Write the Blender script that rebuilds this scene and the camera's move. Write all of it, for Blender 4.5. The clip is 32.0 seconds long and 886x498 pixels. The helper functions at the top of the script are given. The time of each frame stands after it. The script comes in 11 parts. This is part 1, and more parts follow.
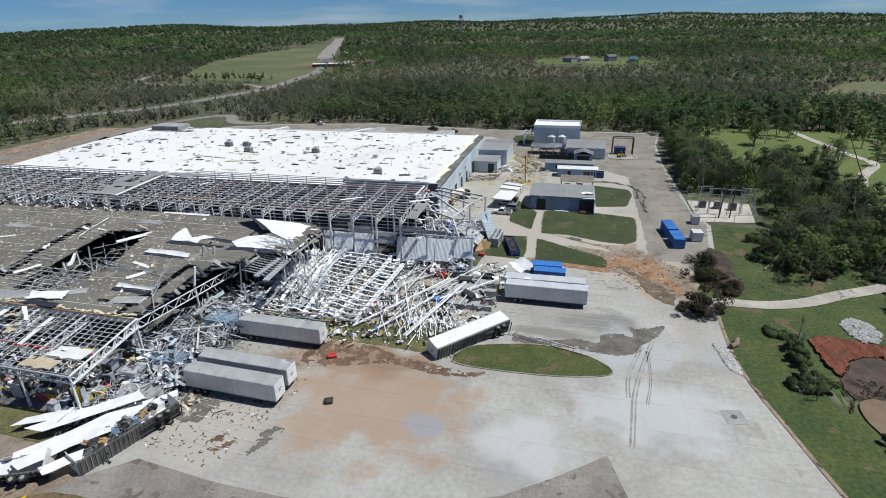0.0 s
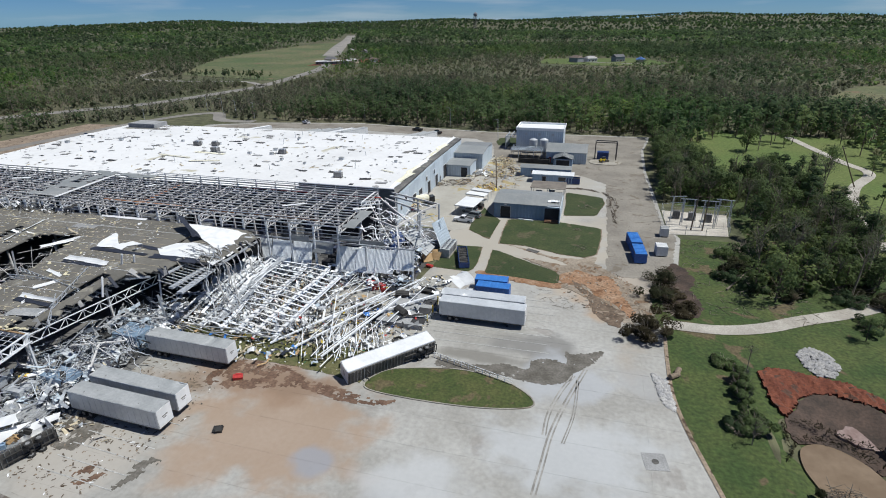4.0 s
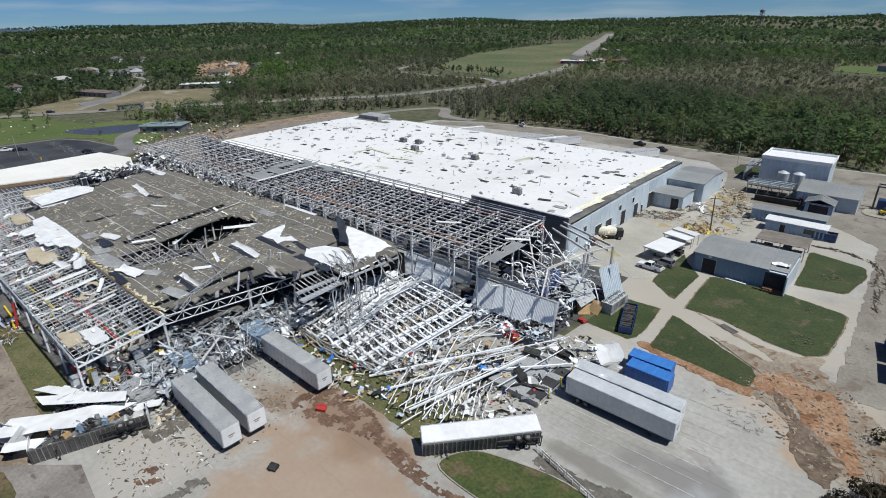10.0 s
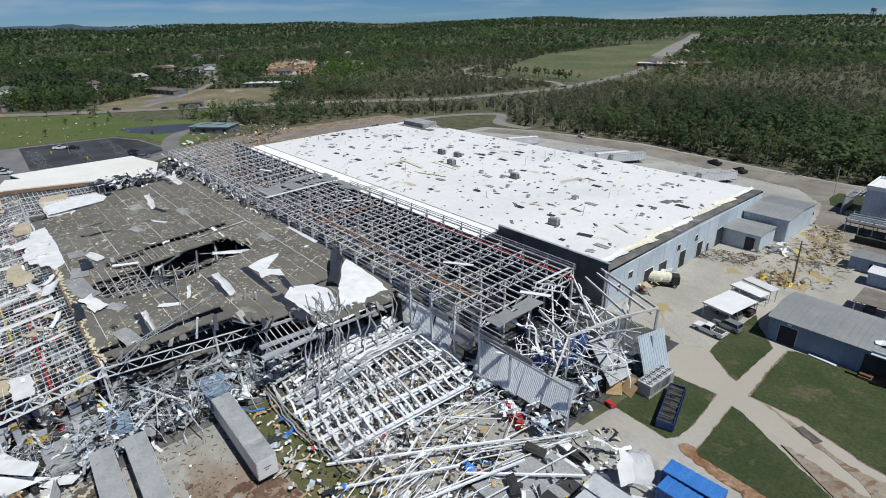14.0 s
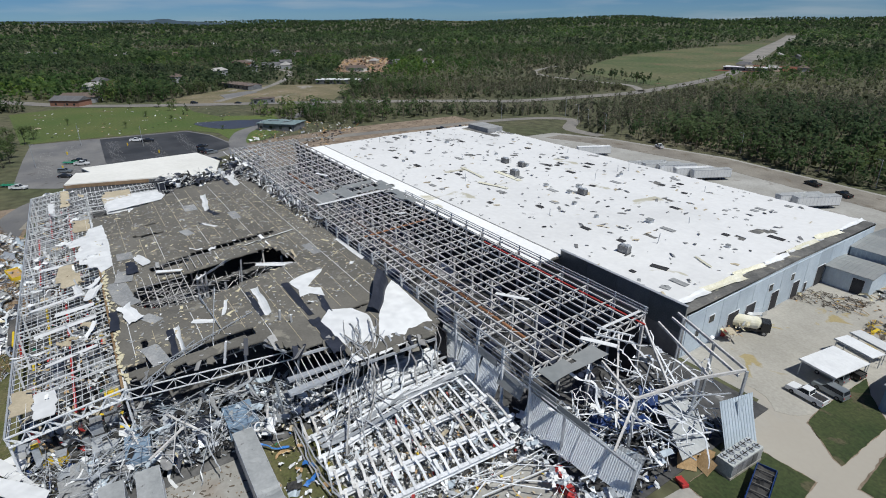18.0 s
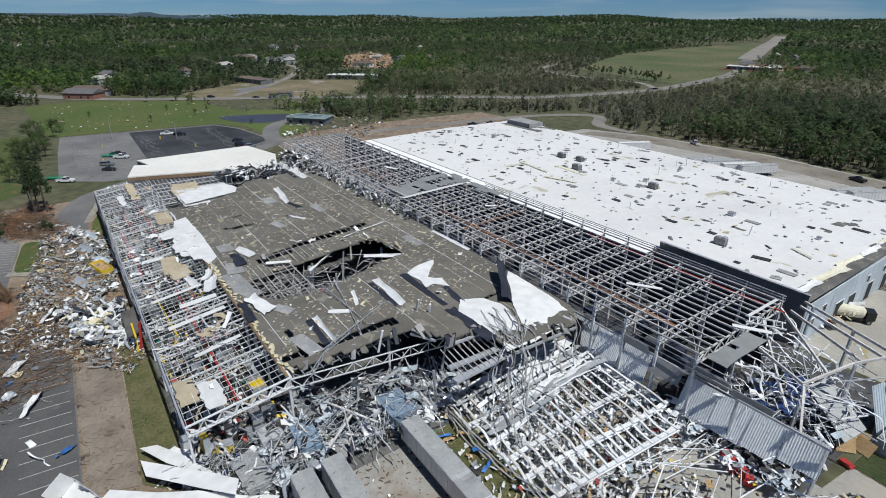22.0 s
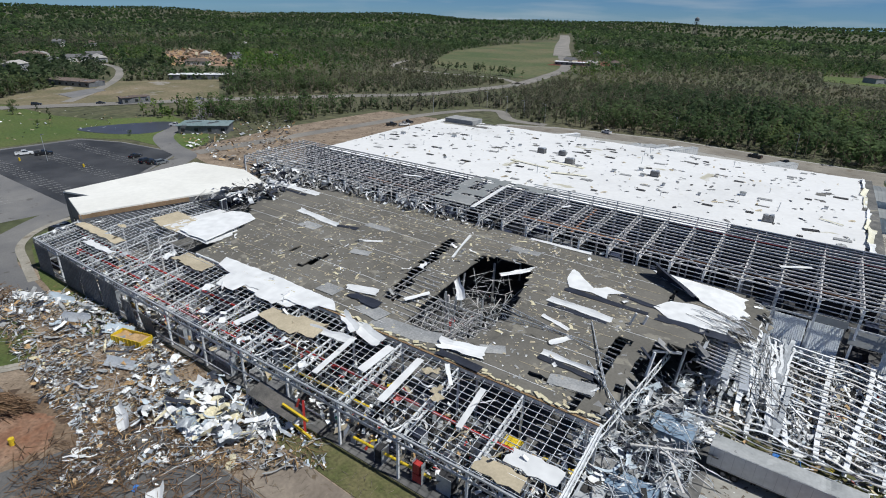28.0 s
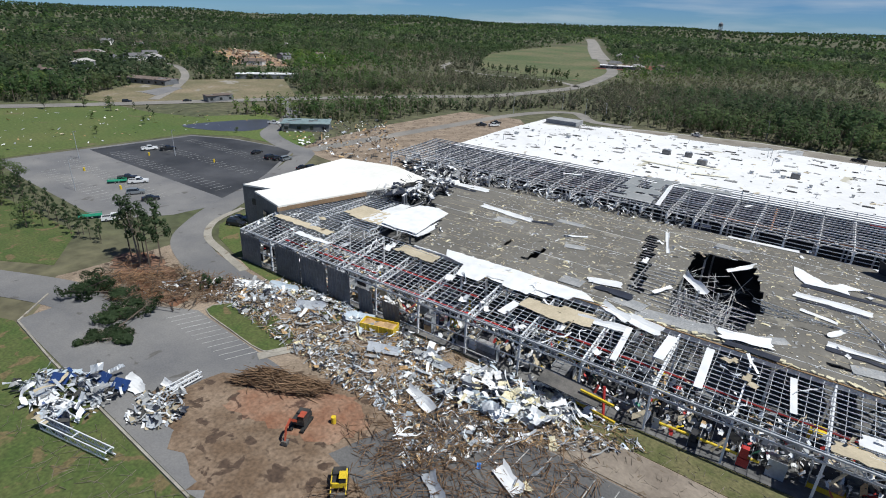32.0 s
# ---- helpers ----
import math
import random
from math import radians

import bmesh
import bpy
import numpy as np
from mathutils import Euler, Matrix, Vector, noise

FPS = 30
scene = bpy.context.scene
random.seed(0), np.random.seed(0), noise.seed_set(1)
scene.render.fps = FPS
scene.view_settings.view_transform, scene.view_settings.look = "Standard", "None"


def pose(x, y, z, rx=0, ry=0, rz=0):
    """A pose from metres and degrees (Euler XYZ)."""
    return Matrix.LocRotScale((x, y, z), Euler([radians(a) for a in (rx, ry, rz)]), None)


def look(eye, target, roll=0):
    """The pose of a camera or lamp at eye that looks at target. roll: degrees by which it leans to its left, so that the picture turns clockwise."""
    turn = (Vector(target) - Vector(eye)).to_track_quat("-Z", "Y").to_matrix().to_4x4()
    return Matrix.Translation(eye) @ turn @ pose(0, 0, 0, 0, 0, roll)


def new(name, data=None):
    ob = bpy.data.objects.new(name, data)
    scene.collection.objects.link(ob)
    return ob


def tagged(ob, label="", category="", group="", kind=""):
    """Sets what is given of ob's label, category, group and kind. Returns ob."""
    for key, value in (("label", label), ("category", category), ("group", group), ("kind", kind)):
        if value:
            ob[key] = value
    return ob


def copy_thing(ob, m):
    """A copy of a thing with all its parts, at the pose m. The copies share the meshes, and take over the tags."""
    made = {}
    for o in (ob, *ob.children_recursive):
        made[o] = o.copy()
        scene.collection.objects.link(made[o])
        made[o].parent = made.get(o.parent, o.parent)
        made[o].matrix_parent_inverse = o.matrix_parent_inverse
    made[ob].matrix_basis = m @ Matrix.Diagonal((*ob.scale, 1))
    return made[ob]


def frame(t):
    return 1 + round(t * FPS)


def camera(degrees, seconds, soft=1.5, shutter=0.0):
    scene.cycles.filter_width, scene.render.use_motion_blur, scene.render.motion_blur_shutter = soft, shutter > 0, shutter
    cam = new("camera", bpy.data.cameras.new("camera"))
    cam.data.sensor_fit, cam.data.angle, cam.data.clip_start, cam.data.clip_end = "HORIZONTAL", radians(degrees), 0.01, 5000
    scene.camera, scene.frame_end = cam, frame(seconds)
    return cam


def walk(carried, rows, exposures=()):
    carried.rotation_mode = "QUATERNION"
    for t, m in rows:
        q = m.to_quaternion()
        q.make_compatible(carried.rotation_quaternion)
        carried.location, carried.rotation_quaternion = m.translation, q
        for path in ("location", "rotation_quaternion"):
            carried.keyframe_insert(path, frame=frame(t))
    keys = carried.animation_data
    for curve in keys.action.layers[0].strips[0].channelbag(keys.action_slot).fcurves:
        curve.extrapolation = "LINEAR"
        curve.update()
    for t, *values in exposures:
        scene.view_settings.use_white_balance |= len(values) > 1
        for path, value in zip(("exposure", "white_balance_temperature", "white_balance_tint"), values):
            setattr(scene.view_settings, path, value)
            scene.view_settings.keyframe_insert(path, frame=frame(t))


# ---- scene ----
cam = camera(78.8, 32.0, soft=1.0)
METRES, EYE, TILT, LEAN, TURN = 203.7, 53.5, 3.387, 3.114, 13.092
ROWS = [
    (0.0, 0.0, 0.0, 0.0, 0.94, -26.68, -1.87),
    (0.5, 0.017, 0.0054, 0.0005, 0.84, -26.71, -1.97),
    (1.0, 0.0296, 0.0098, 0.0012, 0.48, -26.72, -2.11),
    (1.5, 0.0374, 0.0133, 0.0013, 0.14, -26.73, -2.3),
    (2.0, 0.0435, 0.0166, 0.0008, 0.08, -26.78, -2.31),
    (2.5, 0.0506, 0.0211, 0.0004, 1.8, -26.83, -2.19),
    (3.0, 0.059, 0.0268, 0.0002, 2.66, -26.9, -2.16),
    (3.5, 0.0675, 0.0331, -0.0001, 2.63, -26.91, -2.18),
    (5.5, 0.1001, 0.0603, 0.0001, 7.38, -27.16, -1.98),
    (6.0, 0.1071, 0.0687, 0.0008, 12.95, -27.4, -1.51),
    (6.5, 0.1125, 0.0782, 0.0004, 18.72, -27.53, -1.04),
    (7.0, 0.1173, 0.0879, 0.0003, 23.28, -27.64, -0.6),
    (7.5, 0.1213, 0.0977, 0.0, 25.04, -27.64, -0.42),
    (8.0, 0.1237, 0.1075, -0.0001, 26.47, -27.66, -0.32),
    (8.5, 0.1256, 0.1174, -0.0001, 27.0, -27.67, -0.29),
    (9.0, 0.1266, 0.1269, -0.0002, 27.25, -27.7, -0.31),
    (9.5, 0.1271, 0.1364, -0.0004, 27.88, -27.72, -0.27),
    (10.0, 0.1265, 0.1464, -0.0007, 28.2, -27.73, -0.27),
    (10.5, 0.1256, 0.1573, -0.0011, 28.38, -27.75, -0.28),
    (11.0, 0.1242, 0.1692, -0.0017, 28.45, -27.77, -0.28),
    (11.5, 0.1231, 0.1821, -0.0024, 29.36, -27.77, -0.21),
    (12.0, 0.1224, 0.1964, -0.0034, 30.9, -27.81, -0.06),
    (12.5, 0.1223, 0.2113, -0.004, 31.35, -27.81, -0.01),
    (13.0, 0.1222, 0.2271, -0.0048, 32.03, -27.83, 0.04),
    (13.5, 0.1223, 0.2437, -0.0055, 33.15, -27.82, 0.16),
    (14.0, 0.1224, 0.2609, -0.0061, 35.83, -27.82, 0.34),
    (14.5, 0.1222, 0.2777, -0.006, 37.74, -27.83, 0.5),
    (15.0, 0.1201, 0.2905, -0.0053, 39.22, -27.85, 0.57),
    (15.5, 0.1171, 0.2997, -0.0049, 41.0, -27.85, 0.67),
    (17.5, 0.1017, 0.3095, -0.0058, 43.23, -27.97, 0.57),
    (18.0, 0.0961, 0.3072, -0.0063, 43.17, -27.99, 0.49),
    (18.5, 0.0894, 0.3025, -0.0064, 43.12, -28.03, 0.39),
    (19.0, 0.0823, 0.2952, -0.0068, 43.12, -28.0, 0.3),
    (19.5, 0.0745, 0.2855, -0.0068, 43.17, -28.08, 0.22),
    (20.0, 0.0656, 0.2736, -0.0071, 43.35, -28.14, 0.13),
    (20.5, 0.055, 0.2608, -0.0074, 43.81, -28.17, 0.12),
    (21.0, 0.0417, 0.2467, -0.0079, 43.57, -28.23, -0.01),
    (21.5, 0.0277, 0.2338, -0.0087, 43.18, -28.24, -0.11),
    (22.0, 0.0114, 0.2218, -0.0097, 41.71, -28.25, -0.31),
    (22.5, -0.0081, 0.2107, -0.0108, 38.54, -28.29, -0.75),
    (23.0, -0.026, 0.2018, -0.012, 36.24, -28.27, -1.05),
    (23.5, -0.0471, 0.1928, -0.0135, 33.65, -28.25, -1.41),
    (24.0, -0.0688, 0.1849, -0.0153, 30.73, -28.2, -1.7),
    (24.5, -0.092, 0.1778, -0.0174, 27.54, -28.15, -2.1),
    (26.5, -0.19, 0.1452, -0.0238, 21.76, -27.95, -3.02),
    (27.0, -0.2126, 0.1348, -0.0244, 21.52, -27.96, -3.06),
    (27.5, -0.2358, 0.1239, -0.025, 21.52, -27.94, -3.11),
    (28.0, -0.259, 0.1128, -0.026, 21.58, -27.93, -3.21),
    (28.5, -0.2814, 0.1019, -0.0275, 21.47, -27.92, -3.31),
    (29.0, -0.3032, 0.0909, -0.029, 21.59, -27.89, -3.45),
    (29.5, -0.3255, 0.08, -0.0312, 21.72, -27.86, -3.59),
    (30.0, -0.3478, 0.0687, -0.033, 21.81, -27.8, -3.69),
    (30.5, -0.3696, 0.0574, -0.0345, 21.89, -27.76, -3.71),
    (31.0, -0.3918, 0.0457, -0.0362, 21.94, -27.75, -3.8),
    (31.5, -0.4133, 0.0345, -0.0378, 22.33, -27.77, -3.72),
    (32.0, -0.4345, 0.025, -0.0385, 22.81, -27.74, -3.59),
]
walk(cam, [(t, pose(0, 0, EYE, TILT, LEAN, TURN) @ pose(METRES * x, METRES * y, METRES * z, 90 + pitch, roll, yaw)) for t, x, y, z, yaw, pitch, roll in ROWS],
     [(0, 0.04), (5, 0.0), (9, -0.04), (13, -0.13), (16, -0.2), (22, -0.23), (26, -0.17), (29, -0.07), (32, 0.12)])

# world, sun
world = bpy.data.worlds.new("sky")
scene.world = world
world.use_nodes = True
wn = world.node_tree
sky = wn.nodes.new("ShaderNodeTexSky")
sky.sky_type = "NISHITA"
sky.sun_disc = False
SUN_DIR = Vector((0.47, 0.085, 0.88)).normalized()
sky.sun_elevation = math.asin(SUN_DIR.z)
sky.sun_rotation = math.atan2(SUN_DIR.x, SUN_DIR.y)
sky.altitude = 1500
sky.air_density, sky.dust_density, sky.ozone_density = 0.75, 0.0, 5.0
tint = wn.nodes.new("ShaderNodeMix")
tint.data_type, tint.blend_type = "RGBA", "MULTIPLY"
tint.inputs[0].default_value = 1.0
tint.inputs[7].default_value = (0.36, 0.56, 0.80, 1)
wn.links.new(sky.outputs["Color"], tint.inputs[6])
# thin streaks of cirrus
coord = wn.nodes.new("ShaderNodeTexCoord")
spread = wn.nodes.new("ShaderNodeMapping")
spread.inputs["Scale"].default_value = (1.5, 1.5, 14.0)
streak = wn.nodes.new("ShaderNodeTexNoise")
streak.inputs["Scale"].default_value, streak.inputs["Detail"].default_value = 2.6, 7
thin = wn.nodes.new("ShaderNodeMapRange")
thin.inputs["From Min"].default_value, thin.inputs["From Max"].default_value, thin.inputs["To Max"].default_value = 0.50, 0.8, 0.6
veil = wn.nodes.new("ShaderNodeMix")
veil.data_type = "RGBA"
veil.inputs[7].default_value = (6.5, 7.2, 7.8, 1)
wn.links.new(coord.outputs["Generated"], spread.inputs["Vector"])
wn.links.new(spread.outputs["Vector"], streak.inputs["Vector"])
wn.links.new(streak.outputs["Fac"], thin.inputs["Value"])
wn.links.new(thin.outputs["Result"], veil.inputs[0])
wn.links.new(tint.outputs[2], veil.inputs[6])
wn.links.new(veil.outputs[2], wn.nodes["Background"].inputs["Color"])
wn.nodes["Background"].inputs["Strength"].default_value = 0.077
sun = new("sun", bpy.data.lights.new("sun", "SUN"))
sun.data.energy, sun.data.angle, sun.data.color = 4.5, radians(0.53), (0.965, 0.97, 0.925)
sun.matrix_basis = look(SUN_DIR * 300, (0, 0, 0))
scene.view_settings.exposure = 0.0

# ---- materials ----
def surf(name, c1, c2, rough=0.7, metal=0.0, scale=0.3, fine=5.0, bump=0.15, rand=0.12, grain=0.25, specks=None, spec_at=0.62, spec_scale=1.2,
         island=0.0, lo=0.38, hi=0.66, stretch=None):
    """A procedural surface: two colours in broad patches, fine grain, relief, variation from piece to piece, and specks of a third colour."""
    m = bpy.data.materials.new(name)
    m.use_nodes = True
    nt = m.node_tree
    n, l = nt.nodes, nt.links
    b = n["Principled BSDF"]
    tc = n.new("ShaderNodeTexCoord")
    vec = tc.outputs["Object"]
    if stretch:
        mp = n.new("ShaderNodeMapping")
        mp.inputs["Scale"].default_value = stretch
        l.new(vec, mp.inputs["Vector"])
        vec = mp.outputs["Vector"]
    n1 = n.new("ShaderNodeTexNoise")
    n1.inputs["Scale"].default_value, n1.inputs["Detail"].default_value, n1.inputs["Roughness"].default_value = scale, 6, 0.6
    n2 = n.new("ShaderNodeTexNoise")
    n2.inputs["Scale"].default_value, n2.inputs["Detail"].default_value = fine, 5
    for q in (n1, n2):
        l.new(vec, q.inputs["Vector"])
    r = n.new("ShaderNodeMapRange")
    r.inputs["From Min"].default_value, r.inputs["From Max"].default_value = lo, hi
    l.new(n1.outputs["Fac"], r.inputs["Value"])
    mx = n.new("ShaderNodeMix")
    mx.data_type = "RGBA"
    mx.inputs[6].default_value, mx.inputs[7].default_value = (*c1, 1), (*c2, 1)
    l.new(r.outputs["Result"], mx.inputs[0])
    col = mx.outputs[2]
    if specks:
        n3 = n.new("ShaderNodeTexNoise")
        n3.inputs["Scale"].default_value, n3.inputs["Detail"].default_value, n3.inputs["Distortion"].default_value = spec_scale, 8, 0.6
        l.new(vec, n3.inputs["Vector"])
        r3 = n.new("ShaderNodeMapRange")
        r3.inputs["From Min"].default_value, r3.inputs["From Max"].default_value = spec_at, spec_at + 0.04
        l.new(n3.outputs["Fac"], r3.inputs["Value"])
        m3 = n.new("ShaderNodeMix")
        m3.data_type = "RGBA"
        m3.inputs[7].default_value = (*specks, 1)
        l.new(r3.outputs["Result"], m3.inputs[0])
        l.new(col, m3.inputs[6])
        col = m3.outputs[2]
    hs = n.new("ShaderNodeHueSaturation")
    l.new(col, hs.inputs["Color"])
    r2 = n.new("ShaderNodeMapRange")
    r2.inputs["From Min"].default_value, r2.inputs["From Max"].default_value = 0.25, 0.75
    r2.inputs["To Min"].default_value, r2.inputs["To Max"].default_value = 1 - grain, 1 + grain
    l.new(n2.outputs["Fac"], r2.inputs["Value"])
    val = r2.outputs["Result"]
    for amount, node, out in ((rand, "ShaderNodeObjectInfo", "Random"), (island, "ShaderNodeNewGeometry", "Random Per Island")):
        if amount:
            oi = n.new(node)
            r4 = n.new("ShaderNodeMapRange")
            r4.inputs["To Min"].default_value, r4.inputs["To Max"].default_value = 1 - amount, 1 + amount
            l.new(oi.outputs[out], r4.inputs["Value"])
            mu = n.new("ShaderNodeMath")
            mu.operation = "MULTIPLY"
            l.new(val, mu.inputs[0])
            l.new(r4.outputs["Result"], mu.inputs[1])
            val = mu.outputs["Value"]
    l.new(val, hs.inputs["Value"])
    l.new(hs.outputs["Color"], b.inputs["Base Color"])
    b.inputs["Roughness"].default_value, b.inputs["Metallic"].default_value = rough, metal
    if bump:
        bp = n.new("ShaderNodeBump")
        bp.inputs["Strength"].default_value, bp.inputs["Distance"].default_value = bump, 0.4 / fine
        l.new(n2.outputs["Fac"], bp.inputs["Height"])
        l.new(bp.outputs["Normal"], b.inputs["Normal"])
    return m


M_GRASS = surf("mown_grass", (0.027, 0.044, 0.012), (0.048, 0.060, 0.020), 0.9, scale=0.16, fine=2.2, grain=0.42, bump=0.4, specks=(0.075, 0.07, 0.036), spec_at=0.605, spec_scale=0.22)
M_GRASSW = surf("bright_green_grass", (0.058, 0.092, 0.020), (0.092, 0.108, 0.032), 0.9, scale=0.2, fine=2.2, grain=0.4, bump=0.4, specks=(0.14, 0.11, 0.05), spec_at=0.58, spec_scale=0.3)
M_GRASSI = surf("sunny_island_grass", (0.046, 0.068, 0.016), (0.078, 0.088, 0.026), 0.9, scale=0.2, fine=2.2, grain=0.42, bump=0.4, specks=(0.11, 0.09, 0.045), spec_at=0.58, spec_scale=0.3)
M_BANK = surf("rough_bank_grass", (0.033, 0.058, 0.014), (0.062, 0.080, 0.022), 0.95, scale=0.12, fine=1.6, grain=0.5, bump=0.4, specks=(0.095, 0.075, 0.04), spec_at=0.585, spec_scale=0.14)
M_TRAMPLED = surf("trampled_verge_grass", (0.085, 0.095, 0.032), (0.15, 0.135, 0.065), 0.95, scale=0.3, fine=2.5, grain=0.35, bump=0.4)
M_MEADOW = surf("meadow", (0.075, 0.12, 0.026), (0.115, 0.135, 0.04), 0.95, scale=0.02, fine=0.9, grain=0.35, bump=0.3, specks=(0.15, 0.12, 0.07), spec_at=0.67, spec_scale=0.08)
M_FIELD = surf("dry_field", (0.070, 0.098, 0.036), (0.145, 0.135, 0.07), 0.95, scale=0.012, fine=0.25, grain=0.4, bump=0.2, specks=(0.16, 0.10, 0.06), spec_at=0.64, spec_scale=0.03)
M_FLOORWOOD = surf("woodland_floor", (0.065, 0.075, 0.035), (0.11, 0.10, 0.06), 0.95, scale=0.012, fine=0.25, grain=0.5, bump=0.3)
M_DIRT = surf("brown_dirt", (0.19, 0.145, 0.105), (0.31, 0.245, 0.185), 0.95, scale=0.15, fine=2.5, grain=0.35, bump=0.4, specks=(0.075, 0.05, 0.035), spec_at=0.6, spec_scale=0.5)
M_RED = surf("red_clay", (0.115, 0.032, 0.017), (0.20, 0.062, 0.032), 0.95, scale=0.35, fine=2.5, grain=0.35, bump=0.5, specks=(0.085, 0.042, 0.028), spec_at=0.58, spec_scale=0.7)
M_ORANGE = surf("orange_clay", (0.25, 0.125, 0.062), (0.37, 0.25, 0.165), 0.95, scale=0.25, fine=2.0, grain=0.3, bump=0.5, specks=(0.16, 0.08, 0.04), spec_at=0.6, spec_scale=0.4)
M_ASPH = surf("asphalt", (0.075, 0.075, 0.078), (0.115, 0.112, 0.11), 0.85, scale=0.08, fine=4.0, grain=0.2, bump=0.1, specks=(0.15, 0.13, 0.11), spec_at=0.66, spec_scale=0.3)
M_ASPHLIGHT = surf("worn_asphalt", (0.14, 0.14, 0.145), (0.21, 0.205, 0.20), 0.85, scale=0.06, fine=4.0, grain=0.15, bump=0.1, specks=(0.11, 0.105, 0.1), spec_at=0.64, spec_scale=0.25)
M_ASPHDARK = surf("sealed_asphalt", (0.028, 0.03, 0.034), (0.07, 0.072, 0.078), 0.7, scale=0.05, fine=3.0, grain=0.2, bump=0.1)
M_TAR = surf("road_surface", (0.20, 0.19, 0.175), (0.29, 0.27, 0.245), 0.9, scale=0.05, fine=1.0, grain=0.15)
M_GRAVEL = surf("gravel_track", (0.36, 0.33, 0.29), (0.48, 0.45, 0.40), 0.95, scale=0.2, fine=4.0, grain=0.25, bump=0.4)
M_PATH = surf("concrete_path", (0.26, 0.24, 0.205), (0.37, 0.345, 0.30), 0.9, scale=0.2, fine=2.5, grain=0.16, specks=(0.20, 0.17, 0.13), spec_at=0.60, spec_scale=0.35)
M_LINEW = surf("faded_bay_marking", (0.32, 0.32, 0.31), (0.48, 0.475, 0.46), 0.85, scale=1.2, fine=6.0)
M_TPO = surf("white_roof_membrane", (0.88, 0.88, 0.88), (0.74, 0.74, 0.74), 0.55, scale=0.035, fine=0.8, grain=0.05, bump=0.05, lo=0.5, hi=0.8, specks=(0.58, 0.55, 0.44), spec_at=0.66, spec_scale=0.09)
M_CREAM = surf("cream_membrane_back", (0.66, 0.63, 0.48), (0.76, 0.74, 0.64), 0.7, scale=0.4, fine=3.0, grain=0.1, bump=0.1)
M_SHEETW = surf("white_membrane_scrap", (0.80, 0.81, 0.82), (0.66, 0.67, 0.68), 0.55, scale=0.5, fine=2.0, grain=0.06, bump=0.05, rand=0.08)
M_ROOFG = surf("grey_roof_board", (0.125, 0.118, 0.104), (0.175, 0.165, 0.145), 0.9, scale=0.09, fine=2.5, grain=0.15, bump=0.12, specks=(0.24, 0.225, 0.19), spec_at=0.60, spec_scale=0.32)
M_PATCHG = surf("pale_grey_board", (0.26, 0.27, 0.28), (0.36, 0.36, 0.36), 0.85, scale=0.3, fine=3.0)
M_NAVY = surf("dark_blue_underlay", (0.018, 0.022, 0.035), (0.035, 0.04, 0.058), 0.6, scale=0.4, fine=4.0)
M_TAN = surf("tan_insulation", (0.42, 0.36, 0.26), (0.52, 0.45, 0.33), 0.9, scale=0.3, fine=3.0, grain=0.12)
M_FOAM = surf("yellow_foam", (0.56, 0.50, 0.33), (0.66, 0.61, 0.45), 0.9, scale=1.0, fine=5.0)
M_STEEL = surf("galvanised_steel", (0.44, 0.465, 0.50), (0.57, 0.60, 0.635), 0.45, 0.35, scale=0.5, fine=3.0, grain=0.12, bump=0.05)
M_TRUSS = surf("grey_primed_steel", (0.52, 0.505, 0.495), (0.70, 0.69, 0.68), 0.6, 0.0, scale=0.25, fine=2.0, grain=0.15, bump=0.05)
M_WSTEEL = surf("white_painted_steel", (0.66, 0.68, 0.70), (0.78, 0.80, 0.82), 0.5, 0.0, scale=0.5, fine=3.0, grain=0.1, bump=0.05)
M_REDST = surf("red_painted_steel", (0.42, 0.03, 0.03), (0.5, 0.06, 0.05), 0.5)
M_ORST = surf("rust_orange_steel", (0.34, 0.15, 0.07), (0.42, 0.21, 0.11), 0.7)
M_YELWOOD = surf("fresh_yellow_lumber", (0.46, 0.38, 0.24), (0.58, 0.49, 0.31), 0.8, scale=0.6, fine=4.0)
M_YEL = surf("yellow_paint", (0.72, 0.52, 0.03), (0.6, 0.42, 0.03), 0.45, rand=0.05)
M_BLUE = surf("blue_paint", (0.02, 0.10, 0.36), (0.03, 0.14, 0.44), 0.45, rand=0.05)
M_NAVYP = surf("navy_paint", (0.015, 0.04, 0.14), (0.02, 0.055, 0.19), 0.45, rand=0.05)
M_WALLB = surf("pale_blue_wall_panel", (0.43, 0.50, 0.565), (0.53, 0.60, 0.66), 0.6, scale=0.2, fine=2.0, grain=0.08)
M_WALLBG = surf("blue_grey_metal_wall", (0.20, 0.29, 0.40), (0.25, 0.34, 0.45), 0.55, scale=0.2, fine=2.0, grain=0.08)
M_WALLDK = surf("dark_grey_wall_panel", (0.125, 0.133, 0.142), (0.18, 0.188, 0.20), 0.6, scale=0.3, fine=2.0, specks=(0.2, 0.2, 0.2), spec_at=0.68)
M_CORR = surf("corrugated_wall_steel", (0.76, 0.79, 0.81), (0.84, 0.87, 0.89), 0.5, 0.0, scale=0.3, fine=2.0, grain=0.1, bump=0.04)
M_ROOFM = surf("grey_metal_roof", (0.26, 0.275, 0.275), (0.33, 0.335, 0.33), 0.5, 0.15, scale=0.12, fine=1.2, grain=0.08, specks=(0.38, 0.38, 0.37), spec_at=0.7)
M_TRAIL = surf("trailer_aluminium", (0.52, 0.545, 0.57), (0.63, 0.65, 0.67), 0.45, 0.25, scale=0.3, fine=2.0, grain=0.08, bump=0.03)
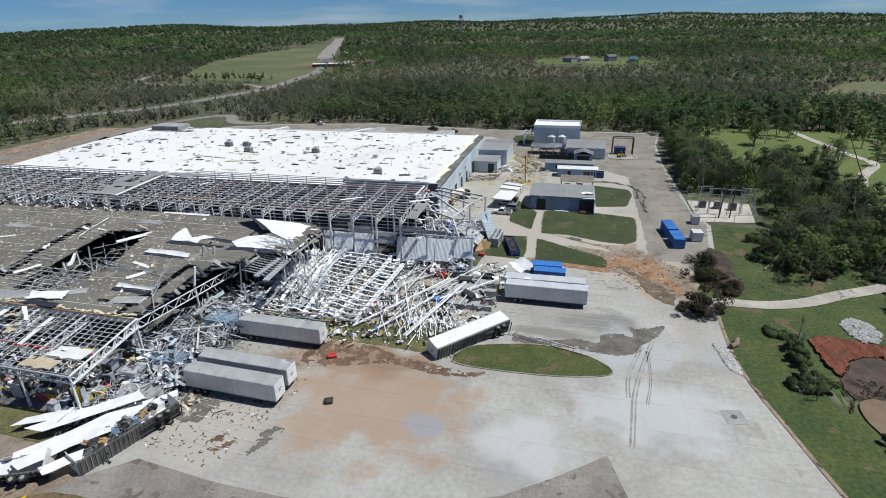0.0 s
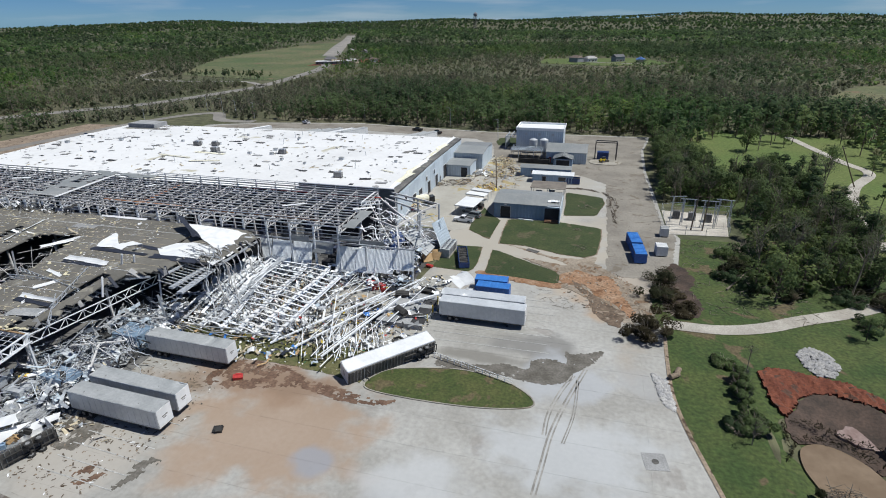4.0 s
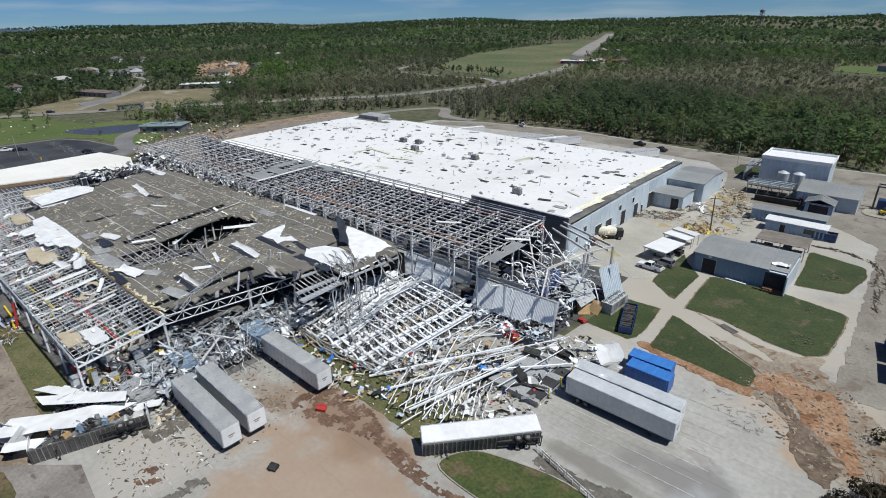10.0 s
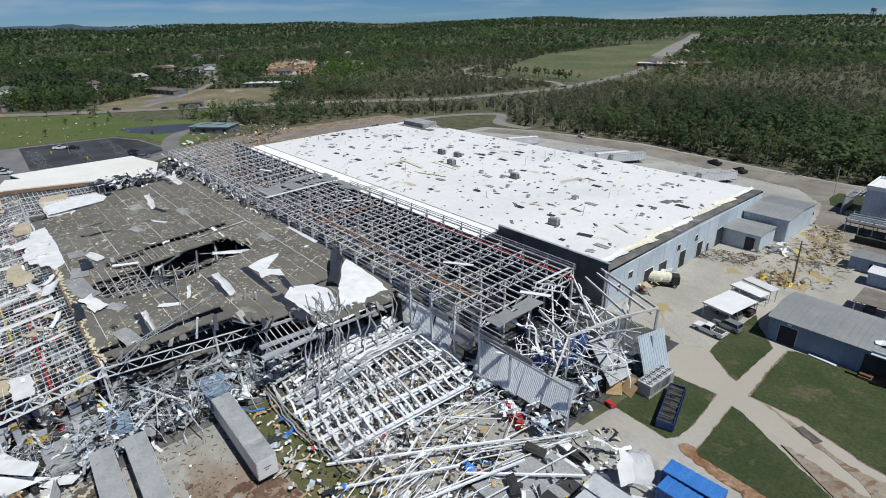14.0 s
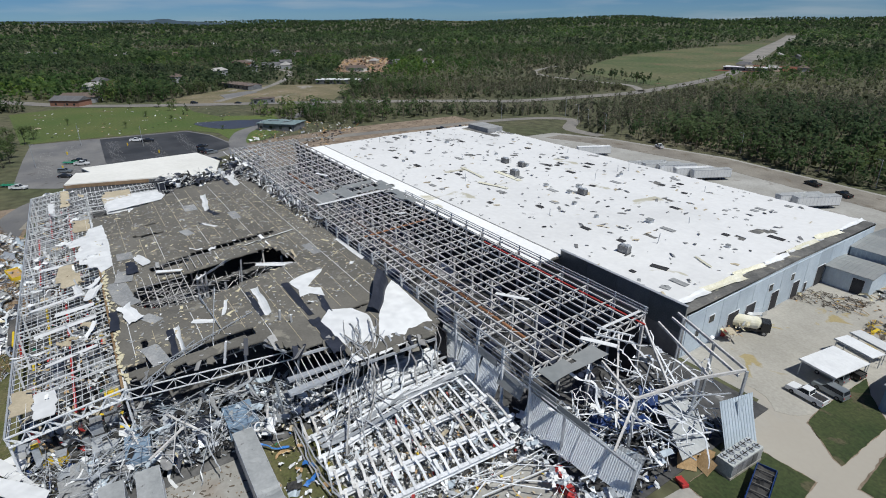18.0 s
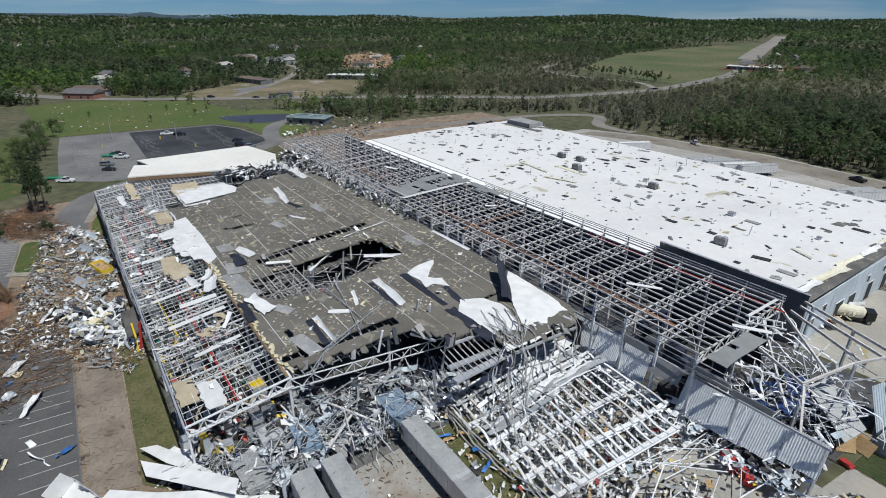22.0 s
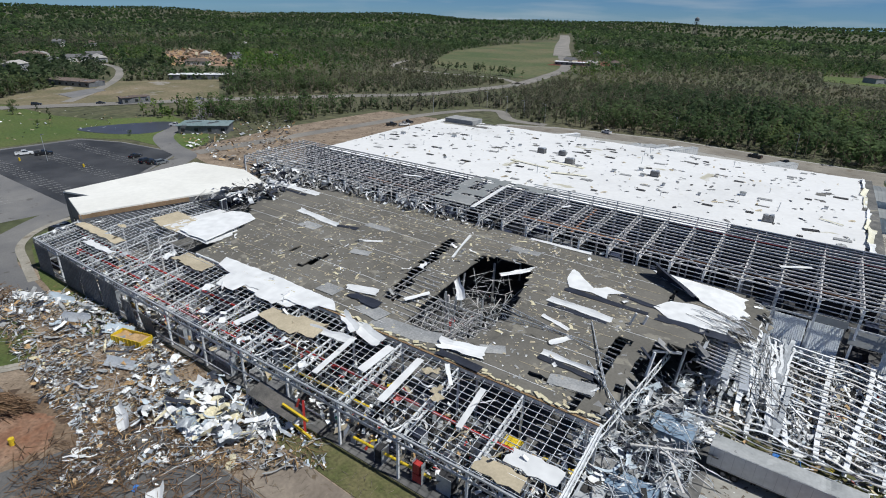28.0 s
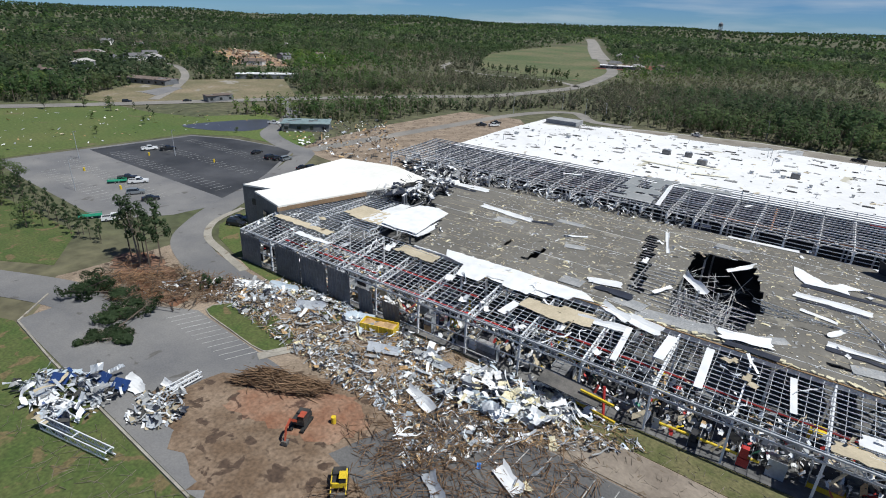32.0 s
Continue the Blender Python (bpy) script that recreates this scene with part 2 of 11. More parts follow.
M_TRROOF = surf("trailer_roof_grey", (0.33, 0.345, 0.35), (0.44, 0.45, 0.455), 0.6, 0.1, scale=0.25, fine=2.5, grain=0.12, specks=(0.2, 0.2, 0.2), spec_at=0.67)
M_TRW = surf("trailer_white", (0.66, 0.67, 0.68), (0.76, 0.77, 0.78), 0.5, 0.0, scale=0.3, fine=2.0, grain=0.06)
M_BLACK = surf("black_chassis", (0.02, 0.02, 0.021), (0.05, 0.048, 0.045), 0.75, scale=0.6)
M_CHASS = surf("dusty_chassis", (0.07, 0.068, 0.065), (0.14, 0.13, 0.12), 0.85, scale=0.5)
M_TYRE = surf("tyre_rubber", (0.018, 0.018, 0.018), (0.03, 0.03, 0.03), 0.9)
# near-black colour that stands for the shade of insides and openings
M_DARK = surf("painted_interior_dark", (0.022, 0.022, 0.025), (0.05, 0.05, 0.054), 0.9, scale=0.2)
# floor colour darkened to carry the shade inside the truss hall
M_SLABDK = surf("darkened_shop_floor", (0.042, 0.042, 0.044), (0.11, 0.108, 0.106), 0.7, scale=0.15, fine=1.5, specks=(0.2, 0.2, 0.2), spec_at=0.66, spec_scale=0.3)
M_DKSTEEL = surf("dull_grey_steel", (0.24, 0.24, 0.245), (0.36, 0.355, 0.35), 0.6, 0.1, scale=0.3, fine=2.0, grain=0.15, bump=0.05)
M_SLAB = surf("shop_floor", (0.08, 0.08, 0.082), (0.17, 0.166, 0.16), 0.8, scale=0.15, fine=1.5, specks=(0.05, 0.05, 0.05), spec_at=0.58, spec_scale=0.25)
M_MACH = surf("machine_dark_blue", (0.02, 0.028, 0.06), (0.055, 0.065, 0.10), 0.6, rand=0.4)
M_MACHG = surf("machine_grey", (0.12, 0.122, 0.125), (0.28, 0.28, 0.285), 0.6, rand=0.4)
M_WOOD = surf("raw_timber", (0.36, 0.23, 0.11), (0.48, 0.33, 0.18), 0.85, scale=0.6, fine=6.0)
M_BARK = surf("bark", (0.085, 0.065, 0.05), (0.14, 0.115, 0.09), 0.95, scale=1.5, fine=8.0, bump=0.4)
M_REDTWIG = surf("split_pine_wood", (0.23, 0.12, 0.06), (0.34, 0.19, 0.10), 0.9, scale=0.4, fine=3.0, island=0.3)
M_TWIG = surf("bare_twigs", (0.17, 0.145, 0.115), (0.25, 0.215, 0.17), 0.95, scale=0.05, fine=1.0, island=0.3)
M_POLE = surf("weathered_pole", (0.10, 0.075, 0.055), (0.16, 0.125, 0.09), 0.9, scale=1.0)
M_RIPRAP = surf("grey_riprap", (0.25, 0.25, 0.26), (0.40, 0.39, 0.38), 0.9, scale=1.0, fine=5.0, rand=0.15, island=0.2)
M_TEAL = surf("faded_teal_roof", (0.15, 0.21, 0.22), (0.21, 0.27, 0.28), 0.7, scale=0.15, fine=1.2)
M_BRICK = surf("red_brick", (0.28, 0.10, 0.06), (0.36, 0.15, 0.10), 0.9, scale=0.5)
M_GLASS = surf("dark_window_glass", (0.02, 0.025, 0.03), (0.03, 0.035, 0.04), 0.08, bump=0.0, grain=0.05)
M_CARW = surf("white_car_paint", (0.72, 0.73, 0.74), (0.76, 0.77, 0.78), 0.25, bump=0.0, grain=0.03)
M_CARK = surf("black_car_paint", (0.015, 0.016, 0.018), (0.025, 0.026, 0.028), 0.25, bump=0.0, grain=0.05)
M_CARG = surf("grey_car_paint", (0.22, 0.25, 0.27), (0.27, 0.29, 0.31), 0.3, 0.3, bump=0.0, grain=0.05)
M_CARGR = surf("green_paint", (0.02, 0.22, 0.12), (0.03, 0.28, 0.16), 0.4, bump=0.0)
M_PINKW = surf("pinkish_shallow_water", (0.27, 0.19, 0.165), (0.36, 0.28, 0.25), 0.25, scale=0.5, fine=2.0, bump=0.05, grain=0.1)
M_WATER = surf("muddy_water", (0.20, 0.145, 0.095), (0.25, 0.185, 0.125), 0.12, scale=0.3, fine=1.5, bump=0.02, grain=0.05)
M_POND = surf("still_dark_water", (0.06, 0.062, 0.075), (0.08, 0.082, 0.095), 0.35, scale=0.1, fine=1.0, bump=0.02, grain=0.05)


def leafy(name, c1, c2, c3, scale=0.02, tree=0.35, isl=0.3):
    """Foliage: three greens mixed over the stand by position and from leaf to leaf, thin enough to let some light through."""
    m = surf(name, c1, c2, 0.75, scale=scale, fine=tree, grain=0.32, bump=0.0, island=isl, rand=0.15, specks=c3, spec_at=0.56, spec_scale=scale * 2.2)
    b = m.node_tree.nodes["Principled BSDF"]
    b.inputs["Specular IOR Level"].default_value = 0.2
    n, l = m.node_tree.nodes, m.node_tree.links
    tr = n.new("ShaderNodeBsdfTranslucent")
    mix = n.new("ShaderNodeMixShader")
    mix.inputs[0].default_value = 0.62
    # stands of differing age and kind, a few hundred metres across
    drift = n.new("ShaderNodeTexNoise")
    drift.inputs["Scale"].default_value, drift.inputs["Detail"].default_value = 0.0045, 4
    l.new(n["Texture Coordinate"].outputs["Object"], drift.inputs["Vector"])
    amount = n.new("ShaderNodeMapRange")
    amount.inputs["From Min"].default_value, amount.inputs["From Max"].default_value = 0.32, 0.68
    amount.inputs["To Min"].default_value, amount.inputs["To Max"].default_value = 0.72, 1.30
    l.new(drift.outputs["Fac"], amount.inputs["Value"])
    tone = n.new("ShaderNodeHueSaturation")
    l.new(b.inputs["Base Color"].links[0].from_socket, tone.inputs["Color"])
    l.new(amount.outputs["Result"], tone.inputs["Value"])
    l.new(amount.outputs["Result"], tone.inputs["Saturation"])
    l.new(tone.outputs["Color"], b.inputs["Base Color"])
    l.new(tone.outputs["Color"], tr.inputs["Color"])
    l.new(b.outputs["BSDF"], mix.inputs[1])
    l.new(tr.outputs["BSDF"], mix.inputs[2])
    l.new(mix.outputs["Shader"], n["Material Output"].inputs["Surface"])
    return m


M_LEAF = leafy("leaves", (0.12, 0.175, 0.072), (0.175, 0.225, 0.092), (0.215, 0.265, 0.105), 0.05, 0.25, 0.22)
M_LEAFFAR = leafy("far_leaves", (0.082, 0.138, 0.06), (0.122, 0.172, 0.076), (0.16, 0.212, 0.088), 0.012, 0.06, 0.06)
M_LEAFPALE = leafy("sparse_damaged_leaves", (0.128, 0.150, 0.088), (0.168, 0.166, 0.108), (0.145, 0.178, 0.088), 0.012, 0.08, 0.12)
M_PINE = leafy("pine_needles", (0.062, 0.102, 0.05), (0.085, 0.128, 0.06), (0.105, 0.148, 0.068), 0.03, 0.10, 0.12)
M_BRUSH = leafy("brown_brush", (0.055, 0.048, 0.026), (0.085, 0.07, 0.04), (0.115, 0.095, 0.06), 0.2)
M_BUSH = leafy("uprooted_bush", (0.05, 0.06, 0.03), (0.085, 0.085, 0.045), (0.12, 0.10, 0.065), 0.2)


def yard_concrete():
    """Pale concrete with a broad brown silt deposit, darker wet and muddy tongues and general staining."""
    m = surf("yard_concrete", (0.295, 0.285, 0.262), (0.415, 0.408, 0.388), 0.85, scale=0.06, fine=1.4, grain=0.14, bump=0.06, rand=0.03, specks=(0.30, 0.285, 0.265), spec_at=0.63, spec_scale=0.12)
    nt = m.node_tree
    n, l = nt.nodes, nt.links
    b = n["Principled BSDF"]
    geo = n.new("ShaderNodeNewGeometry")
    wob = n.new("ShaderNodeTexNoise")
    wob.inputs["Scale"].default_value, wob.inputs["Detail"].default_value = 0.16, 7
    l.new(geo.outputs["Position"], wob.inputs["Vector"])
    col = b.inputs["Base Color"].links[0].from_socket
    # centre, half sizes, colour, strength
    spots = (((-27, 62), (19, 15), (0.33, 0.225, 0.15), 0.75), ((-36, 72), (14, 7), (0.27, 0.18, 0.12), 0.8), ((-48, 50), (11, 9), (0.40, 0.37, 0.33), 0.8),
             ((-30, 72.0), (16, 3.4), (0.24, 0.165, 0.115), 0.8), ((7.5, 92), (10, 5), (0.21, 0.205, 0.195), 0.9),
             ((-2, 86.5), (14, 2.0), (0.20, 0.19, 0.17), 0.85), ((14, 120), (14, 10), (0.42, 0.33, 0.24), 0.7), ((20, 112), (9, 10), (0.40, 0.28, 0.18), 0.75), ((-6, 53), (5, 4), (0.28, 0.28, 0.29), 0.6),
             ((14, 68), (14, 9), (0.47, 0.485, 0.50), 0.7), ((12, 84), (9, 8), (0.40, 0.415, 0.44), 0.7), ((-18, 58), (3.2, 3.4), (0.27, 0.29, 0.33), 0.75), ((-4, 58), (9, 6), (0.47, 0.48, 0.49), 0.7), ((24, 85), (4, 5), (0.36, 0.36, 0.36), 0.6), ((-47, 68), (8, 3), (0.25, 0.19, 0.14), 0.7), ((24, 150), (8, 60), (0.36, 0.315, 0.265), 0.8), ((-4, 140), (34, 30), (0.40, 0.365, 0.31), 0.85), ((-10, 200), (40, 40), (0.38, 0.355, 0.31), 0.8))
    for (cx, cy), (sx, sy), c, k in spots:
        mp = n.new("ShaderNodeMapping")
        mp.inputs["Location"].default_value = (-cx / sx, -cy / sy, 0)
        mp.inputs["Scale"].default_value = (1 / sx, 1 / sy, 0)
        l.new(geo.outputs["Position"], mp.inputs["Vector"])
        ln = n.new("ShaderNodeVectorMath")
        ln.operation = "LENGTH"
        l.new(mp.outputs["Vector"], ln.inputs[0])
        ad = n.new("ShaderNodeMath")
        ad.operation = "MULTIPLY_ADD"
        ad.inputs[1].default_value = 1.8
        l.new(wob.outputs["Fac"], ad.inputs[0])
        l.new(ln.outputs["Value"], ad.inputs[2])
        r = n.new("ShaderNodeMapRange")
        r.interpolation_type = "SMOOTHSTEP"
        r.inputs["From Min"].default_value, r.inputs["From Max"].default_value = 1.35, 1.95
        r.inputs["To Min"].default_value, r.inputs["To Max"].default_value = k, 0
        l.new(ad.outputs["Value"], r.inputs["Value"])
        mx = n.new("ShaderNodeMix")
        mx.data_type = "RGBA"
        l.new(r.outputs["Result"], mx.inputs[0])
        l.new(col, mx.inputs[6])
        mx.inputs[7].default_value = (*c, 1)
        col = mx.outputs[2]
    l.new(col, b.inputs["Base Color"])
    return m


M_YARD = yard_concrete()


# ---- mesh helpers ----
class MB:
    """Gathers vertices and faces of one part."""

    def __init__(self):
        self.v, self.f = [], []

    def obox(self, m, sx, sy, sz):
        k = len(self.v)
        for z in (-0.5, 0.5):
            for x, y in ((-0.5, -0.5), (0.5, -0.5), (0.5, 0.5), (-0.5, 0.5)):
                self.v.append(tuple(m @ Vector((x * sx, y * sy, z * sz))))
        self.f += [(k + a, k + b, k + c, k + d) for a, b, c, d in ((3, 2, 1, 0), (4, 5, 6, 7), (0, 1, 5, 4), (1, 2, 6, 5), (2, 3, 7, 6), (3, 0, 4, 7))]
        return self

    def box(self, x0, x1, y0, y1, z0, z1):
        return self.obox(Matrix.Translation(((x0 + x1) / 2, (y0 + y1) / 2, (z0 + z1) / 2)), abs(x1 - x0), abs(y1 - y0), abs(z1 - z0))

    def beam(self, p, q, w, h=None):
        p, q = Vector(p), Vector(q)
        d = q - p
        if d.length < 1e-4:
            return self
        return self.obox(Matrix.Translation((p + q) / 2) @ d.to_track_quat("X", "Z").to_matrix().to_4x4(), d.length, w, h or w)

    def tube(self, p, q, r0, r1=None, n=8, cap=True):
        p, q = Vector(p), Vector(q)
        r1 = r0 if r1 is None else r1
        m = (q - p).to_track_quat("Z", "Y").to_matrix()
        k = len(self.v)
        for c, r in ((p, r0), (q, r1)):
            for i in range(n):
                a = 2 * math.pi * i / n
                self.v.append(tuple(c + m @ Vector((r * math.cos(a), r * math.sin(a), 0))))
        self.f += [(k + i, k + (i + 1) % n, k + n + (i + 1) % n, k + n + i) for i in range(n)]
        if cap:
            self.f += [tuple(k + n - 1 - i for i in range(n)), tuple(k + n + i for i in range(n))]
        return self

    def prism(self, poly, z0, z1):
        k, n = len(self.v), len(poly)
        self.v += [(x, y, z0) for x, y in poly] + [(x, y, z1) for x, y in poly]
        self.f += [tuple(k + n + i for i in range(n)), tuple(k + n - 1 - i for i in range(n))]
        self.f += [(k + i, k + (i + 1) % n, k + n + (i + 1) % n, k + n + i) for i in range(n)]
        return self

    def quad(self, *pts):
        k = len(self.v)
        self.v += [tuple(p) for p in pts]
        self.f.append(tuple(range(k, k + len(pts))))
        return self

    def add(self, other, m):
        k = len(self.v)
        self.v += [tuple(m @ Vector(p)) for p in other.v]
        self.f += [tuple(k + i for i in f) for f in other.f]
        return self

    def mesh(self, name, mat):
        me = bpy.data.meshes.new(name)
        me.from_pydata(self.v, [], self.f)
        me.materials.append(mat)
        return me


def part(name, mb, mat, parent=None, label=""):
    """One mesh object under a thing or a part."""
    ob = new(name, mb.mesh(name, mat) if isinstance(mb, MB) else mb)
    if parent:
        ob.parent = parent
    return tagged(ob, label)


def piece(name, mesh, parent, m=None):
    ob = new(name, mesh)
    ob.parent = parent
    if m is not None:
        ob.matrix_basis = m
    return ob


def thing(name, label, category, x=0, y=0, z=0, rz=0, group="", kind=""):
    ob = new(name)
    ob.matrix_basis = pose(x, y, z, 0, 0, rz)
    return tagged(ob, label, category, group, kind)


def solo(name, mb, mat, label, category, x=0, y=0, z=0, rz=0, group="", kind=""):
    """A thing of one mesh."""
    ob = new(name, mb.mesh(name, mat) if isinstance(mb, MB) else mb)
    ob.matrix_basis = pose(x, y, z, 0, 0, rz)
    return tagged(ob, label, category, group, kind)


def ragged(poly, step=2.0, amp=0.5, seed=1):
    """The outline with its edges broken up and worn."""
    rnd = random.Random(seed)
    out = []
    for (x0, y0), (x1, y1) in zip(poly, poly[1:] + poly[:1]):
        n = max(1, int(math.hypot(x1 - x0, y1 - y0) / step))
        for i in range(n):
            t = i / n
            out.append((x0 + (x1 - x0) * t + rnd.uniform(-amp, amp), y0 + (y1 - y0) * t + rnd.uniform(-amp, amp)))
    return out


def smooth_outline(poly, n=6):
    """A closed curve through the corners (Catmull-Rom)."""
    out, k = [], len(poly)
    for i in range(k):
        a, b, c, d = (np.array(poly[(i + j - 1) % k], float) for j in range(4))
        for s in range(n):
            t = s / n
            out.append(tuple(0.5 * (2 * b + (c - a) * t + (2 * a - 5 * b + 4 * c - d) * t * t + (3 * b - a - 3 * c + d) * t ** 3)))
    return out


def flat(name, poly, z, mat, label, category, thick=0.3, parent=None):
    """A paved or grown patch of ground, with depth."""
    mb = MB().prism(poly, z - thick, z)
    if parent:
        return part(name, mb, mat, parent, label)
    return solo(name, mb, mat, label, category, kind="structure")


def strip(line, width, z=0.06, step=None):
    """A road along a line of points."""
    mb = MB()
    pts = [np.array(p, float) for p in line]
    row = []
    for i, p in enumerate(pts):
        d = pts[min(i + 1, len(pts) - 1)] - pts[max(i - 1, 0)]
        d = d / np.linalg.norm(d)
        nrm = np.array((-d[1], d[0])) * width / 2
        row.append((p + nrm, p - nrm))
    for (a, b), (c, d) in zip(row, row[1:]):
        mb.quad((*b, z + hill(*b)), (*d, z + hill(*d)), (*c, z + hill(*c)), (*a, z + hill(*a)))
    return mb


def curve_line(pts, n=8):
    """An open curve through the points."""
    P = [pts[0]] + list(pts) + [pts[-1]]
    out = []
    for i in range(1, len(P) - 2):
        a, b, c, d = (np.array(P[i + j - 1], float) for j in range(4))
        for s in range(n):
            t = s / n
            out.append(tuple(0.5 * (2 * b + (c - a) * t + (2 * a - 5 * b + 4 * c - d) * t * t + (3 * b - a - 3 * c + d) * t ** 3)))
    return out + [tuple(pts[-1])]


def inside(poly, x, y):
    """Which of the points lie in the polygon."""
    x, y = np.asarray(x, float), np.asarray(y, float)
    hit = np.zeros(x.shape, bool)
    for (x0, y0), (x1, y1) in zip(poly, poly[1:] + poly[:1]):
        if y0 == y1:
            continue
        cross = ((y0 > y) != (y1 > y)) & (x < (x1 - x0) * (y - y0) / (y1 - y0) + x0)
        hit ^= cross
    return hit


def near_line(line, x, y, dist):
    hit = np.zeros(np.shape(x), bool)
    for (x0, y0), (x1, y1) in zip(line, line[1:]):
        dx, dy = x1 - x0, y1 - y0
        t = np.clip(((x - x0) * dx + (y - y0) * dy) / (dx * dx + dy * dy), 0, 1)
        hit |= np.hypot(x - x0 - t * dx, y - y0 - t * dy) < dist
    return hit


def clip(poly, x0, x1, y0, y1):
    """The part of a polygon inside a rectangle."""
    for axis, lim, sign in ((0, x0, 1), (0, x1, -1), (1, y0, 1), (1, y1, -1)):
        out = []
        for a, b in zip(poly, poly[1:] + poly[:1]):
            ia, ib = (a[axis] - lim) * sign >= 0, (b[axis] - lim) * sign >= 0
            if ia != ib:
                t = (lim - a[axis]) / (b[axis] - a[axis])
                cut = (a[0] + (b[0] - a[0]) * t, a[1] + (b[1] - a[1]) * t)
            if ia:
                out.append(a)
            if ia != ib:
                out.append(cut)
        poly = out
        if len(poly) < 3:
            return []
    return poly


def area(poly):
    return 0.5 * sum(a[0] * b[1] - b[0] * a[1] for a, b in zip(poly, poly[1:] + poly[:1]))


def sheet_grid(xs, ys, keep, zf, thick, jitter=0.0, seed=3):
    """A slab over a grid of cells, of which some are torn away."""
    rnd = random.Random(seed)
    mb, idx = MB(), {}
    kept = [[keep((xs[i] + xs[i + 1]) / 2, (ys[j] + ys[j + 1]) / 2) for j in range(len(ys) - 1)] for i in range(len(xs) - 1)]
    off = {}

    def vert(i, j, low):
        key = (i, j, low)
        if key not in idx:
            if (i, j) not in off:
                off[i, j] = (rnd.uniform(-jitter, jitter), rnd.uniform(-jitter, jitter))
            x, y = xs[i] + off[i, j][0], ys[j] + off[i, j][1]
            idx[key] = len(mb.v)
            mb.v.append((x, y, zf(x, y) - (thick if low else 0)))
        return idx[key]

    nx, ny = len(xs) - 1, len(ys) - 1
    for i in range(nx):
        for j in range(ny):
            if not kept[i][j]:
                continue
            c = ((i, j), (i + 1, j), (i + 1, j + 1), (i, j + 1))
            mb.f.append(tuple(vert(*p, 0) for p in c))
            mb.f.append(tuple(vert(*p, 1) for p in reversed(c)))
            for (a, b), (di, dj) in zip(((c[0], c[1]), (c[1], c[2]), (c[2], c[3]), (c[3], c[0])), ((0, -1), (1, 0), (0, 1), (-1, 0))):
                ii, jj = i + di, j + dj
                if not (0 <= ii < nx and 0 <= jj < ny and kept[ii][jj]):
                    mb.f.append((vert(*a, 1), vert(*b, 1), vert(*b, 0), vert(*a, 0)))
    return mb


def cover(poly, cell, zf, thick):
    """A sheet over an outline, cut along it, its height given by a function of the place."""
    xs, ys = [p[0] for p in poly], [p[1] for p in poly]
    mb, idx = MB(), {}

    def vert(x, y, low):
        key = (round(x, 3), round(y, 3), low)
        if key not in idx:
            idx[key] = len(mb.v)
            mb.v.append((x, y, zf(x, y) - (thick if low else 0)))
        return idx[key]

    gx, gy = steps(min(xs), max(xs), cell), steps(min(ys), max(ys), cell)
    for a, b in zip(gx, gx[1:]):
        for c, d in zip(gy, gy[1:]):
            q = clip(poly, a, b, c, d)
            if len(q) < 3 or abs(area(q)) < 1e-4:
                continue
            ring = []
            for x, y in q:
                v = vert(x, y, 0)
                if v not in ring:
                    ring.append(v)
            if len(ring) > 2:
                mb.f.append(tuple(ring))
    edge = [(x, y) for x, y in poly]
    for p, q in zip(edge, edge[1:] + edge[:1]):
        n = len(mb.v)
        mb.v += [(*p, zf(*p)), (*q, zf(*q)), (*q, zf(*q) - thick), (*p, zf(*p) - thick)]
        mb.f.append((n, n + 3, n + 2, n + 1))
    return mb


def steps(a, b, d):
    n = max(1, round(abs(b - a) / d))
    return [a + (b - a) * i / n for i in range(n + 1)]


def corrugated(length, height, pitch=0.6, depth=0.12, t=0.03):
    """A ribbed wall sheet in the x-z plane, from the origin."""
    mb = MB()
    xs, x = [], 0.0
    while x < length:
        xs += [(x, 0), (x + pitch * 0.4, 0), (x + pitch * 0.5, -depth), (x + pitch * 0.9, -depth)]
        x += pitch
    xs.append((length, 0))
    for (xa, ya), (xb, yb) in zip(xs, xs[1:]):
        xb = min(xb, length)
        if xb <= xa:
            continue
        mb.quad((xa, ya, 0), (xb, yb, 0), (xb, yb, height), (xa, ya, height))
        mb.quad((xb, yb + t, 0), (xa, ya + t, 0), (xa, ya + t, height), (xb, yb + t, height))
        mb.quad((xa, ya, height), (xb, yb, height), (xb, yb + t, height), (xa, ya + t, height))
    return mb


def truss(length, depth, panel=1.5, w=0.16, chord=0.22):
    """An open-web girder along x with its top chord at z = 0."""
    mb = MB()
    mb.beam((0, 0, 0), (length, 0, 0), chord, chord).beam((0, 0, -depth), (length, 0, -depth), chord, chord)
    xs = steps(0, length, panel)
    for i, (a, b) in enumerate(zip(xs, xs[1:])):
        mb.beam((a, 0, -depth if i % 2 else 0), (b, 0, 0 if i % 2 else -depth), w, w)
        if i % 2 == 0:
            mb.beam((a, 0, 0), (a, 0, -depth), w * 0.8, w * 0.8)
    return mb


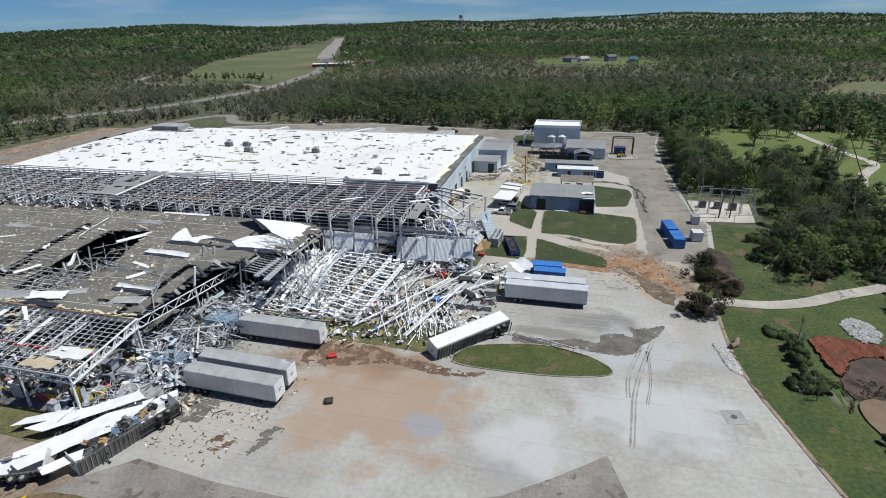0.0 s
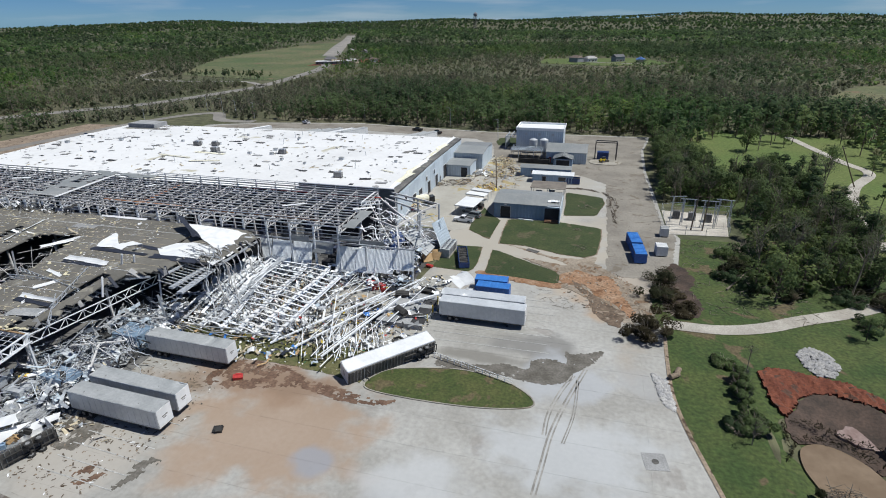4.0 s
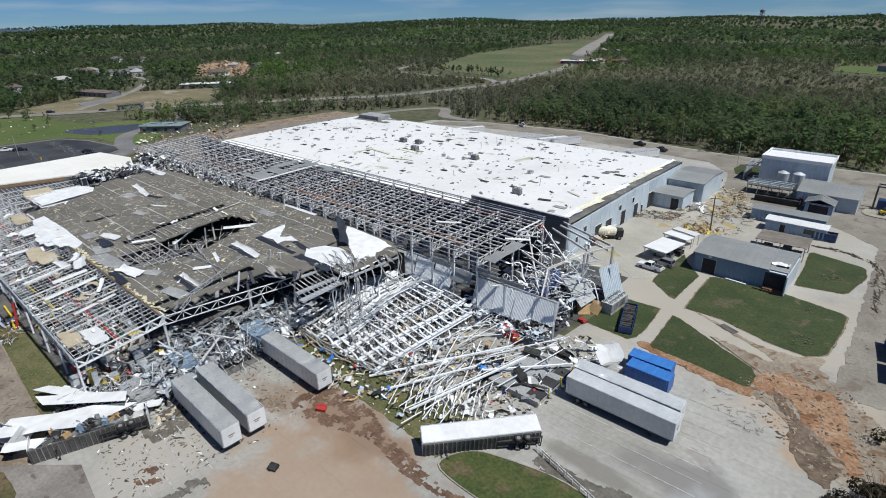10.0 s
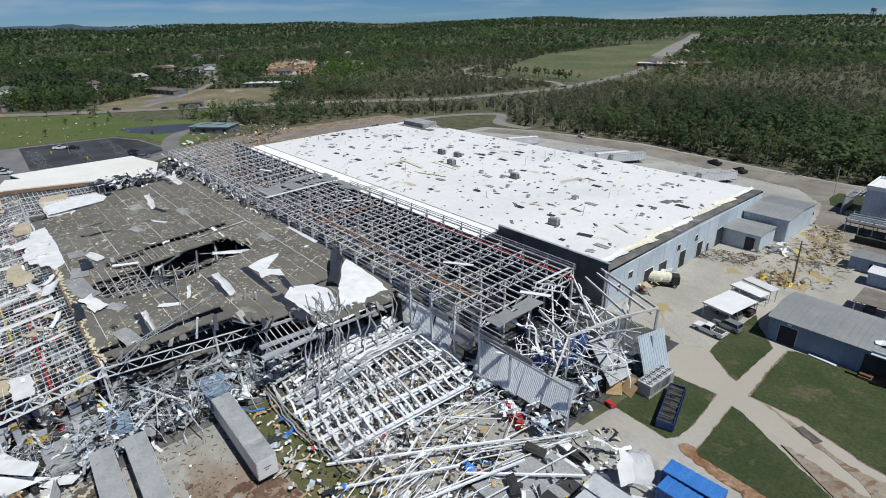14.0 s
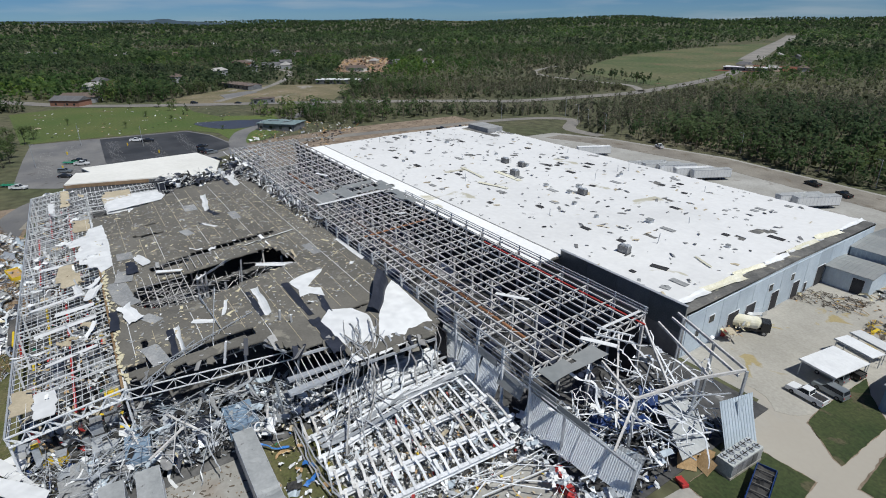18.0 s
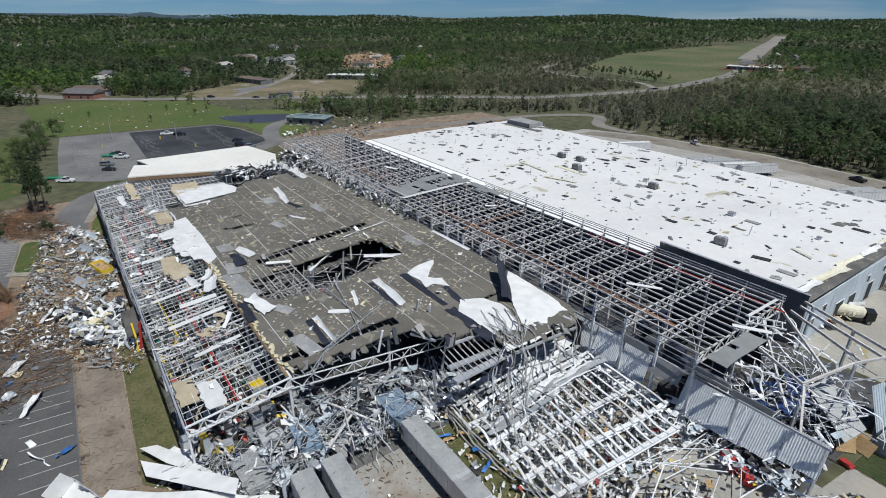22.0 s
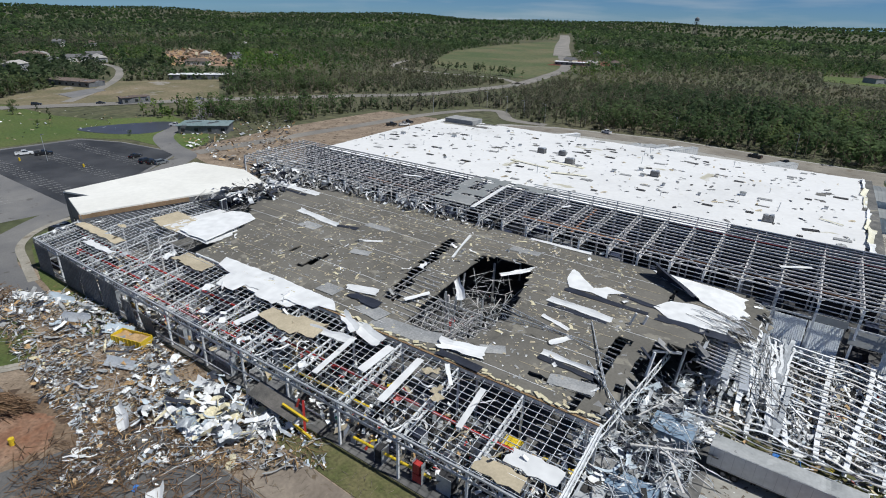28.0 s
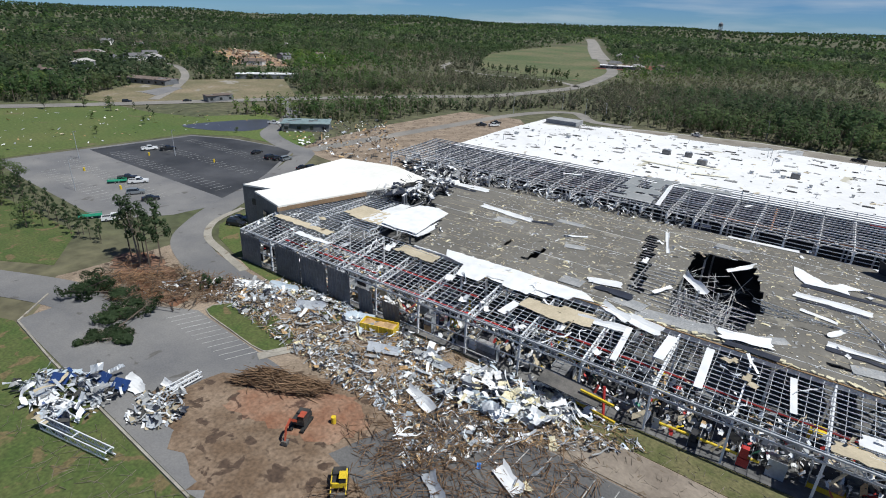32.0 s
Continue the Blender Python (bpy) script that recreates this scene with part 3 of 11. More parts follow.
def crumple(w, d, amp, seed, n=5, thick=0.04):
    """A bent and torn sheet."""
    o = Vector((seed * 7.3, seed * 3.1, seed * 1.7))
    rnd = random.Random(seed)
    cut = rnd.random()
    fold = rnd.uniform(0.1, 0.9)
    def zf(x, y):
        return abs(noise.noise(Vector((x * 0.9, y * 0.9, 0)) * (1.6 / max(w, d)) * 1.6 + o)) * amp + max(0, x / w + 0.5 - fold) * amp * 1.6 + amp * 0.1
    return sheet_grid(steps(-w / 2, w / 2, w / n), steps(-d / 2, d / 2, d / max(2, int(n * d / w))), lambda x, y: not (cut > 0.55 and x > w * 0.22 and y > d * 0.1), zf, thick, min(w, d) * 0.06, seed)


def hill(x, y):
    """Height of the land: level at the works, gently rolling beyond."""
    r = math.hypot(x + 90, y - 120)
    k = min(1.0, max(0.0, (r - 900) / 1800))
    k = k * k * (3 - 2 * k)
    h = k * (12 * math.sin(x / 640 + 1.0) * math.cos(y / 820 + 0.4) + 8 * math.sin((x + y) / 410) - 2)
    h += 26 * min(1.0, max(0.0, (r - 3000) / 1500)) * (0.6 + 0.4 * math.sin(math.atan2(y, x) * 9 + 1) * math.sin(math.atan2(y, x) * 23))
    # hollow of the settling pond
    d = math.hypot((x - 49) / 9.0, (y - 77) / 16.0)
    h -= 1.6 * max(0.0, 1 - d * d) if d < 1 else 0
    return h


# ---- ground, roads, lawns ----
def axis(lo, hi, fine_lo, fine_hi, d):
    a = list(np.arange(fine_lo, fine_hi + 0.1, d))
    s, x = d, fine_hi
    while x < hi:
        s *= 1.16
        x += s
        a.append(min(x, hi))
    s, x = d, fine_lo
    while x > lo:
        s *= 1.16
        x -= s
        a.insert(0, max(x, lo))
    return a


mb = MB()
gx, gy = axis(-4800, 4700, -440, 130, 5.0), axis(-1500, 4800, -30, 330, 5.0)
mb.v = [(x, y, hill(x, y) - (0.06 if 20 < x < 75 and 40 < y < 115 else 0.0)) for x in gx for y in gy]
ny = len(gy)
mb.f = [(i * ny + j, (i + 1) * ny + j, (i + 1) * ny + j + 1, i * ny + j + 1) for i in range(len(gx) - 1) for j in range(ny - 1)]
GROUND = solo("ground", mb, M_FLOORWOOD, "wide rolling ground of dull green and brown woodland floor", "ground", kind="structure")

YARD = [(-64, 30), (38, 30), (36, 50), (33.6, 58), (31.3, 67.3), (29.2, 76), (28.0, 84), (28.0, 93), (28.4, 102.6), (26.5, 108), (27, 118), (29, 128), (34, 132), (36.5, 150), (33.6, 160), (33, 186),
        (32, 215), (33, 250), (36, 268), (37, 278), (-38, 276), (-112, 285), (-165, 276), (-192, 264), (-196, 222), (-40, 220), (-40, 143), (-24, 143), (-20, 122), (-21, 112), (-58, 110), (-62, 84), (-58, 60), (-64, 45)]
yard = solo("yard", MB().prism(YARD, -0.4, 0.02), M_YARD, "pale stained concrete yard and service road round the works", "yard", kind="structure")

# concrete bays of the yard, each slightly proud of the bed under it
SLAB_AREA = [(-52, 44), (-32, 42.5), (-20, 43.5), (-6, 48.5), (6.8, 58), (9.2, 52), (10.5, 40), (35, 40), (33.3, 58), (31.0, 67.3), (28.9, 76), (27.7, 84), (27.7, 93), (28, 102.6), (26.2, 108), (26.5, 116), (8, 114), (-7, 106), (-14, 104), (-19, 96), (-9, 86), (-18, 74), (-40, 77), (-57, 70), (-58, 56)]
for a in steps(-60, 36, 6.0)[:-1]:
    for b in steps(40, 118, 6.0)[:-1]:
        c = clip(SLAB_AREA, a + 0.01, a + 5.985, b + 0.01, b + 5.985)
        if len(c) > 2 and abs(area(c)) > 1.5:
            h = 0.035 + 0.004 * noise.noise(Vector((a, b, 3)))
            part("concrete_bay", MB().prism(c, 0.0, h), M_YARD, yard)

M_VERGEB = surf("worn_verge", (0.085, 0.08, 0.034), (0.17, 0.115, 0.065), 0.95, scale=0.14, fine=2.0, grain=0.45, bump=0.4, specks=(0.07, 0.05, 0.03), spec_at=0.6, spec_scale=0.3)
flat("asphalt_apron", [(-64, 28), (12, 28), (10.5, 40), (9.0, 51.5), (6.8, 57.8), (0, 52.4), (-6, 48.2), (-20, 43.2), (-32, 42.2), (-42, 42.4), (-54, 43.6), (-61, 37.5), (-64, 34)], 0.05, surf("worn_brown_asphalt", (0.155, 0.14, 0.128), (0.235, 0.215, 0.198), 0.9, scale=0.15, fine=2.5, grain=0.22, bump=0.15, specks=(0.12, 0.10, 0.085), spec_at=0.6, spec_scale=0.4), "worn brownish asphalt apron beside the concrete yard", "apron")
flat("west_asphalt_strip", [(-70, 20), (-62, 20), (-58, 36), (-60, 40), (-66, 43), (-72, 41.5)], 0.04, M_DIRT, "dusty brown strip of worn paving", "paving")


def turf(name, poly, mat, label, z=0.05, cell=1.5, jit=0.35, category="grass", seed=5):
    xs = [p[0] for p in poly]
    ys = [p[1] for p in poly]
    if area(poly) < 0:
        poly = poly[::-1]
    g = cover(poly, max(cell, 2.0), lambda x, y: z + hill(x, y), 0.25)
    return solo(name, g, mat, label, category, kind="structure")


def lawn(poly, label, name="lawn", z=0.10, r=4, mat=None):
    edge = smooth_outline(poly, r)
    if name == "lawn" and "kerbed" not in label:
        edge = ragged(edge, 0.8, 0.07, len(label))
        cx, cy = sum(p[0] for p in edge) / len(edge), sum(p[1] for p in edge) / len(edge)
        worn = ragged([(cx + (x - cx) * 1.022, cy + (y - cy) * 1.018) for x, y in edge], 1.4, 0.1, len(label) + 1)
        solo("lawn_edge", MB().prism(worn, -0.2, 0.055), M_DIRT, "bare trodden soil along the edge of the lawn", "soil", kind="structure")
    ob = solo(name, MB().prism(edge, -0.2, z), mat or M_GRASS, label, "lawn", kind="structure")
    return ob


turf("apron_verge", ragged([(-70, 18), (-68, 31.6), (-66, 33.2), (-63, 35.4), (-60.2, 36.6), (-52, 36.3), (-44.8, 35.9), (-36, 35.4), (-28, 34), (-28, 18)], 1.0, 0.25, 3), M_VERGEB, "worn brown and green verge beside the asphalt", 0.10, 2.0, 0.3)
for x, y, r in ((-57.5, 33.1, 10), (-63.3, 32.6, 150), (-63.4, 34.3, 60), (-65.2, 33.3, 130)):
    solo("parking_block", MB().box(-0.9, 0.9, -0.12, 0.12, 0, 0.14), M_YEL, "yellow parking block thrown on the verge", "parking block", x, y, 0.12, r, "parking blocks")
isl = lawn([(-18.0, 74.2), (-16.5, 78.5), (-12.0, 80.6), (-3.5, 82.2), (4.3, 80.4), (8.1, 77.2), (6.5, 75.2), (-1.0, 73.6), (-12.0, 73.2)], "kerbed lawn island in the concrete yard", mat=M_GRASSI)
kp = smooth_outline([(-18.0, 74.2), (-16.5, 78.5), (-12.0, 80.6), (-3.5, 82.2), (4.3, 80.4), (8.1, 77.2), (6.5, 75.2), (-1.0, 73.6), (-12.0, 73.2)], 4)
for a, b in zip(kp, kp[1:] + kp[:1]):
    part("kerb_stone", MB().beam((*a, 0.08), (*b, 0.08), 0.18, 0.2), M_PATH, isl)
lawn([(-7.7, 137.6), (-8.2, 145), (-8.2, 153.4), (-7.2, 154.4), (4.9, 155.2), (15.6, 153), (16.9, 152), (17.0, 147), (16.2, 136), (15.6, 134.4), (13.4, 132.4), (7.9, 133), (-1.2, 136.2), (-7.7, 136.2)], "mown green lawn beside the shed", r=1)
lawn([(-8.5, 131.8), (-8.2, 125), (-7.9, 119.2), (-7.4, 118.5), (0.2, 118), (7.6, 117), (8.4, 117.6), (8.5, 121.0), (7.4, 123.0), (0, 127.2), (-7.0, 131.4)], "lawn between concrete paths with a bare clay edge", r=1)
lawn([(-20.4, 118.9), (-20.2, 123.3), (-19.7, 132.4), (-11.4, 132.9), (-10.9, 128), (-10.6, 122.9), (-10.8, 120.1), (-11.7, 118.4)], "small lawn under the chiller", r=1)
lawn([(-17.2, 143.7), (-17.7, 147.9), (-16.9, 162.4), (-14.7, 158.2), (-10.4, 152.6), (-10.7, 138.6), (-12, 139.2)], "narrow lawn beside parked cars", r=1)
lawn([(6.5, 161.3), (6.4, 172), (5.8, 182.4), (6.6, 183), (16.2, 180.4), (17.2, 179.4), (17.8, 174.3), (15.6, 163.6), (14.8, 162.6), (7.2, 161)], "lawn beside the service road", r=1)
lawn([(-28, 247), (-30, 262), (-20, 263), (-17, 248)], "grass patch behind the works", r=2)

EASTWOOD_EDGE = [(38, 178), (52, 175), (53, 128), (60, 122), (76, 119), (90, 132), (92, 160), (96, 184), (100, 208), (104, 232), (100, 290), (38, 290)]
# earth and clay
M_SHELF = surf("dark_wet_mud", (0.036, 0.023, 0.016), (0.075, 0.047, 0.034), 0.8, scale=0.3, fine=2.5, grain=0.35, bump=0.5)
M_LANE = surf("dusty_service_lane", (0.19, 0.172, 0.148), (0.285, 0.262, 0.226), 0.9, scale=0.09, fine=2.0, grain=0.18, bump=0.1, specks=(0.17, 0.145, 0.115), spec_at=0.6, spec_scale=0.22)
flat("service_lane", ragged([(18.5, 124), (27.5, 124), (33, 134), (35.5, 150), (32.8, 160), (32, 186), (31, 215), (32, 250), (35, 267), (35, 276), (-38, 274.5), (-112, 283), (-163, 274), (-186, 263), (-186, 252), (-160, 262), (-110, 268), (-40, 258), (-30, 246), (-26, 226), (-12, 212), (-6, 206), (8, 206), (18, 196), (18.5, 160)], 0.9, 0.3), 0.06, M_LANE, "dusty beige service lane with scattered dirt", "lane")
flat("service_court", ragged([(-37, 145), (-24, 145), (-21, 142), (-17.5, 146), (-15.8, 163.6), (-13.4, 170), (-8, 186), (-9, 206), (-24, 226), (-37, 226)], 2, 0.4), 0.045, surf("stained_court_concrete", (0.31, 0.295, 0.26), (0.41, 0.39, 0.35), 0.88, scale=0.08, fine=2.0, grain=0.12, specks=(0.33, 0.27, 0.14), spec_at=0.6, spec_scale=0.16), "stained concrete court beside the hall", "court")
M_SILT = surf("pale_silt", (0.22, 0.175, 0.13), (0.34, 0.295, 0.24), 0.95, scale=0.3, fine=2.0, grain=0.25, bump=0.4, specks=(0.19, 0.125, 0.08), spec_at=0.57, spec_scale=0.35)
M_MUDBR = surf("dark_churned_mud", (0.085, 0.06, 0.042), (0.17, 0.125, 0.09), 0.9, scale=0.4, fine=2.0, grain=0.35, bump=0.5, specks=(0.24, 0.19, 0.145), spec_at=0.6, spec_scale=0.5)
solo("silt_patch", MB().prism(ragged(smooth_outline([(8.2, 117), (8.5, 121.5), (1, 127.6), (0, 129), (9, 127), (15, 130), (20, 124), (26, 117), (27, 108), (22, 104), (17, 110), (12, 114)], 4), 0.8, 0.5), -0.1, 0.072), M_SILT, "pale silt washed over the concrete", "silt", kind="structure")
solo("mud_tongue", MB().prism(ragged(smooth_outline([(11.4, 119.4), (13.4, 117.4), (16.8, 112.6), (19.7, 109.4), (21.9, 107.4), (20.6, 102), (18.4, 103.4), (16.3, 106.5), (14.4, 112.4), (12.4, 116)], 4), 0.5, 0.35, 8), -0.1, 0.098), M_MUDBR, "dark churned mud dragged over the concrete", "mud", kind="structure")
solo("clay_edge", MB().prism(ragged(smooth_outline([(-7.6, 137.2), (-0.3, 134.0), (6.4, 131.2), (12.5, 131.5), (15.7, 133.4), (16.0, 130.6), (14.1, 126.4), (11.3, 125.6), (8, 129), (2, 132)], 4), 0.6, 0.2, 9), -0.1, 0.064), M_SILT, "grey-brown gravelly silt along the path", "silt", kind="structure")
solo("clay_verge", MB().prism(ragged(smooth_outline([(-9.4, 117.6), (0, 115.8), (8, 114.8), (9.2, 117), (8, 118), (0, 118.8), (-8.6, 119.6)], 4), 0.6, 0.25, 10), -0.1, 0.078), M_ORANGE, "orange clay verge below the lawn", "clay", kind="structure")
solo("clay_patch", MB().prism(ragged(smooth_outline([(7.6, 119.6), (9.6, 123), (12.4, 124.8), (16, 123), (18.9, 123.4), (20.6, 119), (21.6, 114.8), (23.8, 108), (22, 106.6), (19.4, 111.2), (16, 114), (14.6, 117.6), (10.6, 118)], 4), 0.6, 0.4), -0.1, 0.085), M_ORANGE, "scraped orange clay with wheel ruts", "clay", kind="structure")
turf("grass_bank", [(28.2, 95), (28.4, 104), (27, 110), (27.4, 118), (29.4, 128), (34.2, 132), (36.7, 150), (52, 151), (70, 118), (130, 140), (130, 35), (38, 30), (36.2, 50), (33.8, 58), (31.6, 67.3), (29.5, 76), (28.3, 84)], M_BANK, "green grass bank falling away beside the yard", 0.03, 1.3, 0.3)
solo("yard_edge", strip(curve_line([(37.6, 44), (36.2, 50), (33.8, 58), (31.5, 67.3), (29.4, 76), (28.2, 84), (28.2, 93), (28.6, 102.6)], 6), 0.6, 0.10), M_DIRT, "worn brown dirt edge along the concrete", "verge", kind="structure")
turf("wood_floor", EASTWOOD_EDGE, M_BANK, "rough grass and leaf litter under the near wood", 0.02, 3.0, 0.8)
turf("woodland_clearing", [(78, 146), (150, 146), (150, 292), (112, 293), (64, 298), (66, 346), (40, 346), (39, 262), (50, 224), (62, 218), (82, 212)], M_MEADOW, "green clearing with a track through the trees", 0.04, 4.0, 1.0)
turf("bare_soil", ragged(smooth_outline([(29.3, 120), (31, 131), (34, 134), (36.6, 126), (35.4, 121), (36.6, 114), (34, 108.6), (30, 109.4)], 4), 0.8, 0.5), M_SHELF, "bare dark soil torn open under uprooted bushes", 0.05, 0.7, 0.3, "soil")
RED_EDGE = ragged([(41.6, 93.4), (43.6, 94.6), (45.9, 95.0), (50.2, 94.0), (54.4, 93.2), (58, 90.2), (60, 86), (57.2, 87.2), (54.4, 89), (51, 90.5), (48, 89.8), (46, 88), (44.8, 85.6), (43.2, 83.4), (42, 86)], 0.6, 0.2, 12)
solo("red_bank", sheet_grid(steps(41, 60.4, 0.33), steps(83, 95.4, 0.33), lambda x, y: bool(inside(RED_EDGE, x, y)), lambda x, y: hill(x, y) + 0.34 + 0.5 * abs(noise.noise(Vector((x * 0.75 + y * 0.2, y * 0.16, 5)))) + 0.12 * noise.noise(Vector((x * 2.1, y * 2.1, 1))), 0.4, 0.1, 4), M_RED, "gullied bare red clay bank above the pond", "bank", kind="structure")
SHELF = ragged([(43.4, 83.6), (45, 85.6), (46.2, 88), (48.2, 89.8), (51, 90.4), (54.6, 88.8), (58, 86), (60, 80), (57, 76), (52.6, 75.6), (49.4, 78.6), (46.2, 79.4), (43.6, 78.8), (42.6, 80.8)], 0.7, 0.25, 13)
turf("mud_flat", SHELF, M_SHELF, "dark muddy shelf beside the settling pond", 0.22, 0.4, 0.14, "mud")
solo("shelf_puddle", MB().prism(ragged(smooth_outline([(49.4, 82.4), (52, 84.4), (54.6, 83.2), (55.4, 80.4), (53, 79.8), (50.6, 81)], 4), 0.5, 0.2, 3), -1.4, -0.86), M_PINKW, "shallow pinkish puddle on the mud shelf", "puddle", kind="structure")
solo("pond_water", MB().prism(smooth_outline([(43.2, 76.6), (44.4, 78.2), (46.6, 78.8), (49, 77.8), (51.4, 75), (52.6, 70), (52, 64), (48, 62), (45, 66), (43.6, 70.6), (42.9, 73.6)], 4), -1.6, -0.45), M_WATER, "muddy brown settling pond", "pond", kind="structure")
solo("gravel_lane", strip(curve_line([(28.6, 105.3), (38.3, 105.6), (46, 108.2), (53.5, 112.8), (64, 118.6), (76.5, 127.7), (100, 146)]), 3.2, 0.13), M_GRAVEL, "pale gravel lane through the grass", "lane", kind="structure")
solo("woodland_track", strip(curve_line([(97.6, 290), (103.8, 246.4), (107, 229), (95, 208), (86, 182), (83, 160), (86, 146), (100, 130)]), 3.5, 0.2), M_GRAVEL, "pale earth track among trees", "track", kind="structure")

# west: car park, drives, pond, fields
PARK = [(-316, 44), (-309, 112), (-290, 120), (-257, 124.5), (-236, 96), (-220.5, 69), (-222.5, 54), (-232, 40.5), (-281, 42)]
park = flat("car_park", PARK, 0.04, M_ASPHLIGHT, "faded grey asphalt car park with stall lines", "car park")
flat("sealed_lot", [(-310.5, 72), (-306.8, 111), (-290, 119), (-257.6, 123.4), (-237, 95), (-222, 70.5), (-262, 71)], 0.07, M_ASPHDARK, "freshly sealed dark asphalt parking bays", "car park")
for row_y, x0, x1 in ((60, -300, -236), (76, -300, -232), (92, -300, -240), (106, -300, -250), (50, -290, -240)):
    for x in np.arange(x0, x1, 2.8):
        part("bay_line", MB().box(x - 0.06, x + 0.06, row_y - 2.6, row_y + 2.6, 0.075, 0.085), M_LINEW, park)
solo("entrance_drive", strip(curve_line([(-168, 40), (-182, 41.6), (-193, 43), (-205, 48), (-213, 57), (-219, 67), (-224, 78), (-232, 96), (-246, 118), (-253, 124), (-268, 127.4), (-288, 136), (-300, 150), (-312, 167), (-331, 186), (-372, 206)]), 8.0, 0.09), M_ASPHLIGHT, "pale concrete entrance drive", "drive", kind="structure")
solo("south_drive", strip(curve_line([(-260, -10), (-225, 6), (-205, 15), (-193, 19), (-180, 20)]), 9.0, 0.08), M_ASPHLIGHT, "grey asphalt drive", "drive", kind="structure")
turf("entrance_lawn", [(-211, 66), (-207, 57.5), (-200, 52.5), (-190, 49.4), (-180, 46.5), (-168, 45), (-150, 42), (-150, 48.6), (-170, 49), (-186, 56), (-204, 67)], M_GRASSW, "debris-strewn lawn by the entrance", 0.06, 1.6, 0.4)
solo("entrance_walk", strip(curve_line([(-213.4, 69), (-210.2, 58.5), (-202.4, 51.2), (-191.4, 48), (-180, 45.2)], 5), 1.8, 0.12), M_PATH, "tan concrete walk curving along the entrance drive", "walk", kind="structure")
turf("verge", [(-330, 30), (-228, 33), (-212, 22), (-230, 12), (-270, -20), (-330, -20)], M_GRASSW, "grass verge with young pines", 0.05, 3.0, 0.8)
turf("island_verge", [(-200, 6), (-193, 8.6), (-175.4, 7.3), (-160, 6.7), (-136, 5.6), (-110, 2), (-110, -20), (-200, -20)], M_GRASSW, "grass edge of the small car park", 0.06, 2.0, 0.3)
turf("meadow_west", [(-318, 40), (-430, 30), (-440, 60), (-425, 125), (-372, 128), (-322, 144), (-293, 124), (-312, 112), (-318, 60)], M_MEADOW, "open green meadow with scattered debris", 0.05, 5.0, 1.2)
turf("pond_verge", [(-300, 124), (-345, 140), (-330, 165), (-290, 160), (-262, 140), (-258, 126)], M_MEADOW, "grass around a shallow pond", 0.06, 3.0, 0.8)
solo("retention_pond", MB().prism(smooth_outline([(-330, 120), (-322, 150), (-312, 156), (-299, 140), (-306, 126)], 4), -0.3, 0.13), M_POND, "flat dark blue retention pond", "pond", kind="structure")
turf("brown_lot", [(-206, 118), (-238, 122), (-262, 128), (-266, 190), (-262, 252), (-226, 254), (-200, 222)], M_DIRT, "bare brown earth lot beside the works", 0.05, 3.0, 0.8, "lot")
solo("north_drive", strip(curve_line([(-252, 128), (-248, 170), (-243, 210), (-238, 252), (-228, 285), (-212, 298), (-194, 278), (-172, 277)]), 7.0, 0.12), M_TAR, "brown-grey drive round the works", "drive", kind="structure")

# south lots
M_WALK = surf("dirty_walk", (0.175, 0.145, 0.118), (0.255, 0.215, 0.175), 0.9, scale=0.2, fine=2.0, grain=0.15, specks=(0.12, 0.09, 0.06), spec_at=0.62, spec_scale=0.5)
M_REDMUD = surf("red_brown_mud", (0.20, 0.095, 0.055), (0.27, 0.175, 0.12), 0.95, scale=0.2, fine=2.0, grain=0.35, bump=0.5, specks=(0.09, 0.05, 0.035), spec_at=0.6, spec_scale=0.4)
turf("torn_soil", ragged(smooth_outline([(-207, 32), (-202, 37.6), (-194, 36.6), (-186, 34.4), (-177, 31), (-178, 28), (-186, 26.4), (-197, 27.6)], 4), 0.8, 0.7, 6), M_REDMUD, "orange-brown soil torn up round the broken pines", 0.105, 1.0, 0.3, "soil")
LOT = [(-193, 9), (-193, 14.5), (-184, 24), (-172.4, 30), (-154, 28.5), (-138, 27.5), (-120, 37), (-104, 37.6), (-79, 37), (-72, 37), (-72, 20), (-110, 10), (-136, 6.2), (-160, 7.3)]
turf("south_dirt", ragged([(-206, 20), (-204, 46), (-186, 48), (-150, 48), (-120, 48.2), (-100, 48), (-72, 48), (-66, 46), (-66, 20), (-100, 8), (-136, 6.4), (-160, 10.6), (-190, 9.6)], 3, 0.3), M_DIRT, "churned brown dirt along the works", 0.02, 2.0, 0.5, "dirt")
lot = flat("south_car_park", LOT, 0.06, M_ASPHLIGHT, "worn grey asphalt car park strewn with debris", "car park")
flat("dark_bays", [(-128, 20), (-122, 36.5), (-104, 37.4), (-79, 36.8), (-73, 36.8), (-73, 22), (-100, 14)], 0.09, M_ASPH, "dark asphalt parking bays", "car park")
turf("red_mud", ragged([(-146, 17), (-147, 22), (-141, 27), (-133, 30), (-127, 26), (-129, 21), (-136, 19)], 1.0, 0.6), M_REDMUD, "churned red-brown mud", 0.10, 1.2, 0.4, "mud")
turf("mud_skirt", ragged([(-157, 11.5), (-150, 25), (-130, 36), (-112, 33), (-112, 18), (-120, 5), (-128, 5.6), (-136, 7.2), (-146, 9.6)], 1.5, 1.0, 4), surf("churned_brown_earth", (0.145, 0.095, 0.06), (0.26, 0.19, 0.135), 0.95, scale=0.2, fine=2.0, grain=0.4, bump=0.5, specks=(0.085, 0.055, 0.038), spec_at=0.57, spec_scale=0.4), "brown churned mud", 0.085, 1.2, 0.5, "mud")
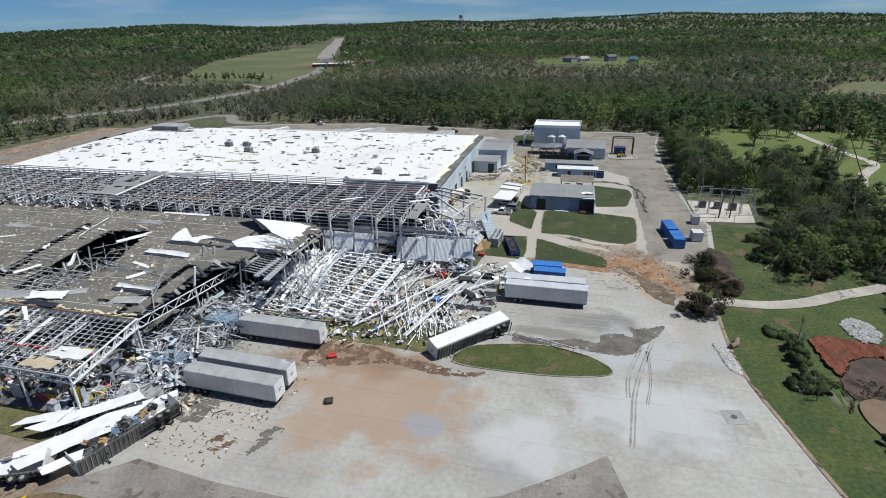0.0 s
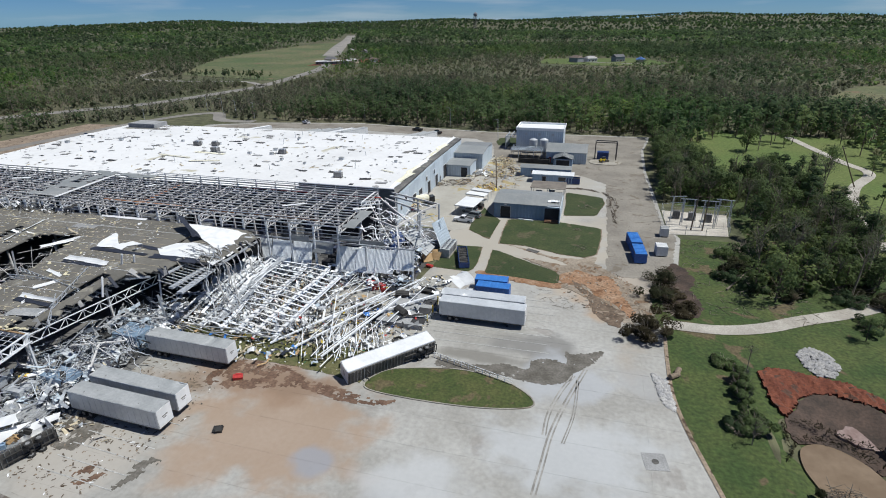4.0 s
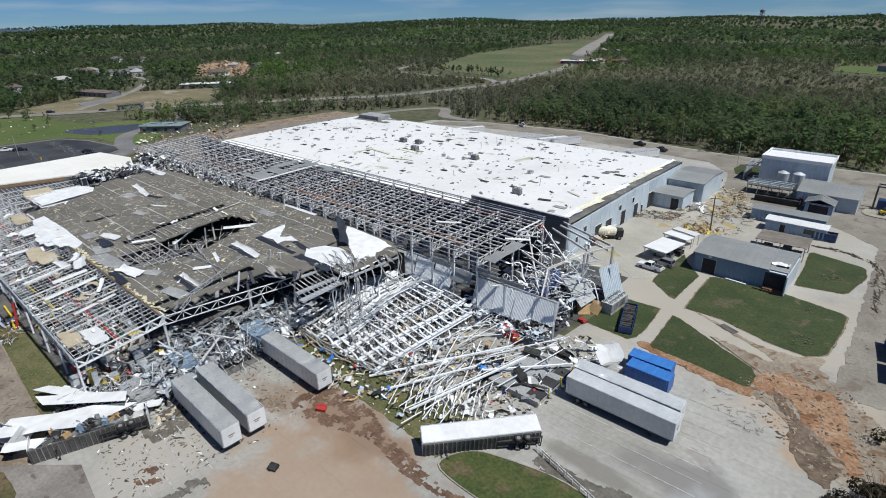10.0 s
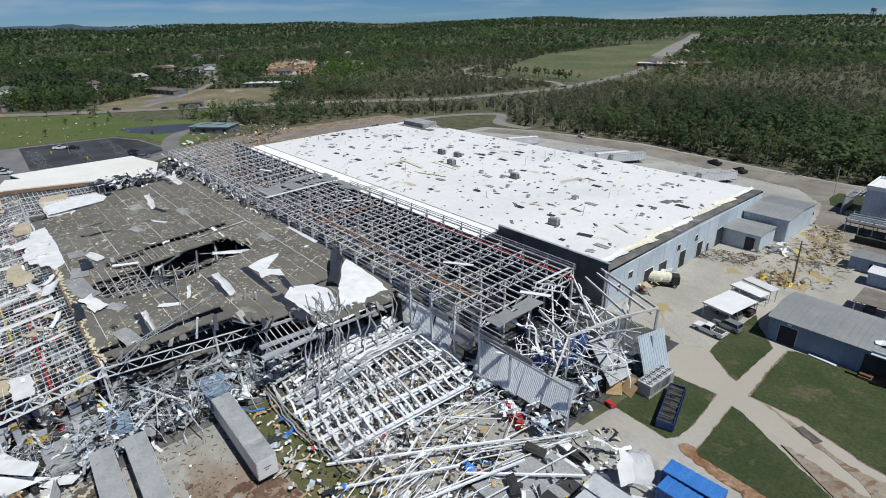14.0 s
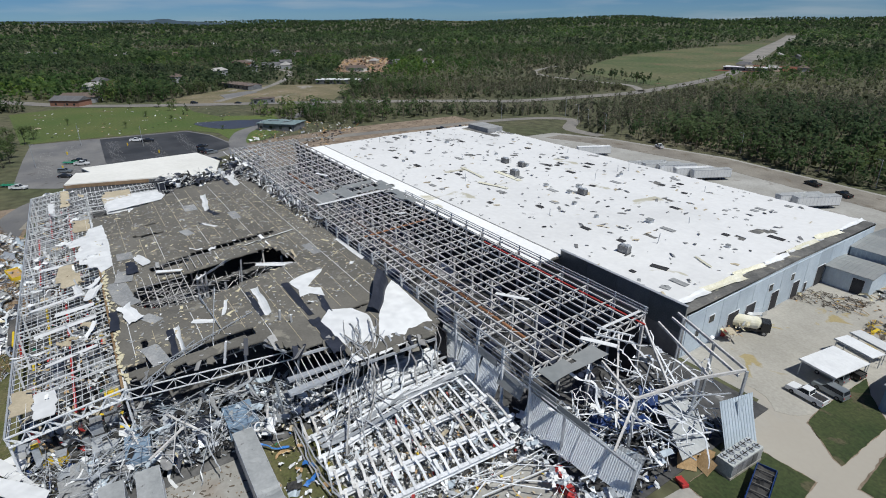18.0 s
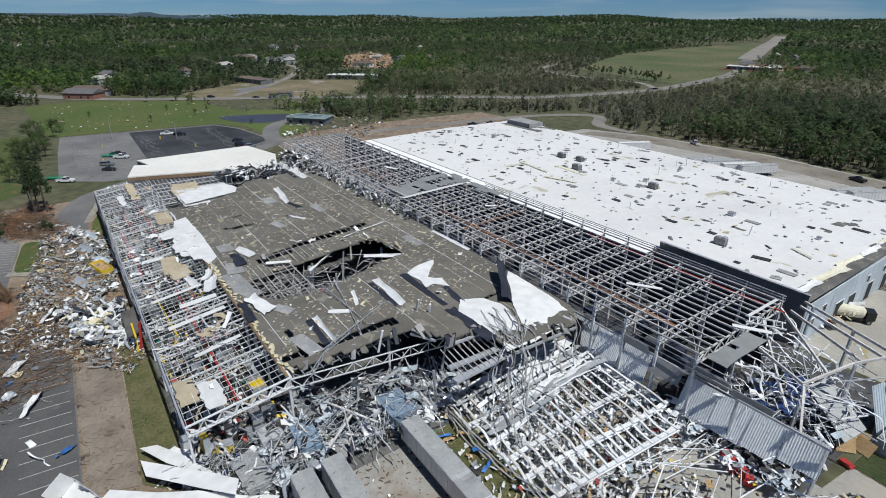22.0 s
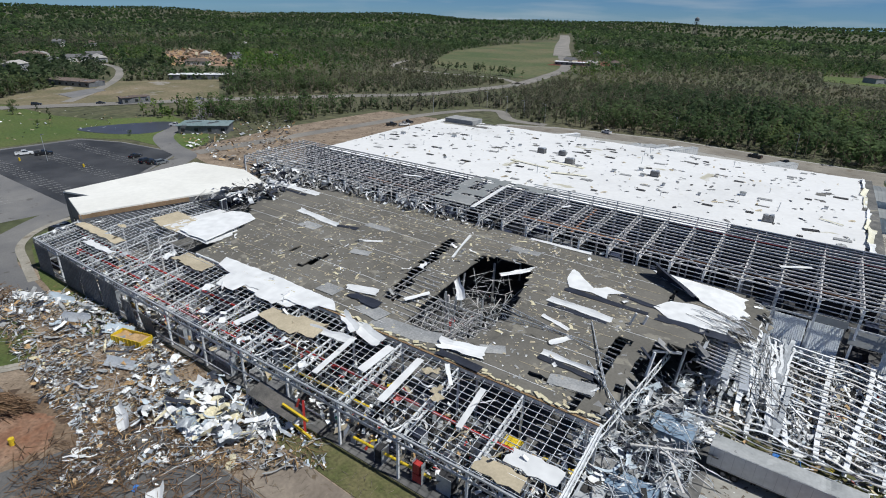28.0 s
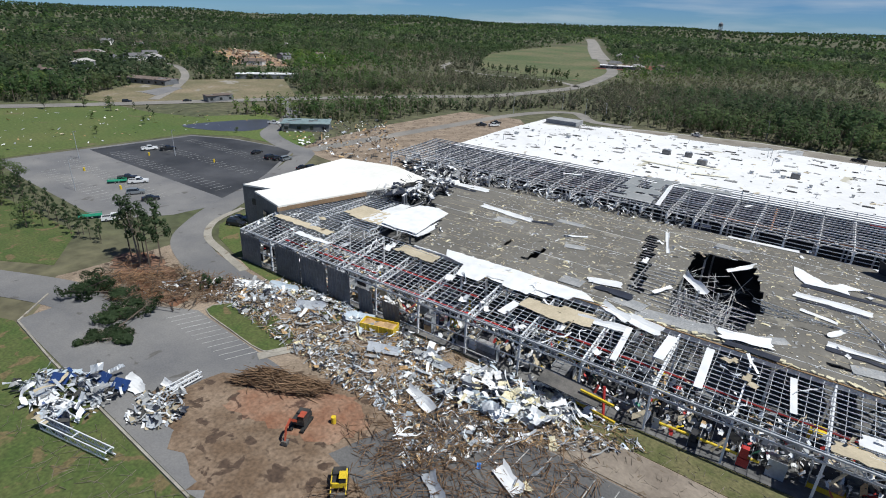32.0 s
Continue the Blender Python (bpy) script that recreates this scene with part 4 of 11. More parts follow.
solo("concrete_walk", MB().prism([(-103, 37.8), (-72, 37.4), (-70, 42.8), (-99, 44), (-110, 44)], -0.2, 0.11), M_WALK, "tan concrete walk strewn with twigs", "walk", kind="structure")
turf("wall_verge", [(-112, 44.4), (-99, 44.2), (-70, 43.0), (-66, 47), (-68, 48.4), (-112, 48.6)], M_TRAMPLED, "trampled grass strip along the wall", 0.09, 0.9, 0.25)
wv = [(-171.5, 31), (-162, 29.6), (-153, 29), (-150, 31.5), (-152, 35), (-160, 37.5), (-169, 36)]
wl = lawn(wv, "small kerbed lawn between car park and works", "west_verge", 0.12, 3, M_GRASSW)
kp = smooth_outline(wv, 3)
for a, b in zip(kp, kp[1:] + kp[:1]):
    part("kerb_stone", MB().beam((*a, 0.1), (*b, 0.1), 0.2, 0.2), M_PATH, wl)
solo("lawn_path", strip(curve_line([(-152, 27.6), (-150, 31.4), (-147, 35.6), (-142, 38.4)]), 2.0, 0.13), M_PATH, "tan concrete path between lawn and dirt", "path", kind="structure")
for p, q in zip([(-199, 16), (-192.2, 8.9), (-175.4, 7.6), (-160.5, 7.0)], [(-192.2, 8.9), (-175.4, 7.6), (-160.5, 7.0), (-135.5, 5.9)]):
    n = max(1, int(math.hypot(q[0] - p[0], q[1] - p[1]) / 3))
    for i in range(n):
        a = [p[0] + (q[0] - p[0]) * i / n, p[1] + (q[1] - p[1]) * i / n]
        b = [p[0] + (q[0] - p[0]) * (i + 0.985) / n, p[1] + (q[1] - p[1]) * (i + 0.985) / n]
        part("kerb_stone", MB().beam((*a, 0.12), (*b, 0.12), 0.3, 0.24), M_PATH, lot)
turf("dock_verge", ragged([(-57, 76), (-41, 76.4), (-28, 76), (-19, 75), (-17, 84), (-38, 83), (-57, 83)], 1, 0.3), M_TRAMPLED, "littered grass below the fallen roof", 0.08, 0.8, 0.25)
for x in np.arange(-126, -74, 2.9):
    part("bay_line", MB().beam((x - 0.2, 30.4, 0.1), (x + 0.3, 36.6, 0.1), 0.12, 0.02), M_LINEW, lot)
for i in range(12):
    part("bay_line", MB().beam((-172 + 1.7 * i, 29.5 - 0.1 * i, 0.075), (-174 + 1.7 * i, 25 - 0.1 * i, 0.075), 0.12, 0.02), M_LINEW, lot)
for i in range(6):
    part("bay_line", MB().beam((-52 + 0.05 * i, 48 + 2.4 * i, 0.06), (-40, 47.4 + 2.4 * i, 0.06), 0.14, 0.02), M_LINEW, yard)
for i in range(8):
    part("bay_line", MB().beam((-12, 90 + 2.6 * i, 0.06), (9, 90.4 + 2.6 * i, 0.06), 0.14, 0.02), M_LINEW, yard)

# main road, far roads and clearings
ROADS = [[(-520, 10), (-453, 62), (-414, 117), (-359, 217), (-310, 290), (-285, 325), (-268, 400), (-266, 430), (-275, 500), (-300, 610), (-380, 790), (-490, 1050), (-606, 1340), (-711, 1586)],
         [(-266, 430), (-300, 456), (-350, 452), (-401, 456), (-440, 480), (-470, 540)], [(-700, 215), (-680, 255), (-600, 268), (-520, 235), (-455, 190), (-410, 150)], [(-24, 720), (20, 700), (60, 690)]]
for k, (line, w) in enumerate(zip(ROADS, (12, 6, 6, 6))):
    solo("road", strip(curve_line(line, 10), w, 0.25), M_TAR, "pale grey country road", "road", kind="structure")
solo("highway_end", strip(curve_line([(-380, 790), (-490, 1050), (-606, 1340), (-720, 1610)], 10), 26, 0.4), M_TAR, "wide pale road climbing the far hill", "road", kind="structure")
GLADE = [(52, 246), (64, 236), (84, 232), (95, 234), (90, 205), (87, 176), (92, 150), (130, 150), (130, 210), (116, 236), (114, 286), (92, 286), (62, 284)]
CLEAR = {"glade": GLADE, "far_field": [(-410, 506), (-334, 484), (-280, 471), (-286, 548), (-300, 627), (-393, 830), (-480, 1000), (-572, 1222), (-588, 1190), (-584, 1050), (-566, 882), (-530, 728), (-470, 610)],
         "tan_field": [(-500, 195), (-448, 275), (-372, 222), (-398, 135), (-440, 120)], "red_lot": [(-330, 625), (-300, 640), (-260, 700), (-290, 740), (-340, 720)],
         "scraped_hill": [(-568, 306), (-532, 350), (-600, 392), (-690, 440), (-750, 446), (-729, 392), (-640, 344)], "house_plot": [(-60, 690), (-60, 760), (60, 780), (90, 690), (20, 660)],
         "east_meadow": [(150, 420), (260, 440), (420, 520), (420, 560), (200, 500)]}
turf("far_field", CLEAR["far_field"], M_FIELD, "open yellow-green field on the far hillside", 0.15, 14.0, 3.0, "field")
turf("tan_field", CLEAR["tan_field"], surf("tan_grass", (0.13, 0.12, 0.065), (0.23, 0.185, 0.12), 0.95, scale=0.04, fine=0.6, grain=0.3, specks=(0.26, 0.24, 0.21), spec_at=0.62, spec_scale=0.06), "dry tan field beyond the road", 0.12, 5.0, 1.5, "field")
flat("torn_lot_slab", [(-445, 160), (-458, 186), (-444, 188), (-423, 159)], 0.3, M_ASPHLIGHT, "bare grey floor slab of a vanished building", "slab")
turf("red_lot", CLEAR["red_lot"], M_RED, "bare red clay lot", 0.2, 6.0, 2.0, "clay")
turf("scraped_hill", CLEAR["scraped_hill"], surf("scraped_earth", (0.22, 0.13, 0.08), (0.34, 0.245, 0.17), 0.95, scale=0.05, fine=0.4), "scraped pale earth and rubble hillside", 0.2, 6.0, 2.0, "clay")
turf("house_plot", CLEAR["house_plot"], M_MEADOW, "grass plot round distant houses", 0.2, 8.0, 2.0)
turf("east_meadow", CLEAR["east_meadow"], M_FIELD, "pale meadow strip in the woods", 0.2, 8.0, 2.0)


# ---- the works: white-roofed hall ----
RZ = 9.5
hall = thing("white_roofed_hall", "long factory hall with torn white membrane roof and pale blue walls", "factory", -116, 180, 0)


def at_hall(mb):
    mb.v = [(x + 116, y - 180, z) for x, y, z in mb.v]
    return mb


def torn(x, y):
    """Where the white membrane has been stripped."""
    if noise.noise(Vector((x * 0.11, y * 0.16, 4.0))) > 0.61:
        return True
    if y > 206 and -190 < x < -168 and noise.noise(Vector((x * 0.2, y * 0.2, 9.0))) > -0.1:
        return True
    if x > -40.4 + 1.0 * noise.noise(Vector((0.0, y * 0.22, 2.0))):
        return True
    return False


HX, HY = (-194.0, -37.6), (142.4, 217.0)
def roof_z(x, y):
    return RZ - 0.015 * abs(y - 180)
M_DECKG = surf("weathered_deck_board", (0.10, 0.10, 0.098), (0.19, 0.185, 0.175), 0.9, scale=0.25, fine=2.0, grain=0.2, bump=0.1, specks=(0.3, 0.28, 0.23), spec_at=0.64, spec_scale=0.5)
part("roof_deck", at_hall(sheet_grid(steps(*HX, 6), steps(*HY, 6), lambda x, y: True, lambda x, y: roof_z(x, y) - 0.12, 0.5)), M_DECKG, hall, "grey roof board under the membrane")
part("roof_membrane", at_hall(sheet_grid(steps(*HX, 1.15), steps(*HY, 1.15), lambda x, y: not torn(x, y), lambda x, y: roof_z(x, y) + 0.03 * noise.noise(Vector((x * 0.4, y * 0.4, 1))), 0.08, 0.3)), M_TPO, hall, "white membrane with torn patches")
part("lower_roof_deck", at_hall(sheet_grid(steps(-194, -66.6, 6), steps(131.2, 142.4, 3.7), lambda x, y: True, lambda x, y: roof_z(x, y) - 0.12, 0.4)), M_DECKG, hall, "grey roof board beside the truss hall")
part("lower_membrane", at_hall(sheet_grid(steps(-194, -66.6, 1.15), steps(131.2, 142.38, 1.15), lambda x, y: not torn(x, y), lambda x, y: roof_z(x, y) + 0.02, 0.08, 0.2)), M_TPO, hall, "white membrane beside the truss hall")
part("east_wall", at_hall(MB().box(-38.0, -37.6, 142.6, 216.8, 0, 8.8)), M_WALLB, hall)
part("west_wall", at_hall(MB().box(-194.0, -193.6, 142.6, 216.8, 0, 8.8)), M_WALLB, hall)
part("north_wall", at_hall(MB().box(-194, -37.6, 216.8, 217.2, 0, 8.8)), M_WALLB, hall)
part("south_wall", at_hall(MB().box(-194, -37.6, 142.2, 142.6, 0, 9.0)), M_DKSTEEL, hall)
for x0, x1 in ((-66.5, -37.6),):
    for a in steps(x0, x1, 7.2)[:-1]:
        part("parapet_panel", at_hall(MB().box(a + 0.03, a + 7.2, 142.05, 142.35, 5.0, 10.35)), surf("parapet_grey_green", (0.17, 0.19, 0.19), (0.23, 0.25, 0.25), 0.6), hall, "grey-green parapet panel")
part("parapet_cap", at_hall(MB().box(-66.5, -37.5, 141.9, 142.5, 10.352, 10.45)), M_STEEL, hall)
for y in steps(143, 216.5, 5.25)[:-1]:
    part("wall_panel", at_hall(MB().box(-37.598, -37.5, y + 0.04, y + 5.2, 0.4, 8.3)), M_WALLB, hall)
for y, w, z0, z1, nm in ((150.5, 1.6, 4.6, 6.0, "window"), (158, 3.6, 0, 4.2, "door"), (164, 3.4, 0, 4.0, "door"), (170.5, 1.5, 4.8, 6.2, "window"), (173, 2.8, 0, 4.0, "door"), (179, 1.4, 4.8, 6.2, "window"), (181.5, 2.8, 0, 3.8, "door"),
                          (186, 1.2, 0, 2.2, "door"), (192, 3.6, 0, 4.6, "door"), (204, 3.6, 0, 4.2, "door"), (146.5, 1.2, 3.0, 4.4, "window")):
    d = part(nm, at_hall(MB().box(-37.497, -37.46, y - w / 2, y + w / 2, z0, z1)), M_DARK if nm == "door" else M_GLASS, hall)
    part("frame", at_hall(MB().box(-37.5, -37.43, y - w / 2 - 0.15, y - w / 2, z0, z1 + 0.1).box(-37.5, -37.43, y + w / 2, y + w / 2 + 0.15, z0, z1 + 0.1).box(-37.5, -37.43, y - w / 2, y + w / 2, z1, z1 + 0.15)), M_WSTEEL, d)

# roof-top boxes and hatches
rnd = random.Random(11)
for i in range(18):
    x, y = rnd.uniform(-188, -46), rnd.uniform(148, 212)
    s = rnd.uniform(0.8, 1.5)
    u = thing("roof_vent_unit", "weathered grey metal vent unit on the white roof", "vent", x, y, roof_z(x, y) + 0.03, rnd.choice((0, 0, 90, 8)), "roof vents")
    part("housing", MB().box(-s / 2, s / 2, -s * 0.4, s * 0.4, 0, 0.3 + 0.3 * s), M_STEEL, u)
    part("hood", MB().box(-s * 0.56, s * 0.56, -s * 0.46, s * 0.46, 0.3 + 0.3 * s, 0.42 + 0.3 * s), M_ROOFM, u)
for x, y, s in ((-118, 174, 2.8), (-124, 182, 2.2), (-92, 176, 2.4), (-131, 181, 2.6), (-60, 154, 2.4)):
    u = thing("rooftop_air_unit", "dented grey rooftop air handling unit", "air unit", x, y, roof_z(x, y) + 0.03, rnd.uniform(-8, 8), "air units")
    part("cabinet", MB().box(-s / 2, s / 2, -s * 0.3, s * 0.3, 0.15, 1.5), M_MACHG, u)
    part("curb", MB().box(-s * 0.52, s * 0.52, -s * 0.32, s * 0.32, 0, 0.15), M_BLACK, u)
    part("fan_cowl", MB().tube((-s * 0.22, 0, 1.5), (-s * 0.22, 0, 1.75), 0.5, 0.5, 12), M_STEEL, u)
    part("duct", MB().box(s * 0.1, s * 0.45, -s * 0.2, s * 0.2, 1.502, 1.9), M_STEEL, u)
# odd ones are solid boxes, near-black to stand for shaded openings
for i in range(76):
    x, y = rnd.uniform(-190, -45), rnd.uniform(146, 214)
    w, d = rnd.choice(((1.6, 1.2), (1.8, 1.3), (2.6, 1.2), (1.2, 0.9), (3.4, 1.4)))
    solo("skylight_opening", MB().box(-w / 2, w / 2, -d / 2, d / 2, 0, 0.12), M_DARK if i % 2 else M_PATCHG, "skylight opening on the white roof, its dark inside painted on" if i % 2 else "grey bare patch of roof board", "skylight", x, y, roof_z(x, y) + 0.05, rnd.choice((0, 0, 0, 15)), "skylights")
part("stair_head", at_hall(MB().box(-190, -176, 209, 217, RZ - 0.6, RZ + 1.2)), M_PATCHG, hall, "stripped roof corner")
for i in range(14):
    x, y = rnd.uniform(-188, -48), rnd.uniform(150, 212)
    solo("vent_pipe", MB().tube((0, 0, -0.2), (rnd.uniform(-0.3, 0.3), 0, rnd.uniform(1.2, 2.6)), 0.09), M_STEEL, "thin steel vent pipe on the roof", "pipe", x, y, roof_z(x, y) + 0.02, 0, "vent pipes")

# ---- stripped truss hall ----
TX, TY = (-192.5, -37.4), (107.3, 130.2)
frame_hall = thing("stripped_truss_hall", "roofless hall of bare steel trusses and purlins", "factory", -120, 126, 0)


def at_frame(mb):
    mb.v = [(x + 120, y - 126, z) for x, y, z in mb.v]
    return mb


flat("hall_floor", [(-206, 107.2), (-22, 107.2), (-22, 142), (-206, 142)], 0.10, M_SLABDK, "shop floor under the bare trusses, darkened to stand for shade", "floor")
flat("shop_floor_south", [(-186, 48.6), (-66, 48.6), (-66, 56), (-57, 56), (-57, 107.1), (-186, 107.1)], 0.11, M_SLAB, "littered dark shop floor", "floor")


def truss_z(y):
    """Top of the bare roof frame, rising gently to the north."""
    return 12.5 + 0.032 * (y - TY[0])


tm = truss(TY[1] - TY[0], 1.5, 1.43, 0.12, 0.2).mesh("truss", M_TRUSS)
bays = [TX[1] - 5.745 * i for i in range(27, -1, -1)]
for x in bays:
    sag = 0.15 * noise.noise(Vector((x * 0.2, 0, 0)))
    piece("truss", tm, frame_hall, Matrix.Translation((x + 120, TY[0] - 126, 12.3 + sag)) @ pose(0, 0, 0, 0, -1.8, 90))
    for y in (TY[0], 119.0, TY[1]):
        part("column", at_frame(MB().box(x - 0.17, x + 0.17, y - 0.17, y + 0.17, 0.1, truss_z(y) - 0.25)), M_WSTEEL if y < 112 else M_TRUSS, frame_hall)
    part("knee_brace", at_frame(MB().beam((x, TY[0], 10.9), (x, TY[0] + 1.6, 11.9), 0.14)), M_WSTEEL, frame_hall)
for i, y in enumerate(steps(TY[0], TY[1] - 0.2, 1.68)):
    for a, b in zip(bays[::4], bays[4::4] + [TX[1]]):
        if b - a < 1:
            continue
        z = truss_z(y) + 0.06 + 0.1 * noise.noise(Vector((a, y, 0)))
        part("purlin", at_frame(MB().beam((a - 0.3, y, z), (b + 0.3, y + 0.15 * noise.noise(Vector((a, y, 5))), z), 0.19, 0.24)), M_TRUSS if (i * 7 + int(a)) % 9 else M_STEEL, frame_hall)
for x in bays[:-1]:
    part("bracing", at_frame(MB().beam((x, TY[0], 12.1), (x + 5.7, 115, 12.3), 0.08).beam((x + 5.7, TY[0], 12.1), (x, 115, 12.3), 0.08)), M_TRUSS, frame_hall)
for z in (13.3, 13.75, 14.2):
    part("ridge_rail", at_frame(MB().beam((-110, 130.3, z), (-37, 130.3, z), 0.12, 0.14)), M_STEEL, frame_hall)
for x in bays:
    if x > -111:
        part("rail_post", at_frame(MB().box(x - 0.08, x + 0.08, 130.2, 130.4, 12.9, 14.3)), M_STEEL, frame_hall)
for a, b, y in ((-80, -66, 112.2), (-65.6, -43.5, 112.2), (-104, -81, 112.8), (-150, -128, 114)):
    part("sprinkler_main", at_frame(MB().tube((a, y, 12.05), (b, y - 0.2, 11.95), 0.26)), M_ORST, frame_hall, "rust-orange pipe under the trusses")
part("sprinkler_main", at_frame(MB().tube((-75, 128.6, 12.5), (-36, 128.6, 12.4), 0.13)), M_REDST, frame_hall, "red sprinkler pipe")
part("cross_main", at_frame(MB().tube((-92, 110, 12.2), (-92.5, 126, 12.6), 0.2)), M_ORST, frame_hall, "rust-orange cross pipe under the trusses")
for x0, x1, y0, y1, low in ((-36.2, -33.5, 107.2, 117.4, -0.5), (-126.4, -116.6, 110, 131, -0.12), (-114.6, -103, 127, 130.4, -0.1)):
    part("deck_remnant", at_frame(sheet_grid(steps(x0, x1, 1.1), steps(y0, y1, 1.1), lambda x, y: noise.noise(Vector((x * 0.3, y * 0.3, 2))) > low, lambda x, y: truss_z(y) + 0.22, 0.06, 0.2)), M_ROOFM, frame_hall, "grey roof deck left on the purlins")
# near-black sheet added behind the trusses to stand for interior shade
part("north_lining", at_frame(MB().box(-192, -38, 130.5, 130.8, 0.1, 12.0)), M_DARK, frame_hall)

# cladding left on the south side of the truss hall
for x0, y0, z0, L, h, low, turn in ((-60.2, 106.5, 1.6, 5.6, 6.5, -21, 1), (-54.4, 106.6, 1.8, 4.9, 6.3, -20, -1), (-49.3, 106.6, 1.8, 4.8, 6.3, -22, 0), (-38.9, 107.2, 2.2, 4.6, 5.6, -23, 0), (-34.2, 107.3, 2.5, 4.5, 5.3, -22, 1), (-29.7, 107.3, 2.9, 4.2, 5.0, -24, 0), (-25.3, 107.5, 3.9, 4.4, 4.5, -22, 4)):
    part("wall_cladding", corrugated(L, h, 0.30, 0.07), M_CORR, frame_hall, "pale corrugated steel cladding").matrix_basis = Matrix.Translation((x0 + 120, y0 - 126, z0)) @ pose(0, 0, 0, 0, 0, turn) @ pose(0, 0, 0, low, 0, 0)
for z in (10.1, 10.9, 11.7):
    part("wall_girt", at_frame(MB().beam((-192, 107.05, z), (-32, 107.05, z), 0.1, 0.12)), M_STEEL, frame_hall)
for x0, x1, z in ((-60, -32, 8.8), (-38, -20.5, 8.9)):
    part("wall_girt", at_frame(MB().beam((x0, 107.5, z), (x1, 107.5, z), 0.2, 0.3)), M_STEEL, frame_hall)
for x0, x1, z0, z1 in ((-49.2, -44.4, 8.5, 9.8), (-38.7, -32.6, 9.5, 10.6), (-32.4, -27, 9.3, 10.2)):
    part("upper_siding", at_frame(MB().box(x0, x1, 107.2, 107.32, z0, z1)), M_ROOFM, frame_hall, "grey siding strip above the cladding")
part("tilted_siding", at_frame(MB().obox(Matrix.Translation((-41.4, 107.4, 7.4)) @ pose(0, 0, 0, -24, 0, 2), 4.8, 0.12, 2.4)), M_ROOFM, frame_hall, "slate-grey siding panel leaning in the gap")
for k in range(5):
    t = 0.1 + 0.2 * k
    part("lattice_rung", at_frame(MB().beam((-37.3 + 4.4 * t, 119.0 + 2.7 * t, 13.5), (-38.0 + 4.4 * t, 120.2 + 2.7 * t, 13.8), 0.14)), M_WSTEEL, frame_hall)
part("lattice_frame", at_frame(MB().beam((-37.3, 119.0, 13.5), (-32.9, 121.7, 13.4), 0.2).beam((-38.0, 120.2, 13.8), (-33.6, 122.9, 13.7), 0.2)), M_WSTEEL, frame_hall, "white ladder-like frame thrown on the purlins")
part("bent_deck_sheet", at_frame(crumple(7.0, 2.2, 0.9, 14, 7)), M_DKSTEEL, frame_hall, "dark grey deck sheet bent over the purlins").matrix_basis = Matrix.Translation((-34.8 + 120, 125.2 - 126, 13.0)) @ pose(0, 0, 0, 6, -8, 62)

# ---- grey-roofed hall ----
grey = thing("grey_roofed_hall", "wide low hall with stripped grey roof boards and a collapsed bay", "factory", -110, 86, 0)


def at_grey(mb):
    mb.v = [(x + 110, y - 86, z) for x, y, z in mb.v]
    return mb


def grey_z(x, y):
    z = 9.15 + (min(y, 80.0) - 62.5) / 17.5
    if x > -64 and y > 83:
        z -= (x + 64) * 0.04
    d = math.hypot((x + 97) / 11, (y - 75) / 9)
    return z - 0.9 * max(0.0, 1.6 - d) * (0.6 if d > 1 else 1)


PIT = [(-101.2, 67.4), (-102.0, 73.5), (-102.0, 79.1), (-102.3, 83), (-102.6, 93.4), (-98, 94.5), (-92.9, 95), (-90.1, 85.3), (-88.7, 76.5), (-89.6, 73.3), (-89.9, 69.9), (-92.8, 66.4), (-96.8, 66.1)]
OUT = [(-148, 62.5), (-70, 62.5), (-69.0, 70), (-68.0, 79.4), (-67.7, 81.4), (-66.4, 82.6), (-64.1, 83.4), (-62.2, 84.2), (-62.6, 86.2), (-61.8, 88.0), (-62.0, 90.2), (-58.6, 90.0), (-56.4, 91.2), (-55.6, 94), (-55.3, 103.6), (-58, 106.2), (-60, 106.9), (-150, 106.9), (-156, 103), (-165, 99), (-160, 84), (-152, 78), (-149, 70)]
SLITS = [((-107.4, 71.2), (-111.4, 95.4), 1.1), ((-127.4, 70), (-126.4, 75.4), 0.7), ((-134.1, 70.2), (-133.9, 75.9), 0.35), ((-79, 66), (-72, 66.4), 0.4), ((-72.5, 62), (-71.4, 80), 0.9), ((-68.9, 94.7), (-69.1, 101), 0.5)]


def on_grey(x, y):
    if not inside(OUT, x, y) or inside(PIT, x, y):
        return False
    for a, b, w in SLITS:
        if near_line([a, b], x, y, w):
            return False
    return True


part("roof_board_deck", at_grey(sheet_grid(steps(-166, -55, 0.8), steps(62.5, 106.9, 0.8), on_grey, grey_z, 0.22, 0.16)), M_ROOFG, grey, "weathered grey roof boards with torn scraps")
# seams of the boards
for i, y in enumerate(np.arange(64.5, 110, 3.05)):
    xs, run = steps(-158, -60, 2.2), []
    for a in xs + [999]:
        if a < 999 and on_grey(a, y) and noise.noise(Vector((a * 0.05, y, 7))) > -0.28:
            run.append(a)
            continue
        if len(run) > 2:
            mbs = MB()
            for p, q in zip(run, run[1:]):
                mbs.beam((p - 0.02, y, grey_z(p, y) + 0.02), (q + 0.02, y, grey_z(q, y) + 0.02), 0.09, 0.04)
            part("board_seam", at_grey(mbs), M_TAN if i % 3 else M_SHEETW, grey)
        run = []
